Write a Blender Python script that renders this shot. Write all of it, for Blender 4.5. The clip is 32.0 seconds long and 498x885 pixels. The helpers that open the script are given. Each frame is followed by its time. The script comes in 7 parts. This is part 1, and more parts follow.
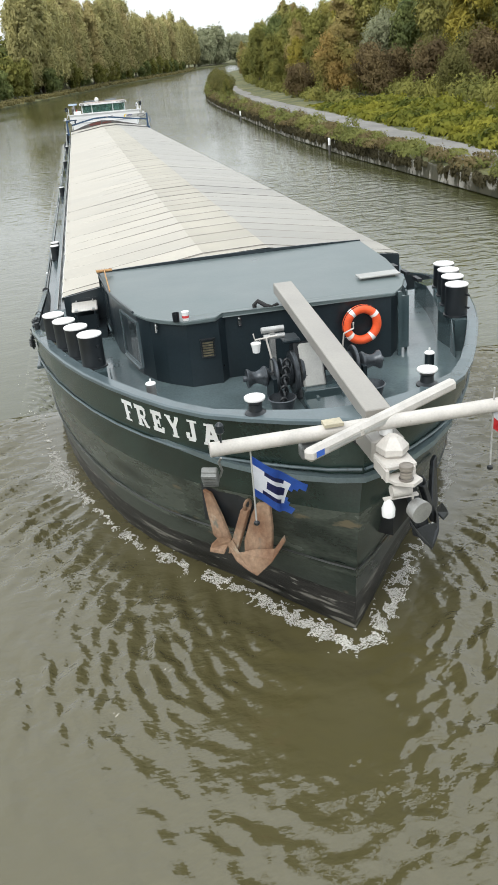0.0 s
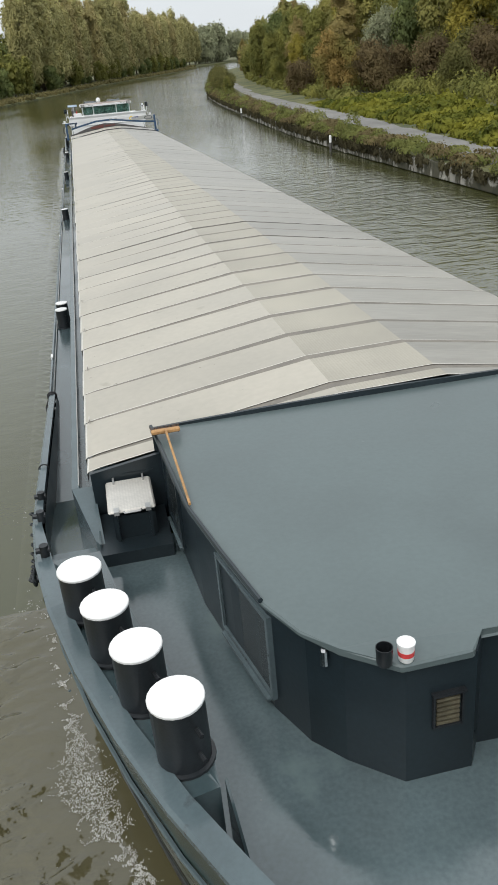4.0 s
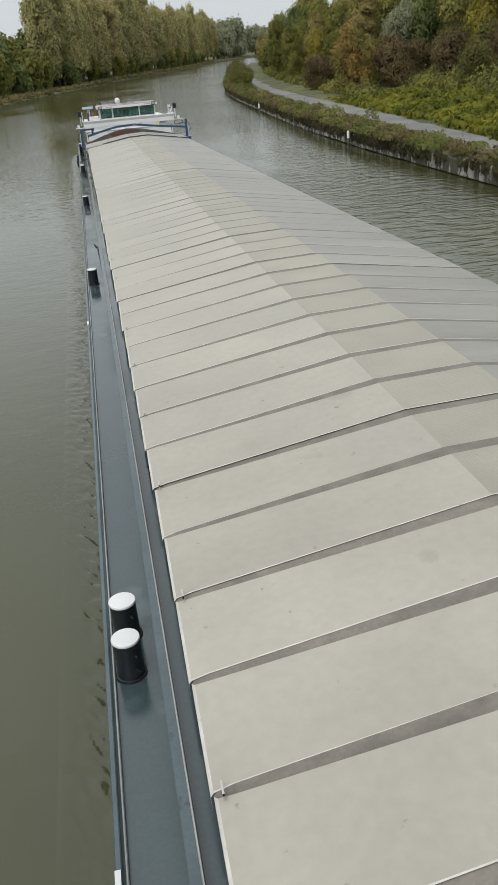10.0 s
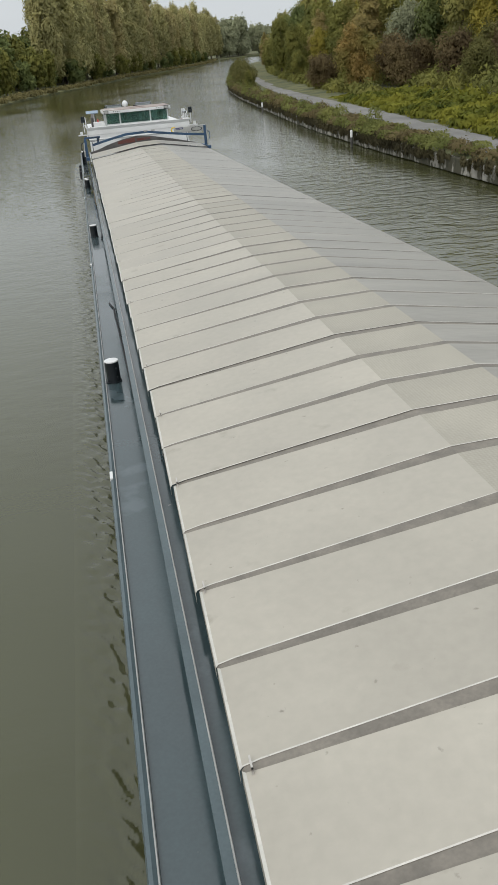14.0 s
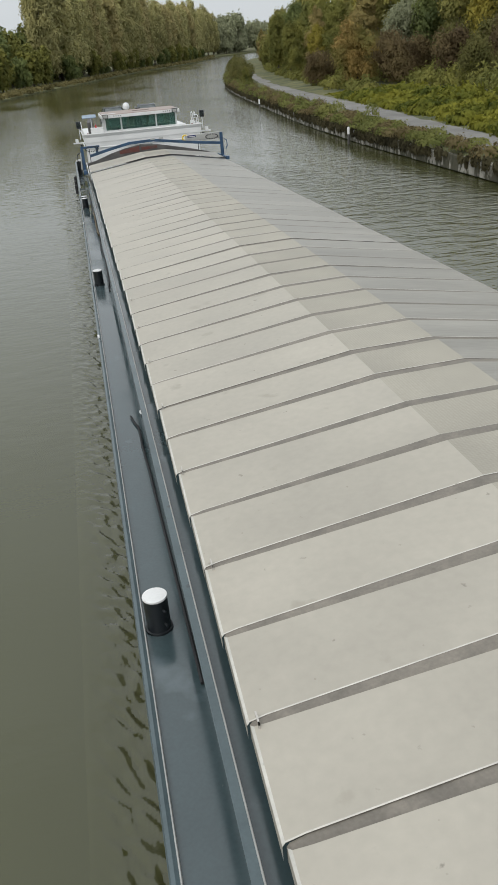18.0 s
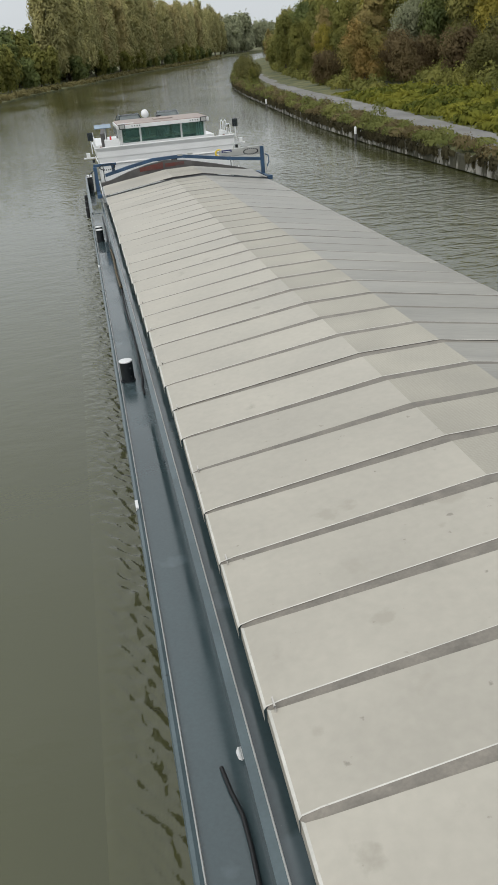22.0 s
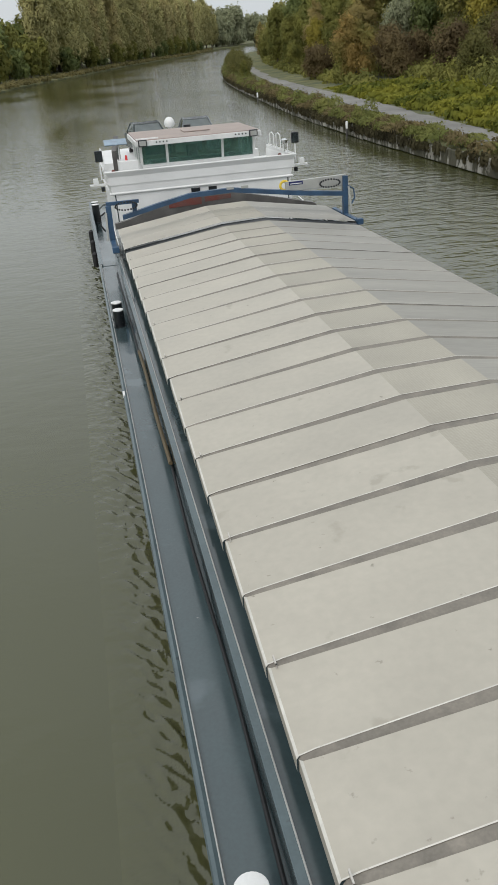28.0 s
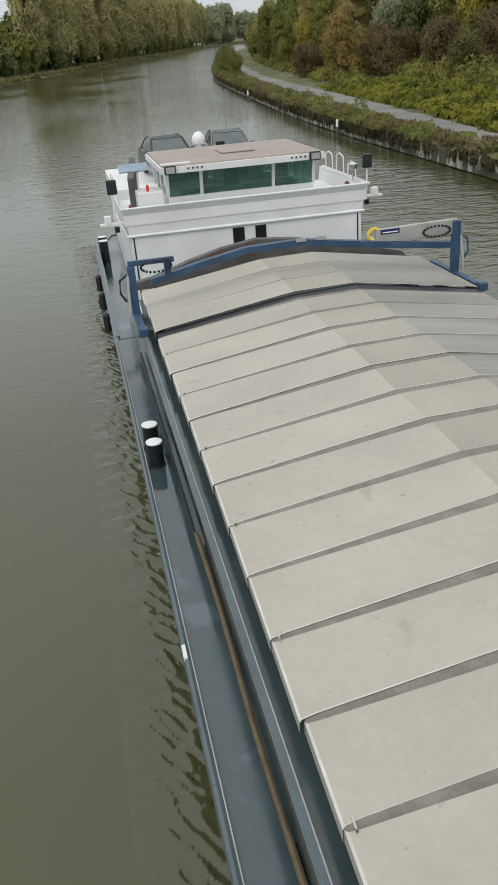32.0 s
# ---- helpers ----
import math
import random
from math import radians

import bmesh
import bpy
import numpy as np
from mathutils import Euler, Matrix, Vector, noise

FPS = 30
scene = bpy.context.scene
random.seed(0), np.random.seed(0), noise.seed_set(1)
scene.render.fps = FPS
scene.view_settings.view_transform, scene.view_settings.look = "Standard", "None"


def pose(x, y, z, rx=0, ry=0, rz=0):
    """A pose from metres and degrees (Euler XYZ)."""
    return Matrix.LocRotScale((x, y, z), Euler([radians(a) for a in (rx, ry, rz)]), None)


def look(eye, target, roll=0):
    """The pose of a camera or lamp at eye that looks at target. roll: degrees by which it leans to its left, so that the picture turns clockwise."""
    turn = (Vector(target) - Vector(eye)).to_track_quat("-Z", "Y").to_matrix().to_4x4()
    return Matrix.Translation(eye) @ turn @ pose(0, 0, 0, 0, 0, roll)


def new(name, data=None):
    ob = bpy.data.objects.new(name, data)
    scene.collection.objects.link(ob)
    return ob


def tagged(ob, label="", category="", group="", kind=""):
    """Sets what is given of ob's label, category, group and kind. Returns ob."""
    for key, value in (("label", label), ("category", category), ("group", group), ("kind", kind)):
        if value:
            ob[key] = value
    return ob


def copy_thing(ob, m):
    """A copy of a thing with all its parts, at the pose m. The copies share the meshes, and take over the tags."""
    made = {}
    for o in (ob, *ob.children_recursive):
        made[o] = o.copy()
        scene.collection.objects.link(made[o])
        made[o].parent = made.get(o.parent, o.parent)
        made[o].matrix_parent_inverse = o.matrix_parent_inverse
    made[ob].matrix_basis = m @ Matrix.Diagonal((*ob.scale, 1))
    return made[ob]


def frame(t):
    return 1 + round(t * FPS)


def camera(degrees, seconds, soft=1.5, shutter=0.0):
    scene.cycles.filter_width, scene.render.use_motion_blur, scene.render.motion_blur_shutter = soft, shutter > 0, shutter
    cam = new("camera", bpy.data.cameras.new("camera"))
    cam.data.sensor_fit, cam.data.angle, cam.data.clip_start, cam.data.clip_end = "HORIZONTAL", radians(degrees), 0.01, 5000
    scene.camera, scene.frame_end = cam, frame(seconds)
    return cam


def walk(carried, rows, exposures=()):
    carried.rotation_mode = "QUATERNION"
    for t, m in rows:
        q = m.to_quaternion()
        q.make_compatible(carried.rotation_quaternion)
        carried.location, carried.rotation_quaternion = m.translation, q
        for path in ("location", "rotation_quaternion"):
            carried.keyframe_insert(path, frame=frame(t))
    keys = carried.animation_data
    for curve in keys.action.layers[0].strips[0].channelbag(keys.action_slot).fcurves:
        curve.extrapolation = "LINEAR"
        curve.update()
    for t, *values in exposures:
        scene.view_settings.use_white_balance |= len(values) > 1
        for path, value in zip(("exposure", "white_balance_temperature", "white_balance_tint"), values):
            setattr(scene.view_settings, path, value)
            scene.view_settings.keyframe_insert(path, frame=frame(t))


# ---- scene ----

EYE_HEIGHT = 8.107
TRIM, LIST = 1.150, 0.433
CAMERA_ROWS = [  # seconds, turn, tilt, lean
    (0.0, 10.632, -26.475, -5.401),
    (0.5, 10.639, -26.543, -5.412),
    (1.0, 10.677, -26.562, -5.452),
    (1.5, 10.681, -26.602, -5.447),
    (2.0, 10.710, -26.643, -5.441),
    (2.5, 10.735, -26.713, -5.459),
    (3.0, 10.589, -26.594, -5.450),
    (3.5, 10.605, -26.658, -5.529),
    (5.5, 10.014, -26.456, -5.559),
    (6.0, 9.978, -26.498, -5.629),
    (6.5, 9.741, -26.454, -5.620),
    (7.0, 9.498, -26.487, -5.593),
    (7.5, 9.523, -26.521, -5.570),
    (8.0, 9.512, -26.577, -5.539),
    (8.5, 9.473, -26.626, -5.557),
    (9.0, 9.342, -26.669, -5.551),
    (9.5, 9.277, -26.748, -5.536),
    (10.0, 9.280, -26.820, -5.528),
    (10.5, 9.286, -26.810, -5.455),
    (11.0, 9.410, -26.876, -5.426),
    (11.5, 9.401, -26.906, -5.388),
    (12.0, 9.401, -26.929, -5.425),
    (12.5, 9.310, -26.946, -5.455),
    (13.0, 9.224, -26.956, -5.429),
    (13.5, 9.196, -26.940, -5.414),
    (14.0, 9.126, -26.877, -5.352),
    (14.5, 9.167, -26.901, -5.313),
    (16.5, 9.279, -27.033, -5.289),
    (17.0, 9.254, -27.032, -5.306),
    (17.5, 9.264, -27.064, -5.322),
    (18.0, 9.317, -27.096, -5.331),
    (18.5, 9.332, -27.129, -5.314),
    (19.0, 9.290, -27.113, -5.348),
    (19.5, 9.095, -27.003, -5.385),
    (20.0, 8.791, -26.922, -5.453),
    (20.5, 8.717, -26.925, -5.461),
    (21.0, 8.765, -26.980, -5.463),
    (21.5, 8.789, -27.011, -5.441),
    (22.0, 8.808, -27.063, -5.446),
    (22.5, 8.839, -27.088, -5.417),
    (23.0, 8.892, -27.142, -5.384),
    (23.5, 8.936, -27.200, -5.357),
    (24.0, 8.952, -27.220, -5.325),
    (24.5, 9.014, -27.274, -5.303),
    (25.0, 9.037, -27.294, -5.290),
    (25.5, 9.060, -27.324, -5.162),
    (27.5, 9.557, -27.469, -5.014),
    (28.0, 9.590, -27.527, -4.869),
    (28.5, 9.600, -27.572, -4.816),
    (29.0, 9.693, -27.609, -4.811),
    (29.5, 9.718, -27.650, -4.790),
    (30.0, 9.810, -27.671, -4.815),
    (30.5, 9.862, -27.715, -4.795),
    (31.0, 10.007, -27.696, -4.775),
    (31.5, 10.116, -27.701, -4.734),
    (32.0, 10.293, -27.706, -4.722),
]
BARGE_ROWS = [  # seconds, across, along, heading
    (0.0, 2.831, 0.000, -1.310),
    (2.0, 2.958, -4.238, -1.095),
    (4.0, 3.123, -8.629, -0.938),
    (6.0, 3.329, -13.099, -0.757),
    (8.0, 3.595, -17.498, -0.466),
    (10.0, 3.902, -21.944, -0.146),
    (12.0, 4.093, -26.325, -0.010),
    (14.0, 4.301, -30.816, 0.156),
    (16.0, 4.556, -35.220, 0.354),
    (18.0, 4.827, -39.439, 0.573),
    (20.0, 5.072, -44.003, 0.692),
    (22.0, 5.166, -48.310, 0.678),
    (24.0, 5.254, -52.702, 0.620),
    (26.0, 5.287, -57.030, 0.569),
    (28.0, 5.329, -61.437, 0.462),
    (30.0, 5.353, -65.797, 0.355),
    (32.0, 5.376, -70.153, 0.264),
]
cam = camera(35.55, 32.0, soft=1.6)
walk(cam, [(t, pose(0, 0, EYE_HEIGHT, 90 + tilt, 0, -turn) @ pose(0, 0, 0, 0, 0, lean)) for t, turn, tilt, lean in CAMERA_ROWS],
     exposures=[(0, 0.77), (1.5, 0.56), (3.5, 0.36), (5.5, 0.12), (8, 0.04), (32, 0.04)])

# ---- overcast daylight ----
world = bpy.data.worlds.new("overcast_sky")
scene.world = world
world.use_nodes = True
wn, wl = world.node_tree.nodes, world.node_tree.links
sky = wn.new("ShaderNodeTexSky")
sky.sky_type, sky.sun_disc, sky.sun_elevation, sky.sun_rotation = "NISHITA", False, radians(38), radians(215)
sky.air_density, sky.dust_density, sky.ozone_density = 1.0, 6.0, 1.0
grey = wn.new("ShaderNodeHueSaturation")
grey.inputs["Saturation"].default_value = 0.22
wcoord, wnoise = wn.new("ShaderNodeTexCoord"), wn.new("ShaderNodeTexNoise")
wnoise.inputs["Scale"].default_value, wnoise.inputs["Detail"].default_value = 2.2, 5
wmap = wn.new("ShaderNodeMapRange")
wmap.inputs["To Min"].default_value, wmap.inputs["To Max"].default_value = 0.82, 1.16
wmul = wn.new("ShaderNodeMix")
wmul.data_type, wmul.blend_type = "RGBA", "MULTIPLY"
wmul.inputs[0].default_value = 1.0
cloud = wn.new("ShaderNodeMix")
cloud.data_type = "RGBA"
cloud.inputs[0].default_value = 0.86
cloud.inputs[7].default_value = (6.50, 6.88, 7.12, 1)
wl.new(sky.outputs[0], grey.inputs["Color"])
wband = wn.new("ShaderNodeMapping")
wband.inputs["Scale"].default_value = (1, 1, 3.5)
wl.new(wcoord.outputs["Generated"], wband.inputs["Vector"])
wl.new(wband.outputs[0], wnoise.inputs["Vector"])
wl.new(wnoise.outputs[0], wmap.inputs["Value"])
wl.new(grey.outputs[0], cloud.inputs[6])
wl.new(cloud.outputs[2], wmul.inputs[6])
wl.new(wmap.outputs[0], wmul.inputs[7])
# an overcast sky is brighter overhead than at the horizon
wsep, wgrad, wlift = wn.new("ShaderNodeSeparateXYZ"), wn.new("ShaderNodeMapRange"), wn.new("ShaderNodeMix")
wgrad.inputs["From Min"].default_value, wgrad.inputs["From Max"].default_value = 0.0, 1.0
wgrad.inputs["To Min"].default_value, wgrad.inputs["To Max"].default_value = 0.95, 1.46
wlift.data_type, wlift.blend_type = "RGBA", "MULTIPLY"
wlift.inputs[0].default_value = 1.0
wl.new(wcoord.outputs["Generated"], wsep.inputs[0])
wl.new(wsep.outputs[2], wgrad.inputs["Value"])
wl.new(wmul.outputs[2], wlift.inputs[6])
wl.new(wgrad.outputs[0], wlift.inputs[7])
wl.new(wlift.outputs[2], wn["Background"].inputs["Color"])
wn["Background"].inputs["Strength"].default_value = 0.115
sun = new("sun", bpy.data.lights.new("sun", "SUN"))
sun.data.energy, sun.data.angle, sun.data.color = 0.8, radians(25), (1.0, 0.97, 0.92)
sun.matrix_world = look((0, 0, 60), (26, 30, 0))


# ---- materials ----
def material(name, base, rough=0.5, metal=0.0, vary=0.25, scale=3.0, fine=40.0, bump=0.1, tint=None, island=0.0, rand=0.0, streak=(1, 1, 1), spec=0.5, speck=None, bump_dist=0.01, rough_vary=0.15, studs=0.0, wet=False):
    """A principled surface with stains at one scale, grain at another, and a fine relief."""
    m = bpy.data.materials.new(name)
    m.use_nodes = True
    n, l = m.node_tree.nodes, m.node_tree.links
    p = n["Principled BSDF"]
    p.inputs["Metallic"].default_value = metal
    p.inputs["Specular IOR Level"].default_value = spec
    co, mp = n.new("ShaderNodeTexCoord"), n.new("ShaderNodeMapping")
    mp.inputs["Scale"].default_value = streak
    l.new(co.outputs["Object"], mp.inputs["Vector"])
    if rand:  # every copy has its own stains
        info, shift = n.new("ShaderNodeObjectInfo"), n.new("ShaderNodeVectorMath")
        shift.operation = "MULTIPLY"
        shift.inputs[1].default_value = (53.0, 91.0, 37.0)
        l.new(info.outputs["Random"], shift.inputs[0]), l.new(shift.outputs[0], mp.inputs["Location"])
    big, small = n.new("ShaderNodeTexNoise"), n.new("ShaderNodeTexNoise")
    big.inputs["Scale"].default_value, big.inputs["Detail"].default_value = scale, 6
    small.inputs["Scale"].default_value, small.inputs["Detail"].default_value = fine, 4
    l.new(mp.outputs[0], big.inputs["Vector"]), l.new(mp.outputs[0], small.inputs["Vector"])
    ramp = n.new("ShaderNodeValToRGB")
    t = tint or tuple(min(1, c * (1 + vary)) for c in base)
    ramp.color_ramp.elements[0].position, ramp.color_ramp.elements[1].position = 0.32, 0.68
    ramp.color_ramp.elements[0].color = (*[c * (1 - vary) for c in base], 1)
    ramp.color_ramp.elements[1].color = (*t, 1)
    l.new(big.outputs[0], ramp.inputs[0])
    g = n.new("ShaderNodeMapRange")
    g.inputs["From Min"].default_value, g.inputs["From Max"].default_value = 0.3, 0.7
    g.inputs["To Min"].default_value, g.inputs["To Max"].default_value = 1 - vary * 0.5, 1 + vary * 0.5
    l.new(small.outputs[0], g.inputs["Value"])
    out = g.outputs[0]
    for source, amount in (("ShaderNodeNewGeometry", island), ("ShaderNodeObjectInfo", rand)):
        if amount:
            s, r, q = n.new(source), n.new("ShaderNodeMapRange"), n.new("ShaderNodeMath")
            r.inputs["To Min"].default_value, r.inputs["To Max"].default_value = 1 - amount, 1 + amount
            q.operation = "MULTIPLY"
            l.new(s.outputs["Random Per Island" if source.endswith("Geometry") else "Random"], r.inputs["Value"])
            l.new(out, q.inputs[0]), l.new(r.outputs[0], q.inputs[1])
            out = q.outputs[0]
    mix = n.new("ShaderNodeMix")
    mix.data_type, mix.blend_type = "RGBA", "MULTIPLY"
    mix.inputs[0].default_value = 1.0
    l.new(ramp.outputs[0], mix.inputs[6]), l.new(out, mix.inputs[7])
    colour = mix.outputs[2]
    for tone, size, level in (speck if isinstance(speck, list) else [speck] if speck else []):
        sp, sr, sm = n.new("ShaderNodeTexNoise"), n.new("ShaderNodeMapRange"), n.new("ShaderNodeMix")
        sp.inputs["Scale"].default_value, sp.inputs["Detail"].default_value = size, 8
        sr.inputs["From Min"].default_value, sr.inputs["From Max"].default_value = level, level + 0.06
        sm.data_type = "RGBA"
        l.new(mp.outputs[0], sp.inputs["Vector"]), l.new(sp.outputs[0], sr.inputs["Value"])
        l.new(sr.outputs[0], sm.inputs[0]), l.new(colour, sm.inputs[6])
        sm.inputs[7].default_value = (*tone, 1)
        colour = sm.outputs[2]
    relief = small.outputs[0]
    if studs:  # rows of raised studs with dirt between them
        grid, worn, dirt = n.new("ShaderNodeTexVoronoi"), n.new("ShaderNodeMapRange"), n.new("ShaderNodeMix")
        grid.inputs["Scale"].default_value, grid.inputs["Randomness"].default_value = studs, 0.0
        worn.inputs["From Min"].default_value, worn.inputs["From Max"].default_value = 0.2, 0.6
        worn.inputs["To Min"].default_value, worn.inputs["To Max"].default_value = 1.03, 0.92
        dirt.data_type, dirt.blend_type = "RGBA", "MULTIPLY"
        dirt.inputs[0].default_value = 1.0
        l.new(co.outputs["Object"], grid.inputs["Vector"]), l.new(grid.outputs["Distance"], worn.inputs["Value"])
        l.new(colour, dirt.inputs[6]), l.new(worn.outputs[0], dirt.inputs[7])
        colour, relief = dirt.outputs[2], worn.outputs[0]
    l.new(colour, p.inputs["Base Color"])
    rr = n.new("ShaderNodeMapRange")
    rr.inputs["To Min"].default_value, rr.inputs["To Max"].default_value = max(0.02, rough - rough_vary), min(1, rough + rough_vary)
    if wet:
        rr.inputs["From Min"].default_value, rr.inputs["From Max"].default_value = 0.36, 0.64
    l.new(big.outputs[0], rr.inputs["Value"]), l.new(rr.outputs[0], p.inputs["Roughness"])
    b = n.new("ShaderNodeBump")
    b.inputs["Strength"].default_value, b.inputs["Distance"].default_value = bump, bump_dist
    l.new(relief, b.inputs["Height"]), l.new(b.outputs[0], p.inputs["Normal"])
    return m


M = {}
M["hull"] = material("hull_paint", (0.022, 0.034, 0.028), 0.32, vary=0.45, scale=1.2, fine=18, bump=0.15, tint=(0.045, 0.055, 0.045), streak=(1, 0.25, 1.6), speck=((0.10, 0.075, 0.05), 2.2, 0.66))
M["hull_band"] = material("name_band_paint", (0.017, 0.034, 0.028), 0.22, vary=0.3, scale=1.5, fine=30)
M["boot"] = material("black_bottom_paint", (0.010, 0.011, 0.011), 0.45, vary=0.5, scale=1.6, fine=14, bump=0.4, tint=(0.030, 0.029, 0.026), speck=[((0.15, 0.145, 0.125), 1.6, 0.60), ((0.20, 0.195, 0.17), 4.0, 0.63)], streak=(0.8, 0.45, 4.5))
M["scuffed"] = material("scuffed_hull_paint", (0.036, 0.050, 0.041), 0.26, vary=0.5, scale=1.3, fine=16, bump=0.12, tint=(0.088, 0.104, 0.085), streak=(1, 0.22, 1.8), speck=((0.13, 0.11, 0.07), 2.0, 0.64))
M["rubbed"] = material("worn_strake_steel", (0.055, 0.06, 0.058), 0.4, 0.2, vary=0.5, scale=1.4, fine=20, speck=((0.13, 0.10, 0.06), 3, 0.6), streak=(1, 0.3, 1.5))
M["deck"] = material("grey_blue_deck_paint", (0.047, 0.071, 0.077), 0.13, vary=0.13, scale=0.55, fine=26, bump=0.05, rough_vary=0.12, spec=0.95, wet=True, speck=[((0.2, 0.21, 0.21), 6.0, 0.74), ((0.088, 0.117, 0.128), 0.8, 0.60)])
M["rail_paint"] = material("grey_rail_paint", (0.085, 0.114, 0.124), 0.2, vary=0.12, scale=2, fine=30, bump=0.03, speck=((0.06, 0.07, 0.075), 4.0, 0.68))
M["slate"] = material("dark_slate_paint", (0.013, 0.021, 0.026), 0.34, vary=0.25, scale=1.3, fine=22, bump=0.08)
M["roof"] = material("blue_grey_roof_paint", (0.098, 0.126, 0.127), 0.34, vary=0.1, scale=0.7, fine=20, bump=0.06, speck=((0.25, 0.27, 0.27), 5.0, 0.75))
M["hatch"] = material("beige_aluminium_hatch", (0.408, 0.378, 0.320), 0.46, 0.0, spec=0.45, vary=0.075, scale=0.6, fine=9, bump=0.06, rand=0.045, rough_vary=0.14, speck=[((0.35, 0.322, 0.268), 1.7, 0.66), ((0.25, 0.23, 0.19), 7.0, 0.70)])
M["hatch_tread"] = material("beige_tread_plate", (0.372, 0.346, 0.288), 0.55, 0.0, spec=0.35, vary=0.08, scale=0.9, fine=26, bump=0.3, bump_dist=0.003, rand=0.05, studs=24.0)
# starboard slope: ribbed relief and a darker tone than the port one
M["hatch_ribbed"] = material("ribbed_darker_hatch_slope", (0.288, 0.274, 0.243), 0.42, vary=0.14, scale=0.9, fine=11, bump=0.4, bump_dist=0.012, rand=0.07, spec=0.5, streak=(0.2, 1.6, 1))
# panel edges in a paler tone than the plates
M["hatch_edge"] = material("pale_hatch_edge", (0.56, 0.54, 0.49), 0.4, vary=0.12, scale=3, fine=30, speck=((0.35, 0.33, 0.28), 5, 0.62))
M["lid"] = material("bright_tread_plate", (0.56, 0.535, 0.49), 0.4, 0.2, vary=0.1, scale=4, fine=40, bump=0.3, bump_dist=0.004, studs=30.0)
# joint strip: seam grey with the shade of the joint put into it
M["lip"] = material("shaded_hatch_seam_grey", (0.19, 0.17, 0.142), 0.6, vary=0.2, scale=4, fine=30, rand=0.08)
M["white"] = material("white_paint", (0.76, 0.76, 0.75), 0.35, vary=0.06, scale=1.0, fine=30, bump=0.05)
M["cream"] = material("weathered_white_paint", (0.49, 0.465, 0.43), 0.5, vary=0.14, scale=3.0, fine=40, bump=0.2, speck=((0.3, 0.27, 0.22), 9, 0.68))
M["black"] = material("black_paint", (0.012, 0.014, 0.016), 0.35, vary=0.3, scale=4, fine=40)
M["steel"] = material("bare_steel", (0.42, 0.42, 0.41), 0.42, 0.6, vary=0.2, scale=4, fine=60)
M["galv"] = material("dull_galvanised_steel", (0.40, 0.40, 0.38), 0.5, 0.3, vary=0.12, scale=2, fine=40, bump=0.1)
M["chrome"] = material("polished_metal", (0.7, 0.7, 0.7), 0.18, 1.0, vary=0.05, rough_vary=0.05)
M["rust"] = material("rusty_steel", (0.235, 0.115, 0.058), 0.8, vary=0.4, scale=2.2, fine=18, bump=0.3, tint=(0.28, 0.19, 0.125), speck=[((0.13, 0.12, 0.095), 3, 0.58), ((0.33, 0.29, 0.22), 2.2, 0.62)])
M["dull_zinc"] = material("dull_zinc_casting", (0.20, 0.205, 0.195), 0.55, 0.35, vary=0.3, scale=6, fine=50, bump=0.1)
M["foredeck"] = material("teal_grey_deck_paint", (0.088, 0.119, 0.127), 0.13, vary=0.2, scale=0.7, fine=26, bump=0.05, rough_vary=0.12, spec=0.95, wet=True, speck=[((0.2, 0.21, 0.21), 6.0, 0.74), ((0.115, 0.155, 0.158), 0.9, 0.58)])
M["dark_steel"] = material("worn_dark_steel", (0.075, 0.085, 0.095), 0.35, 0.55, vary=0.3, scale=5, fine=40, bump=0.1)
M["dark_iron"] = material("dark_iron", (0.022, 0.025, 0.028), 0.4, 0.3, vary=0.4, scale=6, fine=50, bump=0.3)
M["boom"] = material("grey_beige_boom_paint", (0.29, 0.275, 0.25), 0.45, vary=0.08, scale=1.5, fine=30, bump=0.06, speck=((0.36, 0.35, 0.33), 4, 0.72))
M["bollard"] = material("black_bollard_paint", (0.014, 0.017, 0.020), 0.36, vary=0.2, scale=3, fine=40, speck=((0.05, 0.05, 0.048), 7, 0.68))
M["bronze"] = material("dull_bronze_slats", (0.13, 0.115, 0.075), 0.5, 0.3, vary=0.3, scale=8, fine=40)
M["lantern"] = material("brown_banded_lantern", (0.12, 0.10, 0.085), 0.35, vary=0.5, scale=12, fine=40, tint=(0.30, 0.27, 0.23), streak=(0.1, 0.1, 2))
M["orange"] = material("orange_lifebuoy", (0.80, 0.10, 0.025), 0.5, vary=0.12, scale=5, fine=50)
M["wood"] = material("brown_wood", (0.38, 0.21, 0.085), 0.6, vary=0.25, scale=10, fine=60, bump=0.3)
M["bristle"] = material("brown_bristle", (0.085, 0.045, 0.025), 0.8, vary=0.4, scale=30, fine=80, island=0.3)
M["blue"] = material("blue_gantry_paint", (0.028, 0.068, 0.13), 0.4, vary=0.25, scale=2, fine=30)
M["red"] = material("red_lead_paint", (0.24, 0.045, 0.03), 0.6, vary=0.35, scale=2, fine=30, tint=(0.12, 0.07, 0.06))
M["brown_grey"] = material("brown_grey_plate", (0.10, 0.095, 0.09), 0.5, vary=0.3, scale=1.5, fine=30)
M["flag_blue"] = material("blue_flag_cloth", (0.035, 0.11, 0.42), 0.8, vary=0.15, scale=6, fine=90)
M["flag_white"] = material("white_flag_cloth", (0.74, 0.75, 0.78), 0.8, vary=0.08, scale=6, fine=90)
M["flag_red"] = material("red_flag_cloth", (0.62, 0.05, 0.05), 0.8, vary=0.15, scale=6, fine=90)
M["navy"] = material("navy_cloth", (0.015, 0.02, 0.10), 0.8, vary=0.15, scale=6, fine=90)
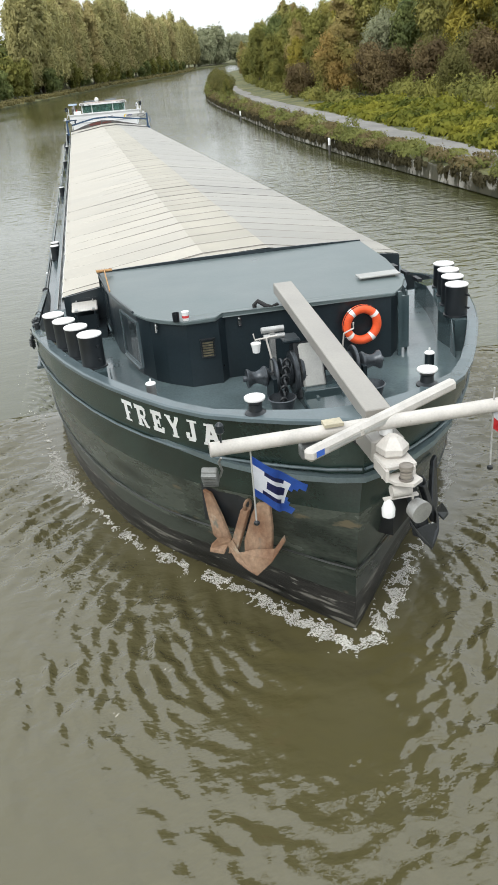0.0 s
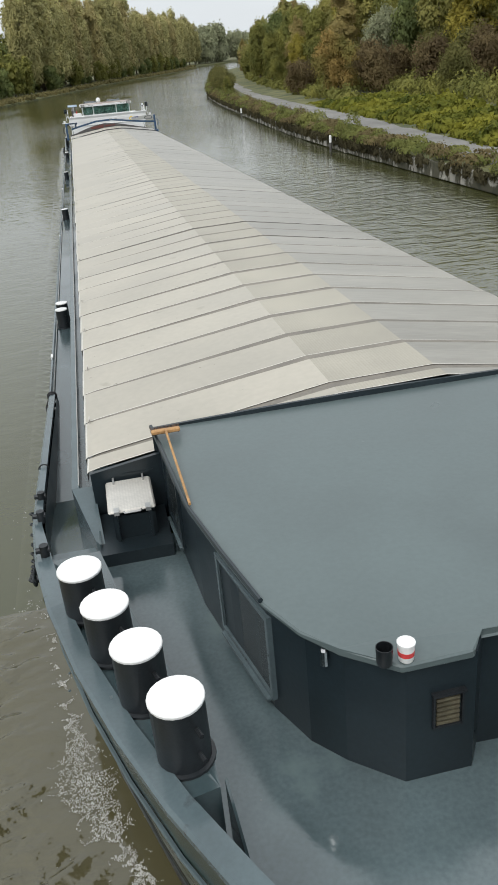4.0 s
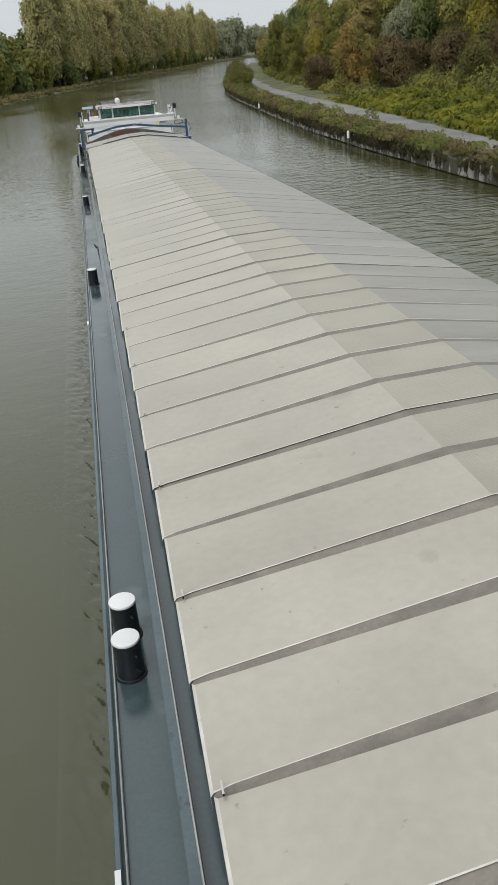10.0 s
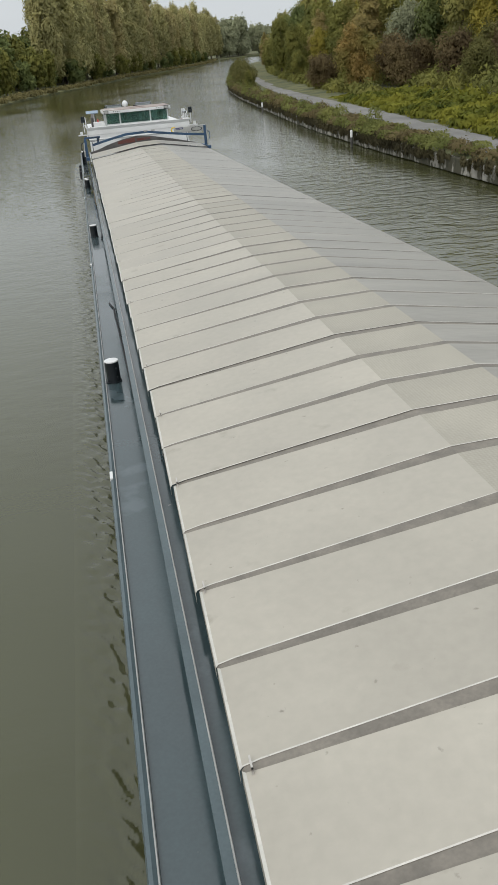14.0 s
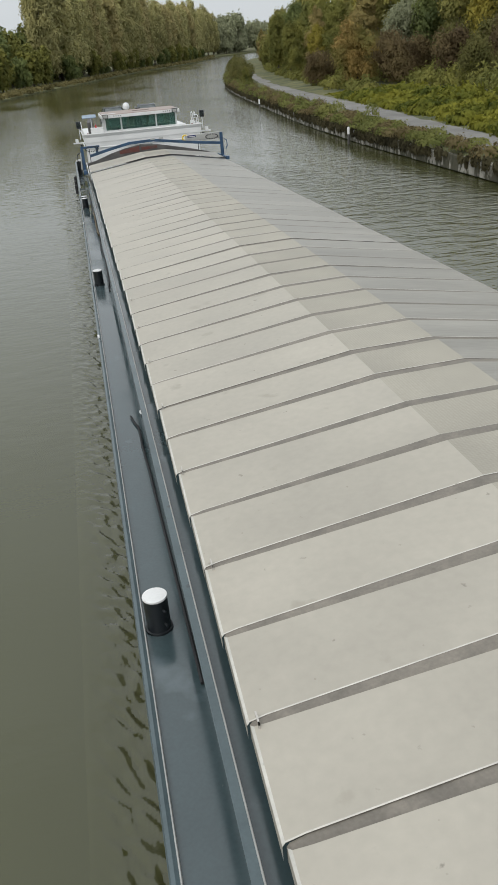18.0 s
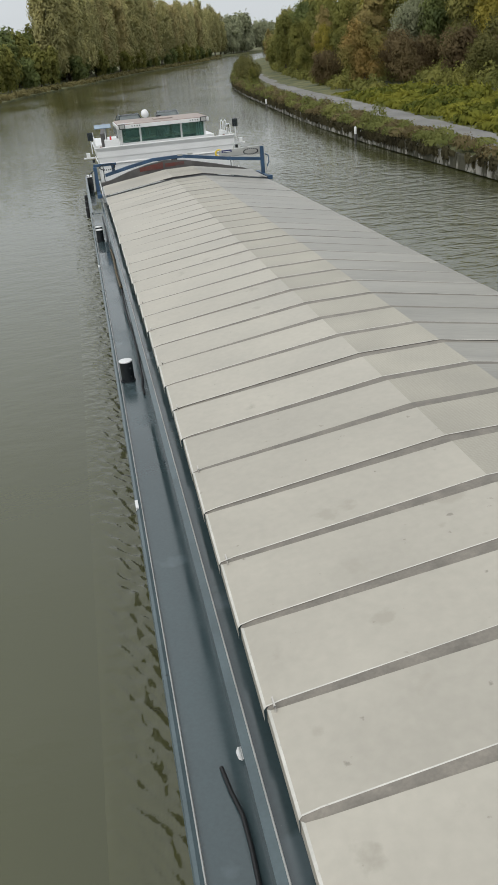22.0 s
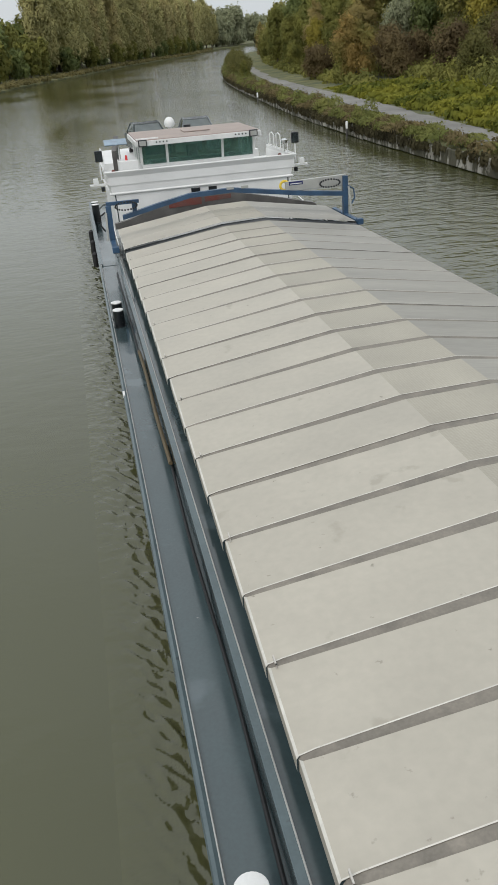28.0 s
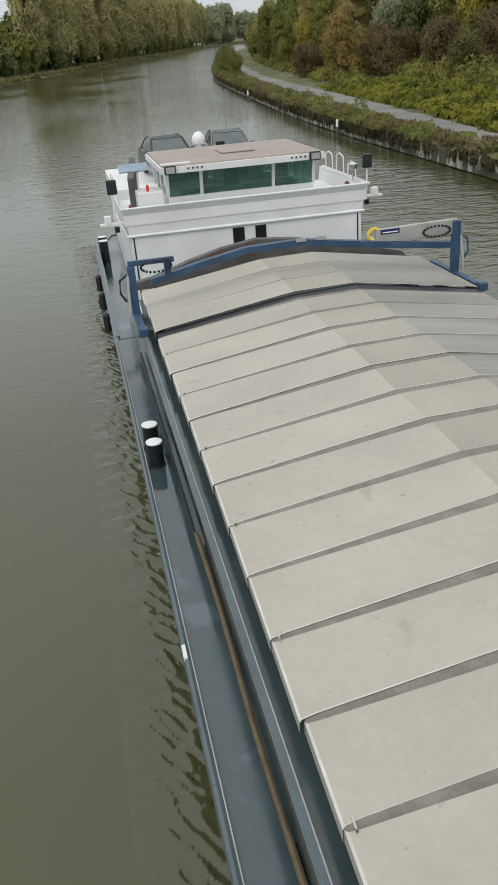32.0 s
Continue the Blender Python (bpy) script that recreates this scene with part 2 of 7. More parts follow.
M["rubber"] = material("black_rubber", (0.012, 0.012, 0.013), 0.6, vary=0.3, scale=10, fine=60, bump=0.3)
M["rope"] = material("dark_rope", (0.02, 0.02, 0.022), 0.9, vary=0.4, scale=20, fine=90, bump=0.6)
M["yellow"] = material("yellow_hose", (0.70, 0.50, 0.05), 0.5, vary=0.1, scale=8, fine=40)
M["ochre"] = material("ochre_hose", (0.115, 0.085, 0.045), 0.6, vary=0.25, scale=5, fine=40)
M["wh_roof"] = material("pinkish_grey_roof_coating", (0.34, 0.28, 0.25), 0.7, vary=0.1, scale=1.4, fine=40, bump=0.3)
M["car_dark"] = material("dark_green_car_paint", (0.025, 0.035, 0.035), 0.2, vary=0.08, scale=2, fine=30)
M["car_grey"] = material("grey_car_paint", (0.15, 0.165, 0.17), 0.2, vary=0.08, scale=2, fine=30)
# pale blue base paints the sky's reflection into the panel
M["solar"] = material("sky_tinted_solar_cells", (0.20, 0.27, 0.34), 0.2, vary=0.2, scale=3, fine=20)
M["tan"] = material("tan_blind", (0.42, 0.38, 0.28), 0.7, vary=0.2, scale=6, fine=30)
M["concrete"] = material("weathered_canal_concrete", (0.33, 0.315, 0.275), 0.85, vary=0.35, scale=1.1, fine=6, bump=0.5, rand=0.15, streak=(1, 1, 0.4), speck=[((0.075, 0.07, 0.045), 1.6, 0.47), ((0.05, 0.05, 0.03), 3.5, 0.53)], bump_dist=0.03)
M["path"] = material("grey_gravel_path", (0.19, 0.183, 0.170), 0.95, vary=0.22, scale=0.35, fine=8, bump=0.4, bump_dist=0.03)
M["ground"] = material("grass_ground", (0.075, 0.095, 0.03), 0.95, vary=0.45, scale=0.35, fine=5, bump=0.8, tint=(0.15, 0.145, 0.055), bump_dist=0.05)
M["bark"] = material("grey_brown_bark", (0.11, 0.09, 0.07), 0.9, vary=0.35, scale=4, fine=24, bump=0.6, bump_dist=0.03)


def leaf_material(name, base, tint):
    m = material(name, base, 0.75, vary=0.22, scale=0.25, fine=1.3, bump=0.0, tint=tint, island=0.08, rand=0.10, spec=0.1)
    n, l = m.node_tree.nodes, m.node_tree.links
    p, out = n["Principled BSDF"], n["Material Output"]
    thin, blend = n.new("ShaderNodeBsdfTranslucent"), n.new("ShaderNodeMixShader")
    blend.inputs[0].default_value = 0.4
    l.new(p.inputs["Base Color"].links[0].from_socket, thin.inputs["Color"])
    l.new(p.outputs[0], blend.inputs[1]), l.new(thin.outputs[0], blend.inputs[2]), l.new(blend.outputs[0], out.inputs["Surface"])
    return m


LEAF = {
    "poplar": leaf_material("poplar_foliage", (0.403, 0.386, 0.174), (0.493, 0.448, 0.202)),
    "poplar_brown": leaf_material("browning_poplar_foliage", (0.414, 0.370, 0.174), (0.504, 0.431, 0.202)),
    "green": leaf_material("green_foliage", (0.189, 0.200, 0.059), (0.273, 0.261, 0.071)),
    "olive": leaf_material("grey_green_foliage", (0.270, 0.265, 0.091), (0.362, 0.331, 0.104)),
    "tawny": leaf_material("tawny_birch_foliage", (0.312, 0.238, 0.098), (0.377, 0.312, 0.123)),
    "dark": leaf_material("dark_green_foliage", (0.138, 0.175, 0.067), (0.211, 0.239, 0.082)),
    "yellow": leaf_material("yellow_birch_foliage", (0.302, 0.266, 0.050), (0.389, 0.331, 0.072)),
    "willow": leaf_material("silver_willow_and_haze_foliage", (0.303, 0.320, 0.189), (0.394, 0.410, 0.262)),
    "rust": leaf_material("rust_coloured_foliage", (0.264, 0.246, 0.076), (0.383, 0.264, 0.093)),
    "bright": leaf_material("bright_yellow_green_foliage", (0.082, 0.108, 0.021), (0.26, 0.25, 0.040)),
    "purple": leaf_material("brown_bush_foliage", (0.125, 0.090, 0.048), (0.187, 0.144, 0.070)),
    "hazel": leaf_material("hazel_foliage", (0.147, 0.150, 0.051), (0.194, 0.179, 0.062)),
    "hanging": leaf_material("hanging_weed_stems", (0.070, 0.063, 0.038), (0.119, 0.105, 0.056)),
    "reed": leaf_material("yellow_brown_reeds", (0.150, 0.138, 0.058), (0.235, 0.200, 0.088)),
    "weed": leaf_material("brown_bank_weeds", (0.184, 0.143, 0.071), (0.252, 0.204, 0.099)),
    "grass": leaf_material("green_bank_grass", (0.144, 0.176, 0.052), (0.248, 0.248, 0.080)),
}


def glass_material(name, colour, rough=0.05):
    m = bpy.data.materials.new(name)
    m.use_nodes = True
    p = m.node_tree.nodes["Principled BSDF"]
    p.inputs["Base Color"].default_value = (*colour, 1)
    p.inputs["Roughness"].default_value = rough
    p.inputs["Transmission Weight"].default_value = 0.85
    p.inputs["IOR"].default_value = 1.2
    return m


M["glass"] = glass_material("green_tinted_glass", (0.38, 0.57, 0.51))
# opaque grey base imitates sky reflected in the car windows
M["car_glass"] = material("sky_grey_car_window", (0.26, 0.29, 0.29), 0.08, vary=0.1, scale=2, rough_vary=0.03)
M["dark_glass"] = glass_material("dark_window_glass", (0.20, 0.24, 0.25))


def water_material(name, calm, silt_colour, swell=1.0, ior=1.36, chop=False):
    m = bpy.data.materials.new(name)
    m.use_nodes = True
    n, l = m.node_tree.nodes, m.node_tree.links
    p = n["Principled BSDF"]
    p.inputs["Roughness"].default_value, p.inputs["IOR"].default_value = 0.06, ior
    p.inputs["Specular IOR Level"].default_value = 0.9
    co = n.new("ShaderNodeTexCoord")

    def noise_at(scale, streak, detail, turn):
        mp, t = n.new("ShaderNodeMapping"), n.new("ShaderNodeTexNoise")
        mp.inputs["Scale"].default_value, mp.inputs["Rotation"].default_value = streak, (0, 0, turn)
        t.inputs["Scale"].default_value, t.inputs["Detail"].default_value = scale, detail
        l.new(co.outputs["Object"], mp.inputs["Vector"]), l.new(mp.outputs[0], t.inputs["Vector"])
        return t.outputs[0]

    silt = noise_at(0.12, (1, 0.4, 1), 5, 0.1)
    ramp = n.new("ShaderNodeValToRGB")
    ramp.color_ramp.elements[0].position, ramp.color_ramp.elements[1].position = 0.3, 0.7
    ramp.color_ramp.elements[0].color = silt_colour[0]
    ramp.color_ramp.elements[1].color = silt_colour[1]
    l.new(silt, ramp.inputs[0]), l.new(ramp.outputs[0], p.inputs["Base Color"])
    # calm and ruffled patches
    patch = n.new("ShaderNodeMapRange")
    patch.inputs["From Min"].default_value, patch.inputs["From Max"].default_value = 0.38, 0.66
    patch.inputs["To Min"].default_value, patch.inputs["To Max"].default_value = 0.3, 1.0
    l.new(noise_at(0.05, (1, 0.45, 1), 3, -0.15), patch.inputs["Value"])
    where, ruffle, both = n.new("ShaderNodeSeparateXYZ"), n.new("ShaderNodeMapRange"), n.new("ShaderNodeMath")
    ruffle.inputs["From Min"].default_value, ruffle.inputs["From Max"].default_value = 2.0, 20.0
    ruffle.inputs["To Min"].default_value, ruffle.inputs["To Max"].default_value = calm, 0.42
    both.operation = "MULTIPLY"
    l.new(co.outputs["Object"], where.inputs[0]), l.new(where.outputs[0], ruffle.inputs["Value"])
    ripple_gain = ruffle.outputs[0]
    if not chop:  # ripples grow along the canal, set to fit reflections in the camera's view
        reach, most = n.new("ShaderNodeMapRange"), n.new("ShaderNodeMath")
        reach.inputs["From Min"].default_value, reach.inputs["From Max"].default_value = 20.0, 130.0
        reach.inputs["To Min"].default_value, reach.inputs["To Max"].default_value = calm, 0.24
        most.operation = "MAXIMUM"
        l.new(where.outputs[1], reach.inputs["Value"])
        l.new(ripple_gain, most.inputs[0]), l.new(reach.outputs[0], most.inputs[1])
        ripple_gain = most.outputs[0]
    l.new(ripple_gain, both.inputs[0]), l.new(patch.outputs[0], both.inputs[1])
    normal, layers = None, ((0.8, (1, 1.7, 1), 0.25, 0.8, 0.55), (2.2, (1, 1.9, 1), -0.12, 0.9, 0.20), (9.0, (1, 1.4, 1), 0.1, 0.4, 0.02))
    ruffled = both.outputs[0]
    if chop:  # the sheet's own measure of how choppy it is
        layers = ((1.4, (1, 1.5, 1), 0.25, 0.9, 0.40), (3.2, (1, 1.5, 1), -0.2, 0.9, 0.15), (10.0, (1, 1.4, 1), 0.1, 0.4, 0.012))
        how = n.new("ShaderNodeAttribute")
        how.attribute_name = "chop"
        ruffled = how.outputs["Fac"]
    base = [(*q, both.outputs[0]) for q in ((0.8, (1, 1.7, 1), 0.25, 0.8, 0.55), (2.2, (1, 1.9, 1), -0.12, 0.9, 0.20))] if chop else []
    for scale, streak, turn, strength, dist, measure in base + [(*q, ruffled) for q in layers]:
        b, k = n.new("ShaderNodeBump"), n.new("ShaderNodeMath")
        k.operation, k.inputs[1].default_value = "MULTIPLY", strength * swell
        b.inputs["Distance"].default_value = dist
        l.new(measure, k.inputs[0]), l.new(k.outputs[0], b.inputs["Strength"])
        l.new(noise_at(scale, streak, 3, turn), b.inputs["Height"])
        if normal:
            l.new(normal, b.inputs["Normal"])
        normal = b.outputs[0]
    l.new(normal, p.inputs["Normal"])
    return m


M["water"] = water_material("murky_canal_water", 0.08, ((0.051, 0.053, 0.018, 1), (0.065, 0.066, 0.024, 1)), 1.15, 1.44)
M["wake_water"] = water_material("churned_canal_water", 0.08, ((0.066, 0.058, 0.024, 1), (0.082, 0.072, 0.033, 1)), 1.2, 1.48, True)
M["foam"] = material("white_foam", (0.53, 0.52, 0.48), 0.7, vary=0.2, scale=4, fine=30, bump=0.5, island=0.15)


# ---- building blocks ----
def finish(name, bm, mat, parent=None, label="", smooth=False):
    me = bpy.data.meshes.new(name)
    bmesh.ops.recalc_face_normals(bm, faces=bm.faces)
    if smooth:
        for f in bm.faces:
            f.smooth = True
        for e in bm.edges:
            if len(e.link_faces) == 2 and e.calc_face_angle(0) > 0.6:
                e.smooth = False
    bm.to_mesh(me)
    bm.free()
    for k in mat if isinstance(mat, (list, tuple)) else [mat]:
        me.materials.append(k)
    ob = new(name, me)
    ob.parent = parent
    if label:
        tagged(ob, label)
    return ob


def part(name, bm, mat, parent, label="", smooth=True):
    return finish(name, bm, mat, parent, label, smooth)


def thing(name, label, category, group="", kind=""):
    return tagged(new(name), label, category, group, kind)


def raw_mesh(name, verts, faces, mat, parent=None, index=None):
    """One mesh from computed arrays of corners and faces."""
    me = bpy.data.meshes.new(name)
    me.from_pydata(verts, [], faces)
    for k in mat if isinstance(mat, (list, tuple)) else [mat]:
        me.materials.append(k)
    if index is not None:
        me.polygons.foreach_set("material_index", index)
    me.update()
    ob = new(name, me)
    ob.parent = parent
    return ob


def box(bm, x0, x1, y0, y1, z0, z1, m=None, bevel=0.0, mi=0):
    c = [(x, y, z) for z in (z0, z1) for x, y in ((x0, y0), (x1, y0), (x1, y1), (x0, y1))]
    v = [bm.verts.new(m @ Vector(p) if m else p) for p in c]
    fs = [bm.faces.new([v[i] for i in q]) for q in ((0, 3, 2, 1), (4, 5, 6, 7), (0, 1, 5, 4), (1, 2, 6, 5), (2, 3, 7, 6), (3, 0, 4, 7))]
    for f in fs:
        f.material_index = mi
    if bevel:
        bmesh.ops.bevel(bm, geom=list({e for f in fs for e in f.edges}), offset=bevel, segments=1, affect="EDGES", profile=0.5)
    return v


def ring_frame(a, b):
    d = (Vector(b) - Vector(a)).normalized()
    u = d.orthogonal().normalized()
    return u, d.cross(u)


def cyl(bm, a, b, r0, r1=None, seg=16, caps=True, mi=0, top_mi=None):
    r1 = r0 if r1 is None else r1
    u, w = ring_frame(a, b)
    rings = []
    for p, r in ((a, r0), (b, r1)):
        rings.append([bm.verts.new(Vector(p) + (u * math.cos(6.28318 * k / seg) + w * math.sin(6.28318 * k / seg)) * r) for k in range(seg)])
    for k in range(seg):
        bm.faces.new((rings[0][k], rings[0][(k + 1) % seg], rings[1][(k + 1) % seg], rings[1][k])).material_index = mi
    if caps:
        bm.faces.new(rings[0][::-1]).material_index = mi
        bm.faces.new(rings[1]).material_index = mi if top_mi is None else top_mi


def lathe(bm, origin, profile, seg=20, axis=(0, 0, 1)):
    """A turned body: profile rows of (radius, height along axis)."""
    o, d = Vector(origin), Vector(axis).normalized()
    u = d.orthogonal().normalized()
    w = d.cross(u)
    rings = []
    for r, h in profile:
        rings.append([bm.verts.new(o + d * h + (u * math.cos(6.28318 * k / seg) + w * math.sin(6.28318 * k / seg)) * max(r, 0.001)) for k in range(seg)])
    for a, b in zip(rings, rings[1:]):
        for k in range(seg):
            bm.faces.new((a[k], a[(k + 1) % seg], b[(k + 1) % seg], b[k]))
    bm.faces.new(rings[0][::-1])
    bm.faces.new(rings[-1])


def tube(bm, pts, r, seg=8):
    pts = [Vector(p) for p in pts]
    rings = []
    for i, p in enumerate(pts):
        d = (pts[min(i + 1, len(pts) - 1)] - pts[max(i - 1, 0)]).normalized()
        u = d.cross(Vector((0, 0, 1)))
        u = u.normalized() if u.length > 0.05 else Vector((1, 0, 0))
        w = d.cross(u)
        rings.append([bm.verts.new(p + (u * math.cos(6.28318 * k / seg) + w * math.sin(6.28318 * k / seg)) * r) for k in range(seg)])
    for a, b in zip(rings, rings[1:]):
        for k in range(seg):
            bm.faces.new((a[k], a[(k + 1) % seg], b[(k + 1) % seg], b[k]))
    bm.faces.new(rings[0][::-1])
    bm.faces.new(rings[-1])


def torus(bm, centre, axis, R, r, seg=28, sub=10, start=0.0, end=6.28318, sx=1.0):
    o, d = Vector(centre), Vector(axis).normalized()
    u = d.orthogonal().normalized()
    w = d.cross(u)
    full = abs(end - start - 6.28318) < 1e-3
    n = seg if full else seg + 1
    rings = []
    for k in range(n):
        a = start + (end - start) * k / seg
        e = u * math.cos(a) * sx + w * math.sin(a)
        rings.append([bm.verts.new(o + e * R + (e.normalized() * math.cos(6.28318 * j / sub) + d * math.sin(6.28318 * j / sub)) * r) for j in range(sub)])
    for i in range(n if full else n - 1):
        a, b = rings[i], rings[(i + 1) % n]
        for j in range(sub):
            bm.faces.new((a[j], a[(j + 1) % sub], b[(j + 1) % sub], b[j]))
    if not full:
        bm.faces.new(rings[0]), bm.faces.new(rings[-1][::-1])


def prism(bm, outline, z0, z1, mi=0, m=None):
    """An upright body over an outline of (x, y); z0, z1 numbers or functions of (x, y)."""
    f0 = z0 if callable(z0) else (lambda x, y: z0)
    f1 = z1 if callable(z1) else (lambda x, y: z1)
    lo = [bm.verts.new(m @ Vector((x, y, f0(x, y))) if m else (x, y, f0(x, y))) for x, y in outline]
    hi = [bm.verts.new(m @ Vector((x, y, f1(x, y))) if m else (x, y, f1(x, y))) for x, y in outline]
    n = len(outline)
    fs = [bm.faces.new(lo[::-1]), bm.faces.new(hi)]
    fs += [bm.faces.new((lo[k], lo[(k + 1) % n], hi[(k + 1) % n], hi[k])) for k in range(n)]
    for f in fs:
        f.material_index = mi
    return fs


def wall_frame(a, b, z0):
    """A pose whose x runs from a to b along a wall's foot, y into the wall (to the left), z up."""
    d = Vector((b[0] - a[0], b[1] - a[1], 0)).normalized()
    return Matrix(((d.x, -d.y, 0, a[0]), (d.y, d.x, 0, a[1]), (0, 0, 1, z0), (0, 0, 0, 1)))


def along(table, s):
    """Straight interpolation in a table of (s, value, ...)."""
    for p, q in zip(table, table[1:]):
        if s <= q[0]:
            k = max(0.0, (s - p[0]) / (q[0] - p[0]))
            return tuple(a + (b - a) * k for a, b in zip(p[1:], q[1:]))
    return table[-1][1:]


def barge_pose(t):
    _, x, y, a = min(BARGE_ROWS, key=lambda r: abs(r[0] - t))
    return pose(x, y, 0, 0, 0, a) @ pose(0, 0, 0, -TRIM, LIST)


RIDERS = []


def aboard(ob, local=None):
    """A thing that lies on the barge and is carried along by it."""
    RIDERS.append((ob, local or Matrix()))
    return ob


# ---- canal, banks and woods ----
RIGHT_BANK = [(22.3, -80), (22.35, 39), (22.45, 68), (23.5, 91), (25.6, 118), (28.0, 146), (32.0, 180), (37.5, 210), (51.6, 285), (71.0, 359), (94.0, 438), (150, 520), (300, 610), (900, 760), (2600, 1000)]
LEFT_BANK = [(-34, -80), (-31, 60), (-25, 160), (-18.4, 225), (-10.0, 264), (0.7, 302), (10, 338), (24.8, 396), (38.7, 436), (55.8, 483), (77, 542), (97, 612), (112, 690), (140, 770), (230, 870), (500, 1000), (900, 1080), (2600, 1300)]


def smooth_line(pts, step):
    out = []
    for i in range(len(pts) - 1):
        p0, p1, p2, p3 = (Vector(pts[max(0, min(len(pts) - 1, i + k))]) for k in (-1, 0, 1, 2))
        n = max(1, int((p2 - p1).length / step))
        for k in range(n):
            t = k / n
            out.append(0.5 * (2 * p1 + (p2 - p0) * t + (2 * p0 - 5 * p1 + 4 * p2 - p3) * t * t + (3 * p1 - p0 - 3 * p2 + p3) * t ** 3))
    return out + [Vector(pts[-1])]


def offset_line(line, d):
    out = []
    for i, p in enumerate(line):
        t = (line[min(i + 1, len(line) - 1)] - line[max(i - 1, 0)]).normalized()
        out.append(p + Vector((t.y, -t.x)) * d)
    return out


def strip(name, line, rows, mat, jitter=0.0):
    """A ribbon along a line; rows of (offset to the right, height)."""
    verts, faces = [], []
    lines = [offset_line(line, d) for d, _ in rows]
    for i in range(len(line)):
        for (d, z), ln in zip(rows, lines):
            j = jitter * (noise.noise((ln[i].x * 0.4, ln[i].y * 0.4, d)) if jitter else 0)
            verts.append((ln[i].x, ln[i].y, z + j))
    n = len(rows)
    for i in range(len(line) - 1):
        for k in range(n - 1):
            faces.append((i * n + k, i * n + k + 1, (i + 1) * n + k + 1, (i + 1) * n + k))
    return raw_mesh(name, verts, faces, mat)


right_line = smooth_line(RIGHT_BANK, 4.0)
left_line = smooth_line(LEFT_BANK, 8.0)

bm = bmesh.new()
for q in ((-4000, -400), (4000, -400), (4000, 4600), (-4000, 4600)):
    bm.verts.new((*q, 0))
bm.faces.new(bm.verts)
water = tagged(finish("water", bm, M["water"]), "murky olive-brown canal water with small ripples", "water", kind="structure")

WALL_TOP = 1.0
PATH_LINE = smooth_line([(24.5, -30), (24.9, 40), (25.6, 55), (26.6, 66), (28.3, 84), (30.2, 112), (34.0, 146), (38.6, 177), (49.0, 237), (64, 300), (84, 370), (108, 445)], 3.0)
ground = tagged(strip("ground", right_line, [(0.0, -1.0), (0.06, WALL_TOP - 0.12), (0.5, WALL_TOP + 0.02), (2.0, 1.2), (4.0, 1.3), (9.0, 1.5), (25, 2.0), (300, 3.0), (2500, 4.0)], M["ground"], 0.10),
                "grassy towpath bank beside the canal", "ground", kind="structure")
ground_far = tagged(strip("ground_left", left_line, [(0.0, -1.0), (-0.1, 0.35), (-3.0, 1.0), (-12, 1.6), (-60, 2.0), (-2600, 4.0)], M["ground"], 0.10),
                    "grassy bank across the canal", "ground", kind="structure")
road = tagged(strip("towpath_road", PATH_LINE, [(-1.4, 1.1), (-1.35, 1.36), (-0.5, 1.42), (0.6, 1.42), (1.35, 1.38), (1.4, 1.1)], M["path"], 0.02),
              "pale grey gravel towpath along the canal", "path", kind="structure")

# canal wall of concrete blocks
wall_right = thing("wall_right", "stained concrete canal wall with weeds hanging over it", "retaining wall", kind="structure")
bm = bmesh.new()
box(bm, -0.18, 0.18, 0.02, 1.98, -0.9, 0.0, bevel=0.03)
block_mesh = None
wline = smooth_line([p for p in RIGHT_BANK if p[1] < 300], 2.0)
block_mesh = bpy.data.meshes.new("wall_block")
bm.to_mesh(block_mesh)
bm.free()
block_mesh.materials.append(M["concrete"])
rng = random.Random(4)
for p, q in zip(wline, wline[1:]):
    if 20 < p.y < 215:
        b = new("concrete_block", block_mesh)
        b.parent = wall_right
        d = q - p
        b.matrix_basis = Matrix.Translation((p.x - 0.02 + rng.uniform(-0.03, 0.03), p.y, WALL_TOP - 0.04 + rng.uniform(-0.05, 0.03))) @ pose(0, 0, 0, 0, rng.uniform(-2, 2), math.degrees(math.atan2(d.y, d.x)) - 90) @ Matrix.Diagonal((1, d.length / 2.0, 1, 1))

# mooring posts standing in the water by the wall
for x, y in ((21.54, 65.9), (24.0, 111.5)):
    post = thing("mooring_post", "slim grey mooring post with a white head", "post", "mooring posts")
    bm = bmesh.new()
    lathe(bm, (x, y, -0.6), [(0.10, 0), (0.10, 1.35), (0.11, 1.36)], 12)
    part("shaft", bm, M["brown_grey"], post)
    bm = bmesh.new()
    lathe(bm, (x, y, 0.76), [(0.105, 0), (0.105, 0.5), (0.08, 0.56), (0.02, 0.58)], 12)
    part("head", bm, M["white"], post, "white painted head")


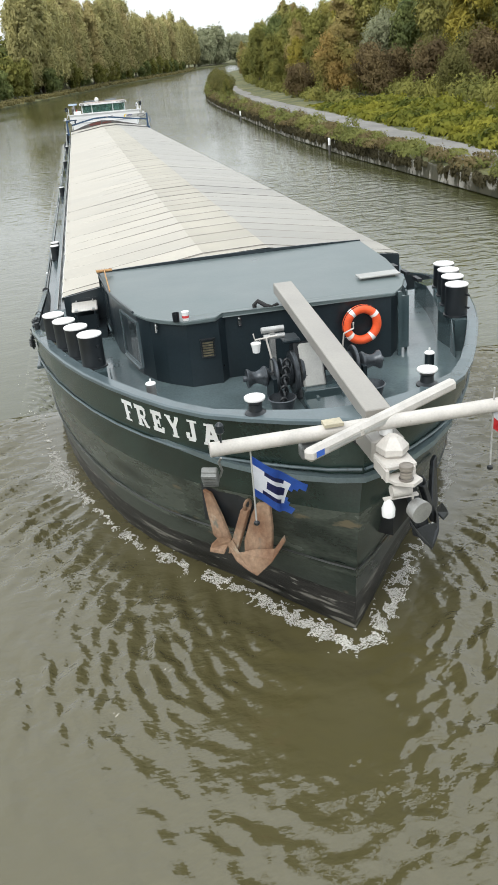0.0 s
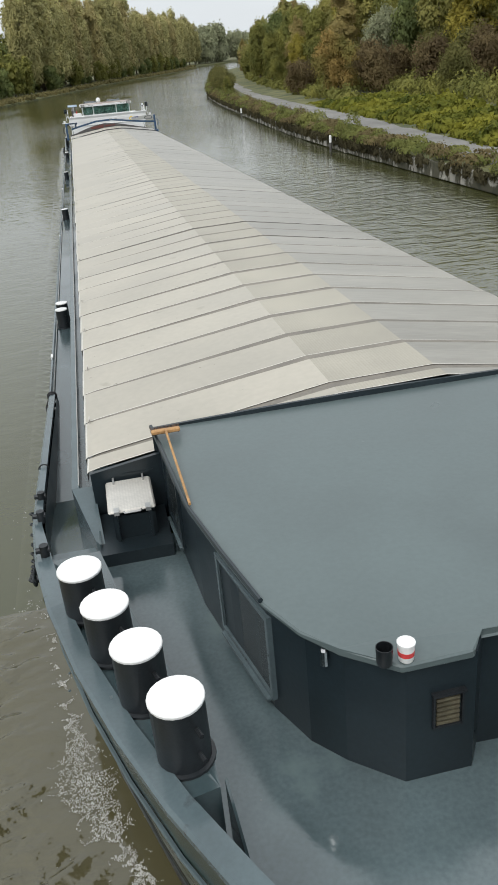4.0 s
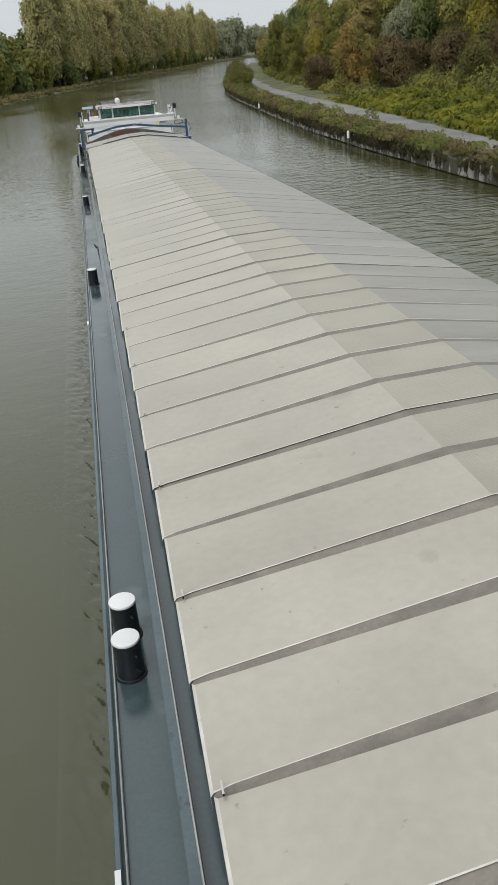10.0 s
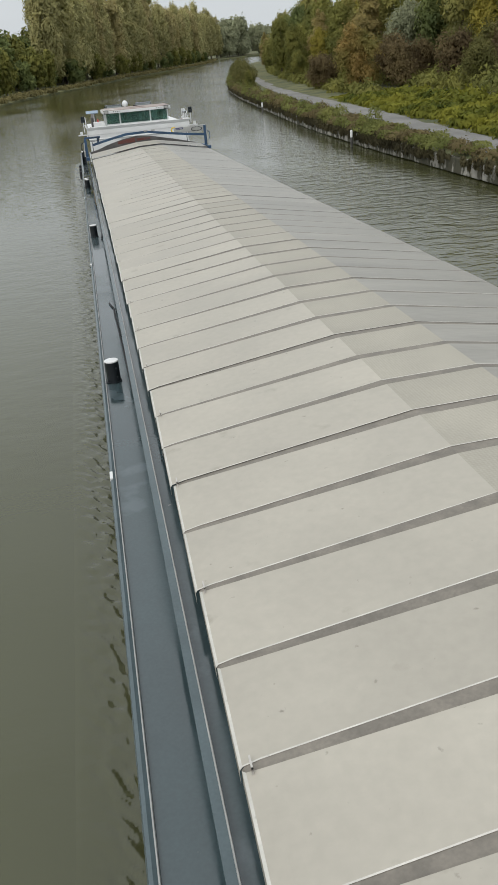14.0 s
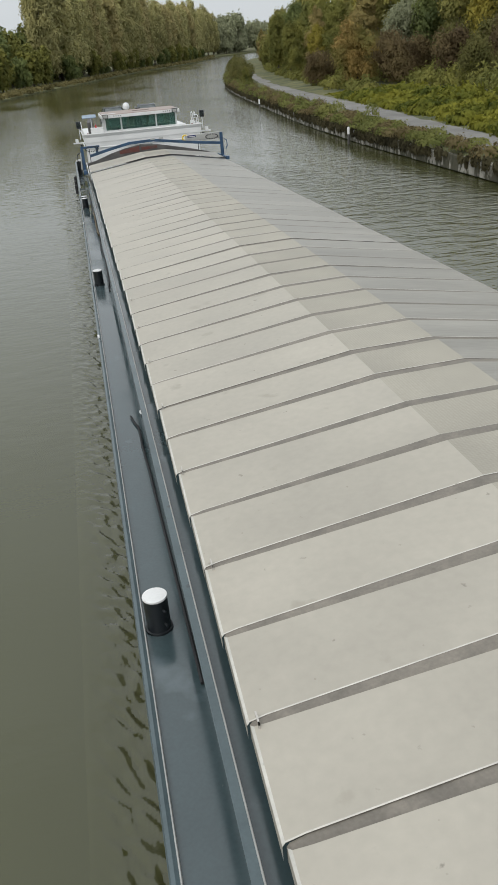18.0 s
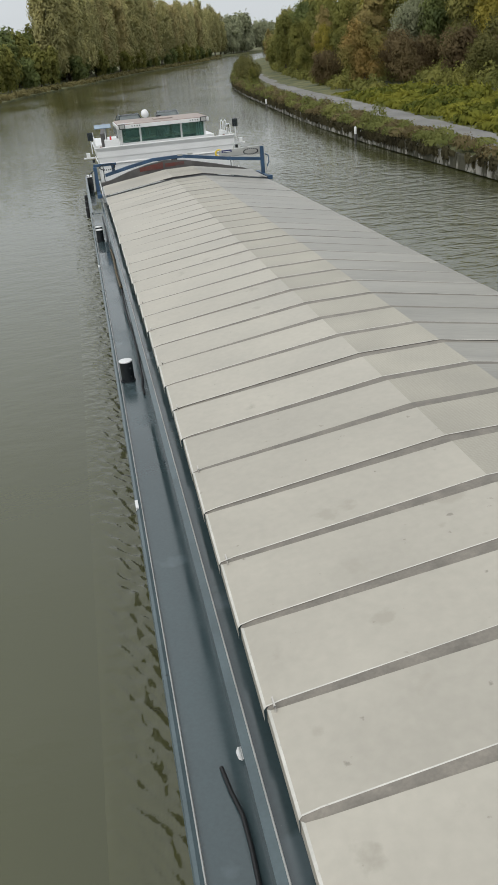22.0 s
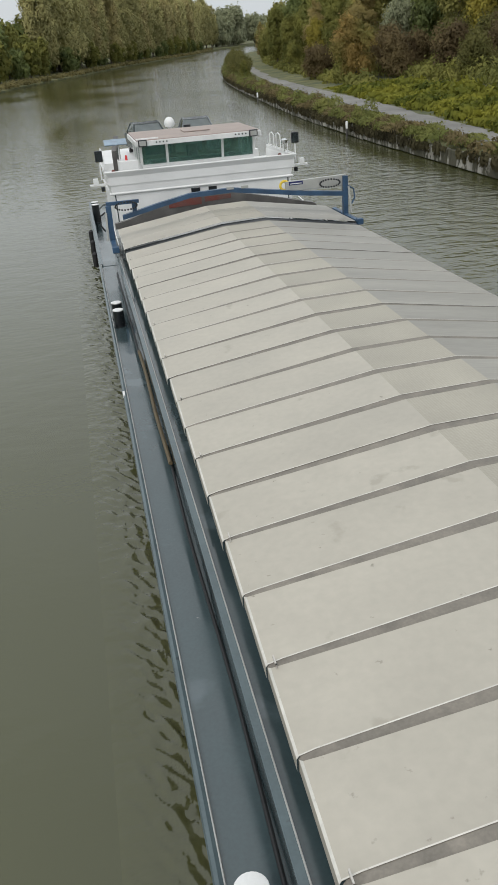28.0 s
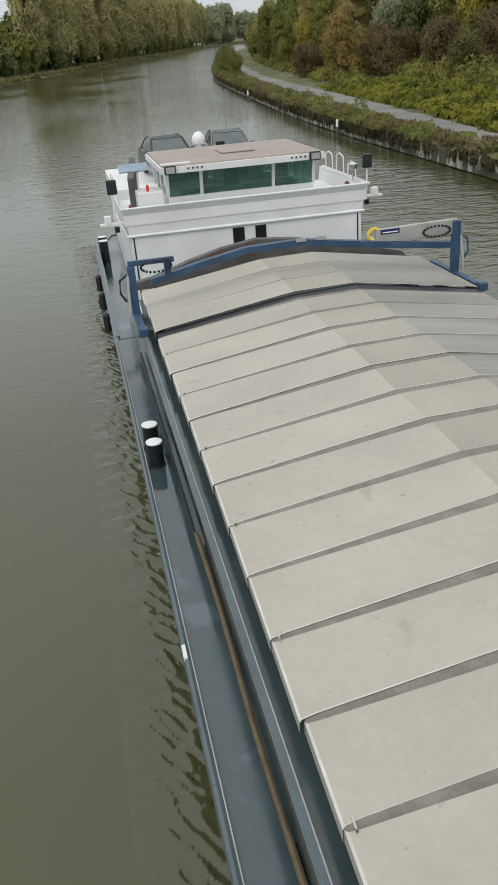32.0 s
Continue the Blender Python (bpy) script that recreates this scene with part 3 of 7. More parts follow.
# ---- plants ----
def leaf_cloud(rng, centres, count, size, droop=0.3, flat=1.0, thick=0.15):
    """Corners, faces and soft outward normals of many small bent leaf clumps on the skins of lobes (centre, radii)."""
    c = np.array([k[0] for k in centres], float)
    r = np.array([k[1] for k in centres], float)
    weight = (r[:, 0] * r[:, 2]) ** 1.0
    pick = rng.choice(len(c), count, p=weight / weight.sum())
    d = rng.normal(size=(count, 3))
    d /= np.linalg.norm(d, axis=1)[:, None]
    d[:, 2] = np.where(d[:, 2] < -0.35, -d[:, 2], d[:, 2])
    depth = 1 - np.abs(rng.normal(0, thick, count)) + (rng.random(count) < thick) * rng.uniform(0, 0.36, count)
    wob = 1 + 0.20 * np.sin(d[:, 0] * 7 + pick) * np.sin(d[:, 2] * 6 + pick * 2.1)
    p = c[pick] + d * r[pick] * (depth * wob)[:, None]
    n = d + rng.normal(0, 0.5, (count, 3))
    n[:, 2] += 0.35
    n /= np.linalg.norm(n, axis=1)[:, None]
    up = np.tile([0.0, 0.0, 1.0], (count, 1)) + rng.normal(0, 0.5, (count, 3))
    a = np.cross(n, up)
    a /= np.linalg.norm(a, axis=1)[:, None] + 1e-9
    b = np.cross(n, a)
    s = size * rng.uniform(0.5, 1.4, count)[:, None]
    tip = p + b * s * flat + np.array([0, 0, -droop]) * s
    v = np.stack([p - b * s * 0.6 + a * s * 0.75, tip, p - b * s * 0.6 - a * s * 0.75], 1).reshape(-1, 3)
    f = np.arange(count * 3).reshape(-1, 3)
    middle = (c * weight[:, None]).sum(0) / weight.sum()
    o = p - middle
    o /= np.linalg.norm(o, axis=1)[:, None] + 1e-9
    soft = d * 0.8 + o * 0.5 + n * 0.45 + np.array([0, 0, 0.45])
    soft /= np.linalg.norm(soft, axis=1)[:, None]
    return v, f, np.repeat(soft, 3, 0)


def leafy(name, v, f, normals, mat, parent=None):
    ob = raw_mesh(name, v.tolist(), f.tolist(), mat, parent)
    ob.data.polygons.foreach_set("use_smooth", [True] * len(ob.data.polygons))
    ob.data.normals_split_custom_set_from_vertices(normals.tolist())
    ob.data.update()
    return ob


def crown_lobes(rng, height, radius, base, kind):
    lobes = []
    if kind == "poplar":
        for k in range(15):
            h = base + (height - base) * (k + 0.6) / 15.5
            q = math.sin(math.pi * min(1.0, 0.18 + 0.80 * (k + 0.5) / 15)) ** 0.7
            a = rng.uniform(0, 6.28)
            lobes.append(((math.cos(a) * radius * 0.42 * q, math.sin(a) * radius * 0.42 * q, h), (radius * 0.62 * q, radius * 0.62 * q, height * 0.085)))
    elif kind == "tall":
        for k in range(46):
            q = (k + 0.5) / 46
            h = base + (height - base) * (0.05 + 0.88 * q)
            w = radius * (0.88 if q < 0.66 else 0.88 - 0.75 * (q - 0.66))
            a, rr, o = rng.uniform(0, 6.28), w * rng.uniform(0.34, 0.52), w * rng.uniform(0.40, 0.66)
            lobes.append(((math.cos(a) * o, math.sin(a) * o, h), (rr, rr, rr * rng.uniform(1.2, 1.9))))
    else:
        for k in range(30):
            a, q = rng.uniform(0, 6.28), rng.uniform(0.15, 0.78)
            h = base + (height - base) * (0.10 + 0.78 * (k + rng.random()) / 30)
            q *= math.sin(math.pi * min(0.93, max(0.16, (h - base) / (height - base)))) ** 0.6
            rr = radius * rng.uniform(0.26, 0.42)
            lobes.append(((math.cos(a) * radius * q, math.sin(a) * radius * q, h), (rr, rr, rr * rng.uniform(1.1, 1.9))))
        lobes.append(((0, 0, height - radius * 0.35), (radius * 0.30, radius * 0.30, radius * 0.5)))
    return lobes


def make_tree(name, label, seed, height, radius, base, kind, leaf, count, size, where):
    rng, rnd = np.random.default_rng(seed), random.Random(seed)
    tree = thing(name, label, "tree")
    lobes = crown_lobes(rnd, height, radius, base, kind)
    bm = bmesh.new()
    r0 = height * 0.014 + 0.06
    cyl(bm, (0, 0, -0.5), (0.1, 0.05, height * 0.45), r0, r0 * 0.62, 8)
    cyl(bm, (0.1, 0.05, height * 0.45), (0, 0, height * 0.93), r0 * 0.62, 0.03, 8)
    for c, r in lobes[:11]:
        z = max(base * 0.7, c[2] - height * 0.12)
        cyl(bm, (0.05, 0.02, z), (c[0], c[1], c[2]), r0 * 0.3, 0.02, 5)
    part("trunk", bm, M["bark"], tree)
    leafy("crown", *leaf_cloud(rng, lobes, count, size, thick=0.30), LEAF[leaf], tree)
    tree.matrix_basis = where
    return tree


def stand(model, rows, group, lo=0.85, hi=1.15, seed=1):
    rnd = random.Random(seed)
    tagged(model, group=group)
    for i, (x, y, z, s) in enumerate(rows):
        m = Matrix.Translation((x, y, z)) @ pose(0, 0, 0, rnd.uniform(-2, 2), rnd.uniform(-2, 2), rnd.uniform(0, 360))
        sc = s * rnd.uniform(lo, hi)
        if i == 0:
            model.matrix_basis = m @ Matrix.Diagonal((sc, sc, sc * rnd.uniform(0.93, 1.07), 1))
        else:
            c = copy_thing(model, m)
            c.scale = (sc, sc, sc * rnd.uniform(0.93, 1.07))


def beside(line, y, d):
    """The point d metres to the right of a bank line, at distance y up the canal."""
    i = min(range(len(line)), key=lambda k: abs(line[k].y - y))
    p = offset_line(line[max(0, i - 1):i + 2], d)[min(1, i)]
    return p.x, p.y


rnd = random.Random(11)
# the wood behind the towpath: kinds as label, leaf, height, crown radius, clear stem, shape, leaves, leaf size
WOOD = {
    "birch_tree": ("slender birch with drooping yellow-green leaves", "yellow", 14.5, 3.6, 2.0, "round", 16000, 0.17),
    "willow_tree": ("rounded silver-grey willow in leaf", "willow", 10.0, 4.6, 0.5, "round", 18000, 0.16),
    "maple_tree": ("orange-tipped maple in autumn leaf", "rust", 7.6, 3.7, 0.3, "round", 14000, 0.15),
    "alder_tree": ("dense olive-green alder by the towpath", "green", 13.0, 3.8, 0.6, "round", 12000, 0.21),
    "tawny_birch": ("tall birch with tawny autumn leaves", "tawny", 16.0, 3.3, 1.0, "poplar", 12000, 0.20),
    "ash_tree": ("tall grey-green ash with a thinning crown", "olive", 16.0, 4.6, 1.6, "round", 12000, 0.23),
    "oak_tree": ("dark green oak in the wood", "dark", 13.0, 4.6, 0.6, "round", 10000, 0.23),
    "dogwood_bush": ("low brown bush with thin twigs", "purple", 4.6, 2.6, 0.1, "round", 8000, 0.12),
    "hazel_bush": ("grey-brown hazel bush at the edge of the wood", "hazel", 5.6, 3.4, 0.1, "round", 8000, 0.14),
}
spots = {
    "birch_tree": [(58, 112, 1.05), (74, 124, 1.2), (66, 96, 1.0), (44, 152, 0.62), (62, 176, 1.1)],
    "willow_tree": [(52.5, 131, 1.0), (61.5, 137, 1.25), (70.5, 108, 1.15)],
    "maple_tree": [(37.8, 111, 1.0), (46, 141, 0.85), (64, 150, 1.4)],
    "tawny_birch": [(51.5, 149, 1.05), (45.8, 158, 0.72), (63, 158, 1.2), (71, 146, 1.2), (54, 186, 1.0), (61, 222, 1.1), (78, 158, 1.2)],
    "dogwood_bush": [(46.5, 100, 1.25), (51.5, 96, 1.3), (42.2, 108, 1.1), (47.5, 90, 1.1), (54.5, 88, 1.2), (43.5, 114, 1.15), (36.4, 126, 0.82), (48.6, 116, 1.0), (44.6, 120, 0.9), (39.8, 133, 0.8), (57, 99, 1.0), (62, 103, 1.1)],
    "hazel_bush": [(49.6, 97, 1.05), (50.8, 109, 1.0), (54.6, 104, 1.05), (43.5, 87, 0.8), (55.5, 93, 1.0), (46.5, 127, 0.9)],
    "alder_tree": [(41.4, 157, 0.42), (47.6, 151, 0.9), (48.5, 163, 1.0), (43.6, 170, 0.75), (49, 176, 0.95), (46, 190, 0.85), (54, 205, 1.0), (51, 212, 0.85), (57, 232, 0.9), (58, 140, 1.1), (44, 140, 0.6)],
    "ash_tree": [(58, 160, 1.0), (57.5, 150, 1.05), (68, 168, 1.15), (62, 190, 1.05), (58, 210, 1.0), (64, 240, 0.95), (70, 134, 1.2), (78, 140, 1.3), (84, 128, 1.3), (66, 264, 0.9), (80, 112, 1.2)],
    "oak_tree": [(55, 128, 0.9), (63, 122, 0.95), (66, 114, 0.85), (51, 170, 0.95), (52, 196, 0.95), (75, 98, 1.0)],
}
for y in range(92, 236, 8):
    for d in (34, 44):
        x, yy = beside(right_line, y, d + rnd.uniform(-3, 3))
        spots[rnd.choice(("alder_tree", "ash_tree", "tawny_birch", "ash_tree"))].append((x, yy, rnd.uniform(0.95, 1.2)))
y = 238
while y < 460:
    for d in (13, 21, 30):
        x, yy = beside(right_line, y, d + rnd.uniform(-1.5, 1.5))
        k = rnd.choice(("alder_tree", "oak_tree", "ash_tree", "tawny_birch", "alder_tree"))
        spots[k].append((x, yy, rnd.uniform(0.75, 1.0) * (0.62 if d < 15 else 0.9) * (1 - max(0, y - 300) / 900)))
    y += 9
for y in range(142, 300, 5):  # bushes on the canal edge beyond the straight wall
    x, yy = beside(right_line, y, rnd.uniform(0.8, 2.6))
    spots[rnd.choice(("hazel_bush", "alder_tree", "hazel_bush"))].append((x, yy, rnd.uniform(0.45, 0.7) if y < 205 else rnd.uniform(0.25, 0.4)))
    if len(spots["alder_tree"]) and spots["alder_tree"][-1][:2] == (x, yy):
        spots["alder_tree"][-1] = (x, yy, rnd.uniform(0.2, 0.3) if y < 205 else rnd.uniform(0.11, 0.17))
for i, (k, (label, leaf, h, r, base, shape, count, size)) in enumerate(WOOD.items()):
    near = [q for q in spots[k] if q[1] < 200]
    far = [q for q in spots[k] if q[1] >= 200]
    for j, (rows, c, sz) in enumerate(((near[::2], count, size), (near[1::2], count, size), (far, int(count * 0.42), size * 1.55))):
        if rows:
            model = make_tree(k, label, 40 + i * 3 + j, h, r, base, shape, leaf, c, sz, Matrix())
            stand(model, [(x, yy, 1.6, sc) for x, yy, sc in rows], "wood behind the towpath", 0.96, 1.05, seed=i * 3 + j)

# poplars and undergrowth across the canal
FAR = {
    "poplar_tree": ("tall olive-brown poplar in early autumn", "poplar", 33, 7.2, 1.5, "tall", 14000, 0.44),
    "browning_poplar": ("tall poplar with browning leaves", "poplar_brown", 32, 7.2, 1.5, "tall", 14000, 0.44),
    "thicket_tree": ("green tree in the thicket on the bank", "green", 14, 6.0, 0.3, "round", 3400, 0.60),
    "dark_tree": ("dark broadleaf tree at the water's edge", "dark", 11, 5.2, 0.2, "round", 3200, 0.55),
    # the pale leaf colour stands in for haze over these distant trees
    "bank_willow": ("distant tree with haze put into its pale foliage", "willow", 12, 5.4, 0.3, "round", 4200, 0.50),
}
spots = {k: [] for k in FAR}
POPLAR_HEIGHT = [(310, 0.86), (330, 1.02), (355, 1.07), (400, 1.04), (450, 1.0), (500, 0.97), (640, 0.95), (760, 1.02), (1000, 1.0)]
for d, step, y0 in ((-13, 8.5, 312), (-23, 9.5, 348)):
    y = y0
    while y < 774:
        x, yy = beside(left_line, y, d + rnd.uniform(-2, 2))
        spots[rnd.choice(("poplar_tree", "poplar_tree", "browning_poplar"))].append((x, yy, 1.8, rnd.uniform(0.93, 1.07) * along(POPLAR_HEIGHT, yy)[0]))
        y += step * rnd.uniform(0.75, 1.25)
for d, step, y0, y1, k in ((-8, 11, 300, 640, 0.62), (-20, 8, 262, 345, 1.35), (-36, 9, 262, 360, 1.45)):
    y = y0
    while y < y1:
        x, yy = beside(left_line, y, d + rnd.uniform(-2.5, 2.5))
        spots[rnd.choice(("thicket_tree", "dark_tree"))].append((x, yy, 1.3, rnd.uniform(0.75, 1.1) * k))
        y += step * rnd.uniform(0.7, 1.4)
for y in (246, 257, 269, 281, 292):
    x, yy = beside(left_line, y, rnd.uniform(-11, -6))
    spots["thicket_tree" if y != 269 else "dark_tree"].append((x, yy, 1.3, rnd.uniform(0.7, 0.95)))
# far row in pale leaves, haze painted by foliage colour
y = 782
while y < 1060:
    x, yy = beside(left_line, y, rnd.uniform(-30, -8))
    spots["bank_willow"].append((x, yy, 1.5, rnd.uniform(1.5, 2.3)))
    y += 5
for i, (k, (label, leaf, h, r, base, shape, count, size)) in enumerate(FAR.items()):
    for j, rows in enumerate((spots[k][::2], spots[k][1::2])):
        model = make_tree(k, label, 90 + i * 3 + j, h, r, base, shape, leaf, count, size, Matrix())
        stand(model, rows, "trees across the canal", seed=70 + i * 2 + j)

# ---- undergrowth on the towpath side ----
def thatch(name, label, category, seed, spots, size, leaf, droop=0.3):
    """Very many small leaves round given spots of (x, y, z, rx, ry, rz)."""
    rng = np.random.default_rng(seed)
    v, f, q, base = [], [], [], 0
    for x, y, z, a, b, c, n in spots:
        vv, ff, nn = leaf_cloud(rng, [((x, y, z), (a, b, c))], n, size, droop)
        v.append(vv), f.append(ff + base), q.append(nn)
        base += len(vv)
    return tagged(leafy(name, np.concatenate(v), np.concatenate(f), np.concatenate(q), LEAF[leaf]), label, category, kind="stuff")


rnd = random.Random(23)
hedge, edge = [], []
for p, q in zip(PATH_LINE, PATH_LINE[1:]):
    if 42 < p.y < 108:
        for d in (3.0, 4.4, 6.0, 7.6):
            w = offset_line([p, q], d + rnd.uniform(-0.5, 0.5))[0]
            fade = min(1.0, (112 - p.y) / 26)
            hedge.append((w.x, w.y + rnd.uniform(-1, 1), 1.2 + 0.075 * d * fade, 1.5, 1.7, (0.62 + 0.05 * d) * fade * rnd.uniform(0.6, 1.4), 1200))
    if 100 < p.y < 380:
        for d in (5.5, 7.0):
            w = offset_line([p, q], d + rnd.uniform(-0.8, 0.8))[0]
            edge.append((w.x, w.y, 1.7, 1.2, 1.5, rnd.uniform(0.5, 1.4), 240))
thatch("knotweed_thicket", "bright yellow-green thicket of broad-leaved weeds", "shrub", 5, hedge, 0.19, "bright", 0.5)
under = []
for p, q in zip(PATH_LINE, PATH_LINE[1:]):
    if 56 < p.y < 250:
        for d in (13.5, 16.5, 20.0):
            w = offset_line([p, q], d + rnd.uniform(-1.2, 1.2) - (2.5 if p.y > 120 else 0))[0]
            under.append((w.x, w.y, 2.0, 2.0, 2.2, rnd.uniform(0.9, 2.6), 420))
thatch("wood_undergrowth", "dark green brambles under the trees", "shrub", 12, under, 0.17, "green", 0.5)
thatch("wood_edge_shrubs", "low green shrubs along the wood", "shrub", 6, edge, 0.2, "green")
weeds, sprigs, hang = [], [], []
for p, q in zip(wline, wline[1:]):
    if 25 < p.y < 260:
        n = int(460 * min(1.0, 70 / p.y))
        for d in (0.15, 0.9, 1.7):
            w = offset_line([p, q], d + rnd.uniform(-0.3, 0.3))[0]
            h = rnd.uniform(0.15, 0.6) * (1.0 + (p.y > 75) * 0.6)
            (weeds if rnd.random() < 0.55 else sprigs).append((w.x, w.y, 1.15 + h * 0.4, 0.7, 1.2, h, n))
        for k in range(10):
            if rnd.random() < 0.8:
                w = offset_line([p + (q - p) * rnd.random(), q + (q - p)], -0.2)[0]
                hang.append((w.x, w.y, rnd.uniform(0.55, 0.95), 0.16, rnd.uniform(0.06, 0.5), rnd.uniform(0.15, 0.55), n // 3))
        if p.y > 135:
            w = offset_line([p, q], rnd.uniform(0.2, 2.2))[0]
            sprigs.append((w.x, w.y, 1.9, 1.4, 1.6, rnd.uniform(0.6, 1.3), 110))
for x, y, z, a, h in ((23.1, 64.6, 1.8, 0.7, 1.3), (22.9, 67.0, 1.5, 0.6, 0.8), (23.3, 40.4, 1.6, 0.9, 1.2), (24.0, 38.0, 1.7, 1.0, 1.3), (23.6, 36.0, 1.6, 1.0, 1.1)):
    sprigs.append((x, y, z, a, a, h, 420))
thatch("bank_weeds", "brown dying weeds on top of the canal wall", "weeds", 7, weeds, 0.085, "weed")
thatch("bank_grass", "green grass and sprigs on the bank", "grass", 8, sprigs, 0.085, "grass")
thatch("hanging_weeds", "dark weeds hanging over the canal wall", "weeds", 9, hang, 0.085, "hanging", 0.9)
reeds = []
for p, q in zip(left_line, left_line[1:]):
    if 150 < p.y < 720:
        for k in range(8):
            w = p + (q - p) * rnd.random()
            w = offset_line([w, w + (q - p)], rnd.uniform(-3.5, -0.2))[0]
            reeds.append((w.x, w.y, 0.9, 1.4, 2.2, rnd.uniform(0.5, 1.2), 60))
thatch("bank_reeds", "yellow-brown reeds and shrubs on the far bank", "reeds", 10, reeds, 0.30, "reed")


# ---- the barge: y runs aft from the stem, z up from its own level plane ----
barge = thing("barge", "long dark green inland cargo barge with beige hatch covers", "ship")
SIDE = 4.66
DECK_Z, FORE_Z = 2.68, 3.26
# half breadth and distance aft: rail line, strake line and waterline, point for point
RAIL = [(0.0, 8.16), (0.45, 8.27), (0.9, 8.52), (1.36, 8.86), (1.85, 9.36), (2.3, 10.03), (2.72, 10.76), (3.1, 11.47), (3.45, 12.16), (3.76, 12.91), (4.05, 13.76), (4.3, 14.71), (4.48, 15.76), (4.6, 16.96), (4.66, 18.36), (4.66, 20.0), (4.66, 23.2), (4.66, 30.0), (4.66, 45.0), (4.66, 60.0), (4.66, 75.0), (4.66, 90.0), (4.66, 100.0), (4.5, 103.0), (3.9, 105.5), (2.4, 107.0), (0.0, 107.4)]
WET = [(0.0, 8.88), (0.3, 9.26), (0.68, 9.76), (1.08, 10.32), (1.5, 10.86), (1.92, 11.34), (2.34, 11.84), (2.76, 12.44), (3.18, 13.22), (3.55, 14.22), (3.88, 15.22), (4.15, 16.32), (4.36, 17.52), (4.5, 18.72), (4.58, 19.92), (4.63, 21.4), (4.66, 24.0), (4.66, 30.0), (4.66, 45.0), (4.66, 60.0), (4.66, 75.0), (4.66, 90.0), (4.66, 100.0), (4.4, 102.5), (3.5, 104.5), (2.0, 105.6), (0.0, 106.0)]
SHEER = [(8, 4.16), (8.8, 4.09), (9.5, 3.99), (10.3, 3.91), (11.4, 3.86), (14.8, 3.83), (16.4, 3.6), (18.0, 3.25), (19.4, 3.12), (21.5, 3.02), (23.4, 2.82), (23.8, 2.74), (120, 2.74)]


def sheer(y):
    return along(SHEER, y)[0]


def skin_point(i, k):
    """Point i along the hull at share k of the way from waterline (0) to rail (1); below 0 it goes under water."""
    (gx, gy), (wx, wy) = RAIL[i], WET[i]
    zg, zw = sheer(gy), wy * 0.021
    b = k if k < 0.55 else k + 0.05 * math.sin((k - 0.55) / 0.45 * math.pi)
    b = max(-0.6, b) - 0.15 * max(0.0, 1 - i / 6) * math.sin(math.pi * min(1.0, max(0.0, k)))
    return wx + (gx - wx) * b, wy + (gy - wy) * b, zw + (zg - zw) * k


LEVELS = [-0.45, 0.0, 0.14, 0.30, 0.45, 0.60, 0.74, 0.87, 1.0]


def hull_band(name, lo, hi, mat, out=0.0, label=""):
    ks = [k for k in LEVELS if lo < k < hi]
    ks = [lo, *ks, hi]
    verts, faces = [], []
    n = len(ks)
    for s in (-1, 1):
        base = len(verts)
        for i in range(len(RAIL)):
            a, b = RAIL[max(i - 1, 0)], RAIL[min(i + 1, len(RAIL) - 1)]
            nx, ny = (b[1] - a[1]), -(b[0] - a[0])
            q = math.hypot(nx, ny)
            for k in ks:
                x, y, z = skin_point(i, k)
                verts.append((s * (x + out * nx / q), y + out * ny / q, z))
        for i in range(len(RAIL) - 1):
            for j in range(n - 1):
                f = (base + i * n + j, base + (i + 1) * n + j, base + (i + 1) * n + j + 1, base + i * n + j + 1)
                faces.append(f if s > 0 else f[::-1])
    ob = raw_mesh(name, verts, faces, mat, barge)
    for p in ob.data.polygons:
        p.use_smooth = True
    if label:
        tagged(ob, label)
    return ob


hull_band("hull_bottom", -0.45, 0.20, M["boot"], 0.0, "scraped black bottom paint at the waterline")
hull_band("hull_side", 0.20, 0.30, M["hull"], 0.0, "worn dark green hull plating")
hull_band("hull_scuffed", 0.30, 0.60, M["scuffed"], 0.0, "scuffed grey-green hull plating")
hull_band("hull_upper", 0.60, 1.0, M["hull_band"], 0.0, "dark green upper plating")


def hull_bar(name, k, r, mat, i0, i1, out=0.02, label=""):
    for s in (-1, 1):
        bm = bmesh.new()
        pts = []
        for i in range(i0, i1):
            x, y, z = skin_point(i, k)
            pts.append((s * (x + out), y - (out if i < 8 else 0), z))
        tube(bm, pts, r, 6)
        part(name, bm, mat, barge, label)


hull_bar("rubbing_strake", 0.80, 0.022, M["rail_paint"], 0, 17, label="grey half-round rubbing strake")
hull_bar("lower_strake", 0.34, 0.016, M["rubbed"], 0, 24, label="worn steel rubbing strake")

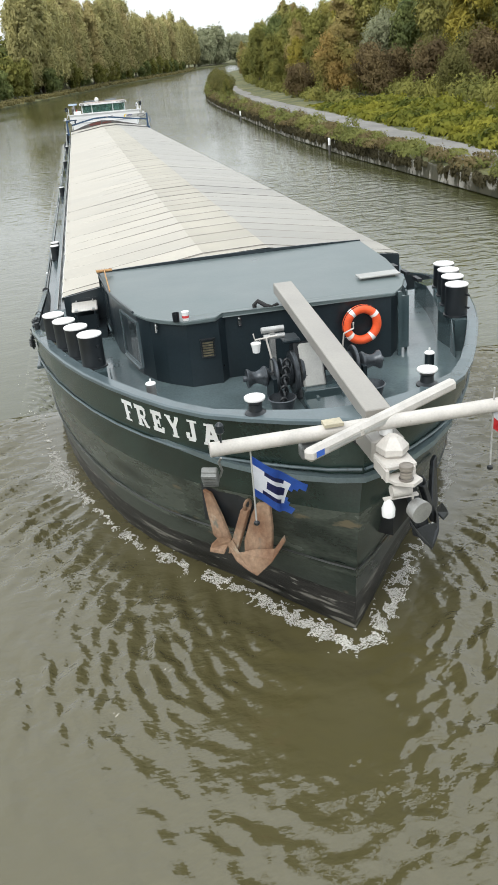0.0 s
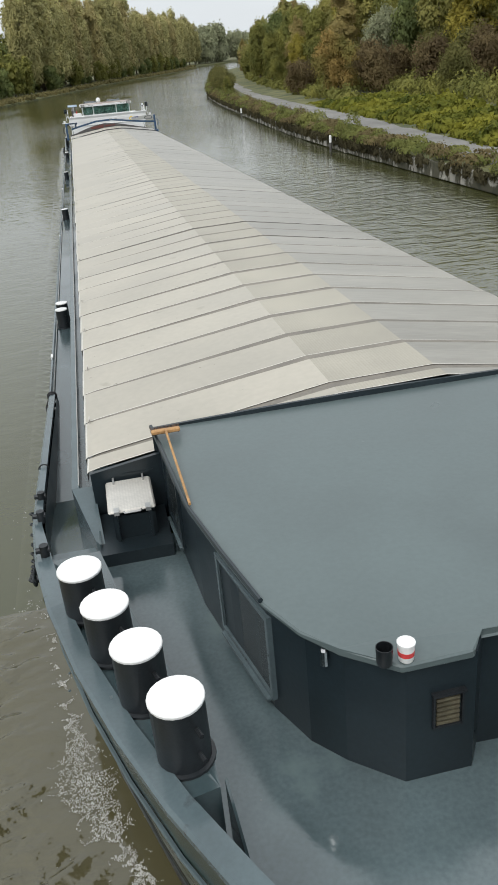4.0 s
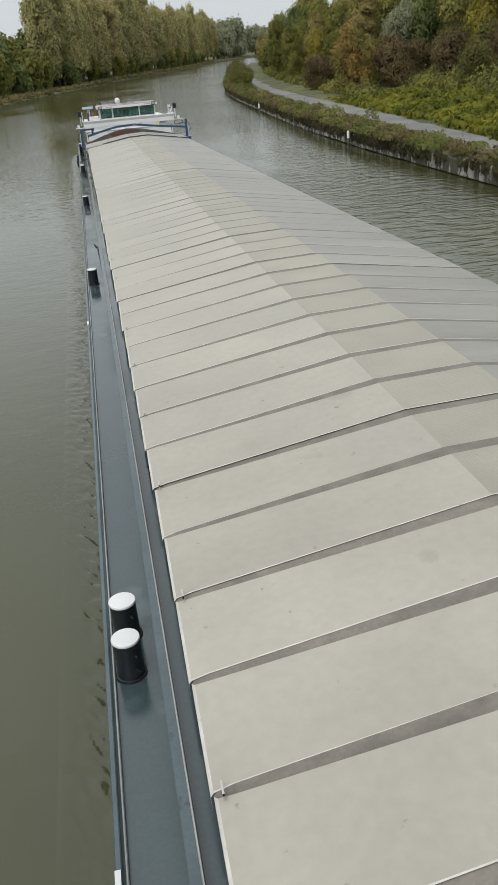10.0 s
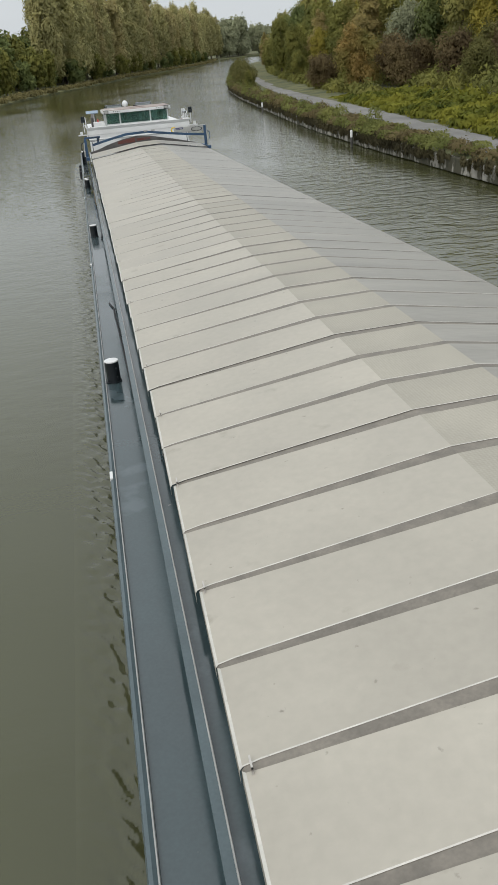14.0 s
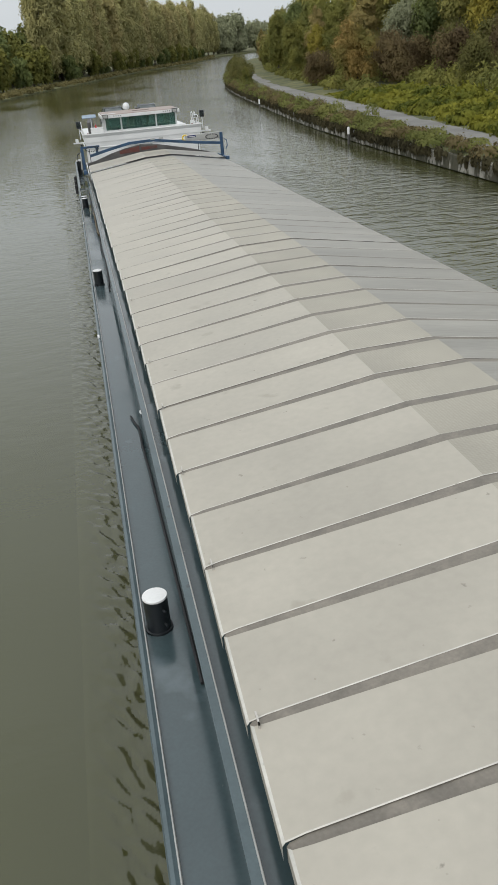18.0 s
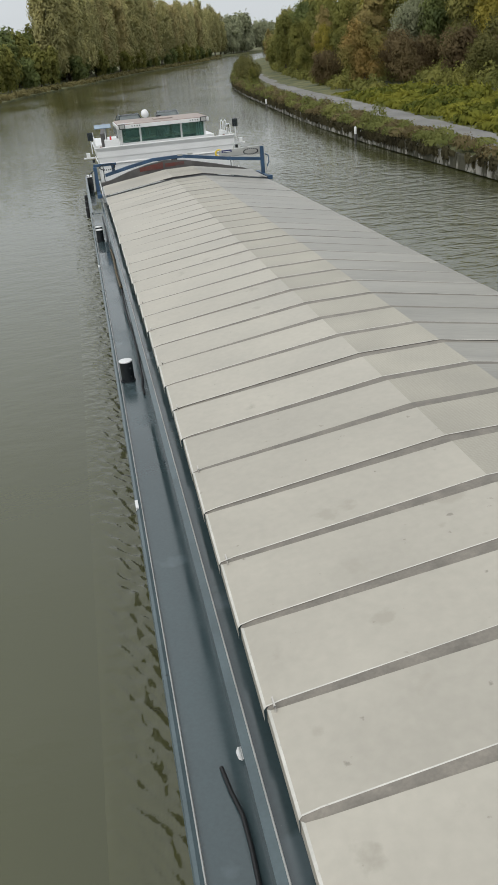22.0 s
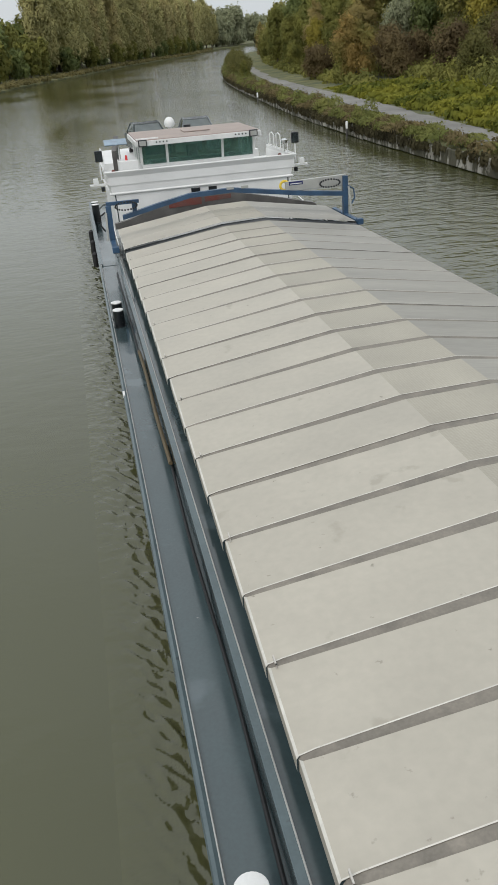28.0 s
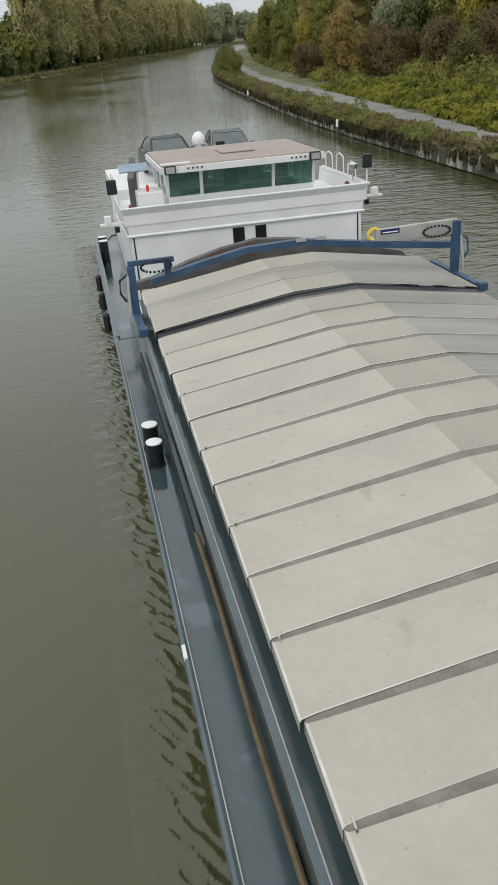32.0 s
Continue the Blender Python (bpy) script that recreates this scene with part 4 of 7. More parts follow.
# rail cap round the bow: a flat plate on the bulwark
for s in (-1, 1):
    verts, faces = [], []
    for i, (x, y) in enumerate(RAIL[:17]):
        a, b = RAIL[max(i - 1, 0)], RAIL[min(i + 1, 16)]
        nx, ny = (b[1] - a[1]), -(b[0] - a[0])
        q = math.hypot(nx, ny)
        nx, ny = nx / q, ny / q
        w = 0.16 + 0.26 * max(0.0, 1 - x / 1.9) if y < 15.8 else 0.09
        z = sheer(y)
        for o, dz in ((0.03, -0.05), (0.03, 0.0), (0.0, 0.02), (-w, 0.02), (-w, -0.05)):
            verts.append((s * max(0.0, x + nx * o), y + ny * o, z + dz))
    for i in range(16):
        for j in range(4):
            f = (i * 5 + j, (i + 1) * 5 + j, (i + 1) * 5 + j + 1, i * 5 + j + 1)
            faces.append(f if s > 0 else f[::-1])
    raw_mesh("rail_cap", verts, faces, M["rail_paint"], barge)
    # inner bulwark plating
    verts, faces = [], []
    for i, (x, y) in enumerate(RAIL[:17]):
        z = sheer(y) - 0.02
        f = max(0.0, x - 0.12)
        low = FORE_Z if y < 16.4 else DECK_Z
        aft = 0.30 * max(0.0, 1 - x / 1.9)
        verts += [(s * f, y + aft + (0.14 if i < 8 else 0.02), z), (s * max(0.0, f - 0.02), y + aft + (0.18 if i < 8 else 0.02), low - 0.05)]
    for i in range(16):
        faces.append((2 * i, 2 * i + 1, 2 * i + 3, 2 * i + 2))
    raw_mesh("bulwark_plating", verts, faces, M["slate"], barge)

# decks
bm = bmesh.new()
out = [(s * max(0.0, x - 0.1), y + 0.1) for s, seq in ((-1, RAIL[13::-1]), (1, RAIL[1:14])) for x, y in seq]
out = [(x, min(y, 16.6)) for x, y in out]
prism(bm, out, FORE_Z - 0.08, FORE_Z)
part("foredeck", bm, M["foredeck"], barge, "glossy grey-blue painted foredeck", smooth=False)
for s in (-1, 1):
    bm = bmesh.new()
    box(bm, *sorted((s * 4.02, s * (SIDE - 0.02))), 16.6, 104, DECK_Z - 0.06, DECK_Z)
    part("side_deck", bm, M["deck"], barge, "grey-blue painted side deck", smooth=False)
    bm = bmesh.new()
    tube(bm, [(s * (SIDE - 0.03), y, DECK_Z + 0.045) for y in (23.4, 40, 60, 80, 103)], 0.016, 6)
    part("deck_edge_bar", bm, M["galv"], barge, "bright steel edge bar")
    # added grey bar: light on the hull's top edge, done by colour
    bm = bmesh.new()
    tube(bm, [(s * (SIDE + 0.015), y, DECK_Z + 0.02) for y in (23.4, 40, 60, 80, 103)], 0.055, 8)
    part("lit_edge_bar", bm, M["rail_paint"], barge, "grey bar standing in for the lit hull edge")
    # ramp up to the foredeck
    bm = bmesh.new()
    prism(bm, [(s * 4.52, 16.55), (s * 3.80, 16.55), (s * 4.02, 17.45), (s * 4.02, 19.0), (s * 4.62, 19.0)], DECK_Z - 0.02, lambda x, y: DECK_Z + 0.005 + (19.0 - y) / 2.45 * 0.575)
    part("deck_ramp", bm, M["deck"], barge, smooth=False)
    # raised ledge that carries the big bollards
    bm = bmesh.new()
    led = [(s * (x - 0.12), y + 0.05) for x, y in RAIL[8:13]]
    led += [(s * (x - 0.66 + (0.30 if i < 1 else 0)), y + 0.1) for i, (x, y) in enumerate(RAIL[8:13])][::-1]
    prism(bm, led, FORE_Z, lambda x, y: sheer(y) - 0.02)
    part("bollard_ledge", bm, M["deck"], barge, smooth=False)
    bm = bmesh.new()
    prism(bm, [(s * 3.03, 12.30), (s * 3.05, 12.30), (s * 2.98, 11.95), (s * 2.96, 11.95)], FORE_Z, lambda x, y: FORE_Z + (y - 11.93) * 1.6)
    part("ledge_knee", bm, M["deck"], barge, smooth=False)
bm = bmesh.new()
box(bm, -SIDE + 0.02, SIDE - 0.02, 90.9, 106, DECK_Z - 0.02, DECK_Z + 0.012)
part("afterdeck", bm, M["deck"], barge, smooth=False)

# hatch coaming: wall, overhanging top flange with a pale bead, and the gutter under the hatches
for s in (-1, 1):
    bm = bmesh.new()
    box(bm, *sorted((s * 4.02, s * 4.06)), 17.45, 91.5, DECK_Z - 0.05, 3.61)
    part("coaming", bm, M["deck"], barge, "grey-blue hatch coaming", smooth=False)
    bm = bmesh.new()
    prism(bm, [(s * 4.12, 17.45), (s * 3.88, 16.45), (s * 3.77, 16.28), (s * 3.84, 17.45)], DECK_Z, lambda x, y: 3.40 + (y - 16.28) / 1.17 * 0.25)
    part("coaming_knee", bm, M["rail_paint"], barge, "slanted grey-blue knee plate", smooth=False)
    bm = bmesh.new()
    box(bm, *sorted((s * 4.02, s * 4.125)), 17.45, 91.5, 3.61, 3.655, bevel=0.008)
    part("coaming_flange", bm, M["rail_paint"], barge, "light grey-blue coaming flange", smooth=False)
    bm = bmesh.new()
    box(bm, *sorted((s * 3.55, s * 4.018)), 17.1, 91.5, 3.50, 3.55)
    part("gutter", bm, M["deck"], barge, "dark gutter under the hatch edge", smooth=False)
    bm = bmesh.new()
    tube(bm, [(s * 4.03, y, 3.663) for y in np.arange(17.5, 91.5, 5.0)], 0.009, 6)
    part("coaming_bead", bm, M["galv"], barge, "pale steel bead along the coaming")
    bm = bmesh.new()
    tube(bm, [(s * 4.14, y, DECK_Z + 0.04 + 0.01 * math.sin(y)) for y in np.arange(80.4, 90, 1.5)], 0.03, 6)
    part("deck_pipe", bm, M["dark_iron"], barge, "dark pipe along the coaming foot")
bm = bmesh.new()
box(bm, -3.86, 3.86, 17.10, 17.15, FORE_Z - 0.02, 3.44)
part("coaming_end", bm, M["slate"], barge, smooth=False)
bm = bmesh.new()
box(bm, -3.7, 3.7, 17.1, 91.4, 3.0, 3.3)
part("hold_cover", bm, M["slate"], barge, "dark hold under the hatches", smooth=False)

# hatch covers: folded panels, each with its front edge lifted over the one before
PITCH = 1.15
FIRST = 18.73 - PITCH


def hatch_mesh(depth, sink, joint=1.0):
    """One folded panel; along its after edge runs a sunken joint, widest at the crown."""
    prof = [(-3.86, 3.84, 0.02), (-3.86, 3.985, 0.02), (-3.835, 4.002, 0.055), (-3.70, 4.035, 0.075), (-0.60, 4.492, 0.15), (0.86, 4.52, 0.13), (3.96, 4.02, 0.06), (3.98, 3.84, 0.06)]
    verts, faces, index = [], [], []
    n = len(prof)
    rows = [(lambda w: w * 0.35, -1.35), (lambda w: w * 0.35, -1.0), (lambda w: w * 0.35 + 0.012, -0.8), (lambda w: depth - w * joint, 0.0), (lambda w: depth - w * joint + 0.004, -1.25), (lambda w: depth + w * 0.4, -1.25)]
    for r, (along_y, up) in enumerate(rows):
        verts += [(x - (0.018 if x < -3.8 and r < 3 else 0), along_y(w), z + up * sink * (0.6 if abs(x) < 1 else 0.35 if x > 0 else 1.0)) for x, z, w in prof]
    for r in range(len(rows) - 1):
        for k in range(n - 1):
            faces.append((r * n + k, r * n + k + 1, (r + 1) * n + k + 1, (r + 1) * n + k))
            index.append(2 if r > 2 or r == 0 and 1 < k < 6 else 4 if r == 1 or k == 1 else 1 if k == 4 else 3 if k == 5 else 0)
    me = bpy.data.meshes.new("hatch_cover")
    me.from_pydata(verts, [], faces)
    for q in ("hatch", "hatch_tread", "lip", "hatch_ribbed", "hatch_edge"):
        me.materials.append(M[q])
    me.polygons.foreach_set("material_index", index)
    me.update()
    return me


hatches = thing("hatch_covers", "long run of beige aluminium folding hatch covers on the barge", "hatch covers")
aboard(hatches)
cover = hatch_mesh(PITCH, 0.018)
bm = bmesh.new()
box(bm, -3.80, -3.785, -0.10, 0.04, 4.045, 4.07)
box(bm, -3.80, -3.785, -0.10, -0.08, 4.0, 4.07)
hook_mesh = bpy.data.meshes.new("hook")
bm.to_mesh(hook_mesh)
bm.free()
hook_mesh.materials.append(M["cream"])
rng = random.Random(8)
y, count = FIRST, 0
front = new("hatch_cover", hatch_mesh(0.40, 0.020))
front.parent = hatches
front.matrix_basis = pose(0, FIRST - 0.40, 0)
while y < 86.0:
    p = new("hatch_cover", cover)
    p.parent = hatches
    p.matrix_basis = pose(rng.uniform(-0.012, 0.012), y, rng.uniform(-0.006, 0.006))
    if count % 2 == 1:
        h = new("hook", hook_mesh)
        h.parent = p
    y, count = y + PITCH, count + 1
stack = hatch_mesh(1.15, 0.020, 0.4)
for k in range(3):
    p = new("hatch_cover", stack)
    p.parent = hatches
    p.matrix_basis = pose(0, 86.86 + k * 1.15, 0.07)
# black sheet fills the slot before the stack in place of its shade
gap_shade = [(-3.84, 3.95), (-0.60, 4.43), (0.86, 4.48), (3.94, 3.99)]
raw_mesh("gap_shade", [(x, y, z + up) for y, up in ((86.45, 0.0), (86.90, 0.06)) for x, z in gap_shade], [(k, k + 1, k + 5, k + 4) for k in range(3)], M["black"], hatches)

# fascia under the foremost hatch panel
for s in (-1, 1):
    bm = bmesh.new()
    q = [(-3.84, 3.42), (-2.9, 3.42), (-2.9, 4.13), (-3.84, 3.985)] if s < 0 else [(2.9, 3.42), (3.95, 3.42), (3.95, 4.0), (2.9, 4.15)]
    v = [bm.verts.new((x, y, z)) for y in (17.10, 17.16) for x, z in q]
    for f in ((0, 1, 2, 3), (7, 6, 5, 4), (0, 4, 5, 1), (1, 5, 6, 2), (2, 6, 7, 3), (3, 7, 4, 0)):
        bm.faces.new([v[k] for k in f])
    part("hatch_fascia", bm, M["slate"], barge, smooth=False)

# ---- fore deckhouse ----
HOUSE = [(-3.02, 17.2), (-2.86, 15.1), (-2.68, 14.2), (-2.5, 13.4), (-2.3, 12.95), (-2.08, 12.68), (-1.72, 12.36), (-1.18, 12.36), (-1.04, 12.56), (2.02, 12.42), (2.3, 12.8), (2.6, 13.4), (2.86, 15.1), (3.02, 17.2)]
ROOF_Z = 4.42
house = finish("deckhouse", bmesh.new(), M["slate"], barge)
bm = bmesh.new()


def inset(outline, d):
    cx, cy = 0.0, 14.6
    return [(x - math.copysign(min(abs(x), d), x), y + (d if y < 14 else 0)) for x, y in outline]


prism(bm, inset(HOUSE, 0.05), FORE_Z - 0.02, ROOF_Z - 0.02)
bmesh.ops.recalc_face_normals(bm, faces=bm.faces)
bm.to_mesh(house.data)
bm.free()
bm = bmesh.new()
bmesh.ops.bevel(bm, geom=list({e for f in prism(bm, HOUSE, ROOF_Z - 0.04, lambda x, y: ROOF_Z + 0.05 - 0.006 * x * x) for e in f.edges}), offset=0.015, segments=1, affect="EDGES")
part("house_roof", bm, M["roof"], house, "flat blue-grey painted roof", smooth=False)
bm = bmesh.new()
tube(bm, [(x, y, ROOF_Z + 0.03) for x, y in HOUSE[:4]], 0.025, 6)
part("roof_rail", bm, M["slate"], house)
bm = bmesh.new()
xs = [-3.02 + 6.04 * k / 12 for k in range(13)]
prism(bm, [(x, 17.17) for x in xs] + [(x, 17.21) for x in xs[::-1]], ROOF_Z - 0.3, lambda x, y: ROOF_Z + 0.068 - 0.006 * x * x)
part("roof_edge", bm, M["slate"], house, smooth=False)


def house_window(a, b, s0, s1, z0, z1, parent, frame_mat="slate", pane="dark_glass"):
    """A framed pane on the wall from a to b, between s0 and s1 metres along it."""
    m = wall_frame(a, b, 0)
    bm = bmesh.new()
    w = 0.045
    for q in ((s0 - w, s0, z0 - w, z1 + w), (s1, s1 + w, z0 - w, z1 + w), (s0, s1, z0 - w, z0), (s0, s1, z1, z1 + w)):
        box(bm, q[0], q[1], -0.035, 0.03, q[2], q[3], m)
    fr = part("window_frame", bm, M[frame_mat], parent, smooth=False)
    bm = bmesh.new()
    box(bm, s0, s1, -0.012, -0.004, z0, z1, m)
    part("pane", bm, M[pane], parent, smooth=False)
    bm = bmesh.new()
    box(bm, s0, s1, -0.07, 0.02, z0 - 0.085, z0 - 0.047, m, 0.006)
    part("window_sill", bm, M["rail_paint"], parent, smooth=False)
    return fr


wi = inset(HOUSE, 0.05)
house_window(wi[1], wi[3], 0.66, 1.70, 3.44, 4.22, house, "rail_paint")
house_window(wi[10], wi[12], 0.15, 1.2, 3.44, 4.24, house, "deck")
house_window(wi[0], wi[1], 0.5, 1.25, 3.5, 4.25, house, "slate")
m = wall_frame(wi[6], wi[7], 0)
bm = bmesh.new()
for q in ((0.2, 0.44, 3.76, 3.775), (0.2, 0.44, 4.065, 4.08), (0.2, 0.215, 3.76, 4.08), (0.425, 0.44, 3.76, 4.08)):
    box(bm, q[0], q[1], -0.03, 0.02, q[2], q[3], m)
box(bm, 0.19, 0.45, -0.05, 0.02, 4.08, 4.10, m)
part("vent_frame", bm, M["dark_iron"], house, smooth=False)
bm = bmesh.new()
for k in range(6):
    box(bm, 0.23, 0.41, -0.02, 0.012, 3.785 + k * 0.045, 3.81 + k * 0.045, m)
part("vent_louvre", bm, M["bronze"], house, "small brass-coloured louvre", smooth=False)
for a, b, s in ((wi[4], wi[5], 0.2), (wi[8], wi[9], 0.25)):
    m = wall_frame(a, b, 0)
    bm = bmesh.new()
    cyl(bm, m @ Vector((s, -0.04, 4.2)), m @ Vector((s, -0.04, 4.33)), 0.035, 0.03, 10)
    box(bm, s - 0.02, s + 0.02, -0.05, 0.02, 4.33, 4.355, m)
    part("wall_lamp", bm, M["chrome"], house, "small chrome bulkhead lamp")
bm = bmesh.new()
box(bm, 1.76, 2.56, 13.50, 13.80, ROOF_Z + 0.05, ROOF_Z + 0.085, bevel=0.01)
part("roof_hatch", bm, M["galv"], house, "light grey roof flap", smooth=False)
bm = bmesh.new()
box(bm, 2.1, 2.16, 12.45, 12.51, FORE_Z, ROOF_Z + 0.02)
box(bm, 2.34, 2.38, 12.72, 12.77, FORE_Z, ROOF_Z - 0.05)
box(bm, 2.13, 2.35, 12.58, 12.61, FORE_Z + 0.1, ROOF_Z - 0.1)
part("house_door", bm, M["deck"], house, "grey-blue side door standing ajar", smooth=False)
for y in (13.4, 14.0, 14.6, 15.2):
    bm = bmesh.new()
    box(bm, 2.86, 2.94, y, y + 0.28, ROOF_Z - 0.12, ROOF_Z - 0.06)
    part("hinge", bm, M["dark_iron"], house, smooth=False)

# escape hatch with its bright tread-plate lid
bm = bmesh.new()
box(bm, -3.64, -3.14, 16.42, 17.02, FORE_Z, 3.72)
for x in (-3.6, -3.2):
    box(bm, x - 0.02, x + 0.02, 16.36, 16.42, FORE_Z, 3.84)
eh = part("escape_hatch", bm, M["slate"], barge, smooth=False)
bm = bmesh.new()
box(bm, -3.68, -3.13, 16.28, 17.06, 3.83, 3.87, bevel=0.02)
part("lid", bm, M["lid"], eh, "bright aluminium tread-plate lid", smooth=False)
for x in (-3.58, -3.22):
    bm = bmesh.new()
    box(bm, x - 0.012, x + 0.012, 16.96, 17.12, 3.865, 3.895)
    part("lid_hinge", bm, M["steel"], eh, smooth=False)
    bm = bmesh.new()
    box(bm, x - 0.03, x + 0.03, 16.22, 16.33, 3.85, 3.895)
    part("lid_latch", bm, M["steel"], eh, smooth=False)
bm = bmesh.new()
tube(bm, [(-3.50, 16.27, 3.86), (-3.49, 16.22, 3.87), (-3.31, 16.22, 3.87), (-3.30, 16.27, 3.86)], 0.012, 6)
part("lid_handle", bm, M["steel"], eh)
bm = bmesh.new()
box(bm, -3.45, -3.08, 17.09, 17.14, 3.90, 3.93)
part("grab_bar", bm, M["slate"], barge, smooth=False)


# ---- bollards ----
def bollard_at(x, y, z, r, h, cap_r=None, spigots=True, flare=False):
    bm = bmesh.new()
    if flare:
        lathe(bm, (x, y, z), [(r * 1.25, 0), (r * 1.2, 0.02), (r * 0.78, 0.05), (r * 0.72, h * 0.6), (r * 0.85, h - 0.07)], 20)
    else:
        lathe(bm, (x, y, z), [(r * 1.15, 0), (r * 1.15, 0.025), (r, 0.03), (r, h - 0.03), (r * 1.03, h - 0.02)], 22)
    b = part("bollard", bm, M["bollard"], barge, "black mooring bollard with a white top")
    bm = bmesh.new()
    c = cap_r or r * 1.04
    lathe(bm, (x, y, z + h - 0.025), [(c * 0.97, 0), (c, 0.010), (c, 0.026), (c * 0.97, 0.034), (0.01, 0.038)], 22)
    part("cap", bm, M["white"], b, "white painted cap")
    if spigots:
        for k in (0.3, 0.7):
            bm = bmesh.new()
            cyl(bm, (x + r * 0.5, y - r * 0.8, z + h * k), (x + r * 0.65, y - r * 1.25, z + h * k), 0.018, seg=8)
            part("spigot", bm, M["dark_iron"], b)


for s in (-1, 1):
    for x, y, top in ((3.95, 14.6, 4.29), (3.74, 13.93, 4.33), (3.52, 13.27, 4.37), (3.29, 12.6, 4.40)):
        bollard_at(s * (x if s < 0 else x - 0.03), y, sheer(y) - 0.02, 0.2, top - sheer(y) + 0.02)
    bollard_at(-1.24 if s < 0 else 1.16, 8.95 if s < 0 else 9.02, 4.09, 0.12, 0.23, 0.14, False, True)
    for y in (28.55, 29.22, 47.15, 65.4, 83.1, 83.9):
        bollard_at(s * 4.44, y, DECK_Z, 0.15, 0.49)
    for y in (100.4, 101.2):
        bollard_at(s * 4.40, y, DECK_Z, 0.17, 0.86)
for x, y in ((-2.45, 11.21), (1.95, 10.75)):
    bm = bmesh.new()
    lathe(bm, (x, y, FORE_Z), [(0.10, 0), (0.075, 0.03), (0.075, 0.60), (0.08, 0.61)], 16)
    p = part("guide_roller", bm, M["steel"] if x < 0 else M["slate"], barge, "slim guide roller with a white head")
    bm = bmesh.new()
    lathe(bm, (x, y, FORE_Z + 0.61), [(0.08, 0), (0.085, 0.012), (0.07, 0.03), (0.015, 0.04), (0.015, 0.09)], 16)
    part("roller_head", bm, M["white"], p)


# ---- lettering on the bow: follows the curve of the plating ----
def rail_at(x):
    """Index along the bow for a half breadth x."""
    for i in range(len(RAIL) - 1):
        if RAIL[i][0] <= x <= RAIL[i + 1][0]:
            return i + (x - RAIL[i][0]) / (RAIL[i + 1][0] - RAIL[i][0])
    return 14.0


def skin_at(u, k):
    i = min(int(u), len(RAIL) - 2)
    a, b = Vector(skin_point(i, k)), Vector(skin_point(i + 1, k))
    return a.lerp(b, u - i)


# slab-serif letters: each stroke as four corners in a box one wide and one high
STROKES = {
    "F": "1.0 4.0 4.9 1.9 0.0 6.0 6.1 0.1 -.8 8.8 8.10 -.10 8.7 9.7 9.10 8.10 4.4 6.4 6.5 4.5",
    "R": "1.0 4.0 4.9 1.9 0.0 5.0 5.1 0.1 -.8 7.8 7.10 -.10 6.8 8.7 9.9 7.10 7.6 9.6 9.8 7.8 6.4 8.5 9.7 7.6 4.4 7.4 8.5 4.6 5.4 8.4 10.0 7.0 7.0 10.0 11.1 7.1",
    "E": "1.0 4.0 4.9 1.9 0.0 8.0 8.2 0.2 0.8 8.8 8.10 0.10 7.7 9.7 9.10 7.10 7.0 9.0 10.3 8.3 4.4 7.4 7.6 4.6 6.3 7.3 7.7 6.7",
    "Y": "4.0 7.0 7.5 4.5 4.4 7.4 3.9 0.9 4.5 6.4 10.9 7.9 -.9 4.9 4.10 -.10 7.9 10.9 10.10 7.10 3.0 8.0 8.1 3.1",
    "J": "4.1 7.1 7.9 4.9 2.9 9.9 9.10 2.10 1.0 6.0 7.2 1.2 0.1 2.1 3.4 0.4",
    "A": "0.1 3.1 6.10 3.10 7.1 10.1 7.10 4.10 2.3 8.3 8.5 2.5 -.0 4.0 4.1 -.1 6.0 12.0 12.1 6.1 1.9 6.9 6.10 1.10",
}


def stroke_corners(code):
    """Corners of the strokes, in tenths, written as column.row."""
    pts = []
    for q in code.split():
        c, r = q.split(".")
        pts.append((-0.08 if c == "-" else int(c) / 10, int(r) / 10))
    return [pts[k:k + 4] for k in range(0, len(pts), 4)]


u = rail_at(2.93)
for char, wide in (("F", 0.345), ("R", 0.39), ("E", 0.37), ("Y", 0.40), ("J", 0.37), ("A", 0.40)):
    bm = bmesh.new()
    for k, quad in enumerate(stroke_corners(STROKES[char])):
        bm.faces.new([bm.verts.new((x * 0.29, y * 0.32, 0.0008 * k)) for x, y in quad])
    bmesh.ops.triangulate(bm, faces=bm.faces)
    bmesh.ops.subdivide_edges(bm, edges=[e for e in bm.edges if e.calc_length() > 0.12], cuts=2)
    step = 1.0 / max(0.05, (skin_at(u - 0.5, 0.95) - skin_at(u + 0.5, 0.95)).length)
    for v in bm.verts:
        uu = u - v.co.x * 1.02 * step
        k = 0.852 + v.co.y / 0.32 * 0.105
        q = skin_at(uu, k)
        t = skin_at(uu - 0.2, k) - skin_at(uu + 0.2, k)
        n = Vector((-t.y, t.x, 0)).normalized()
        v.co = Vector((-q.x, q.y, q.z)) - Vector((abs(n.x), abs(n.y), 0)) * (0.005 + v.co.z)
    part("letter", bm, M["white"], barge, "white painted slab-serif letter", smooth=False)
    u -= wide * 1.05 * step

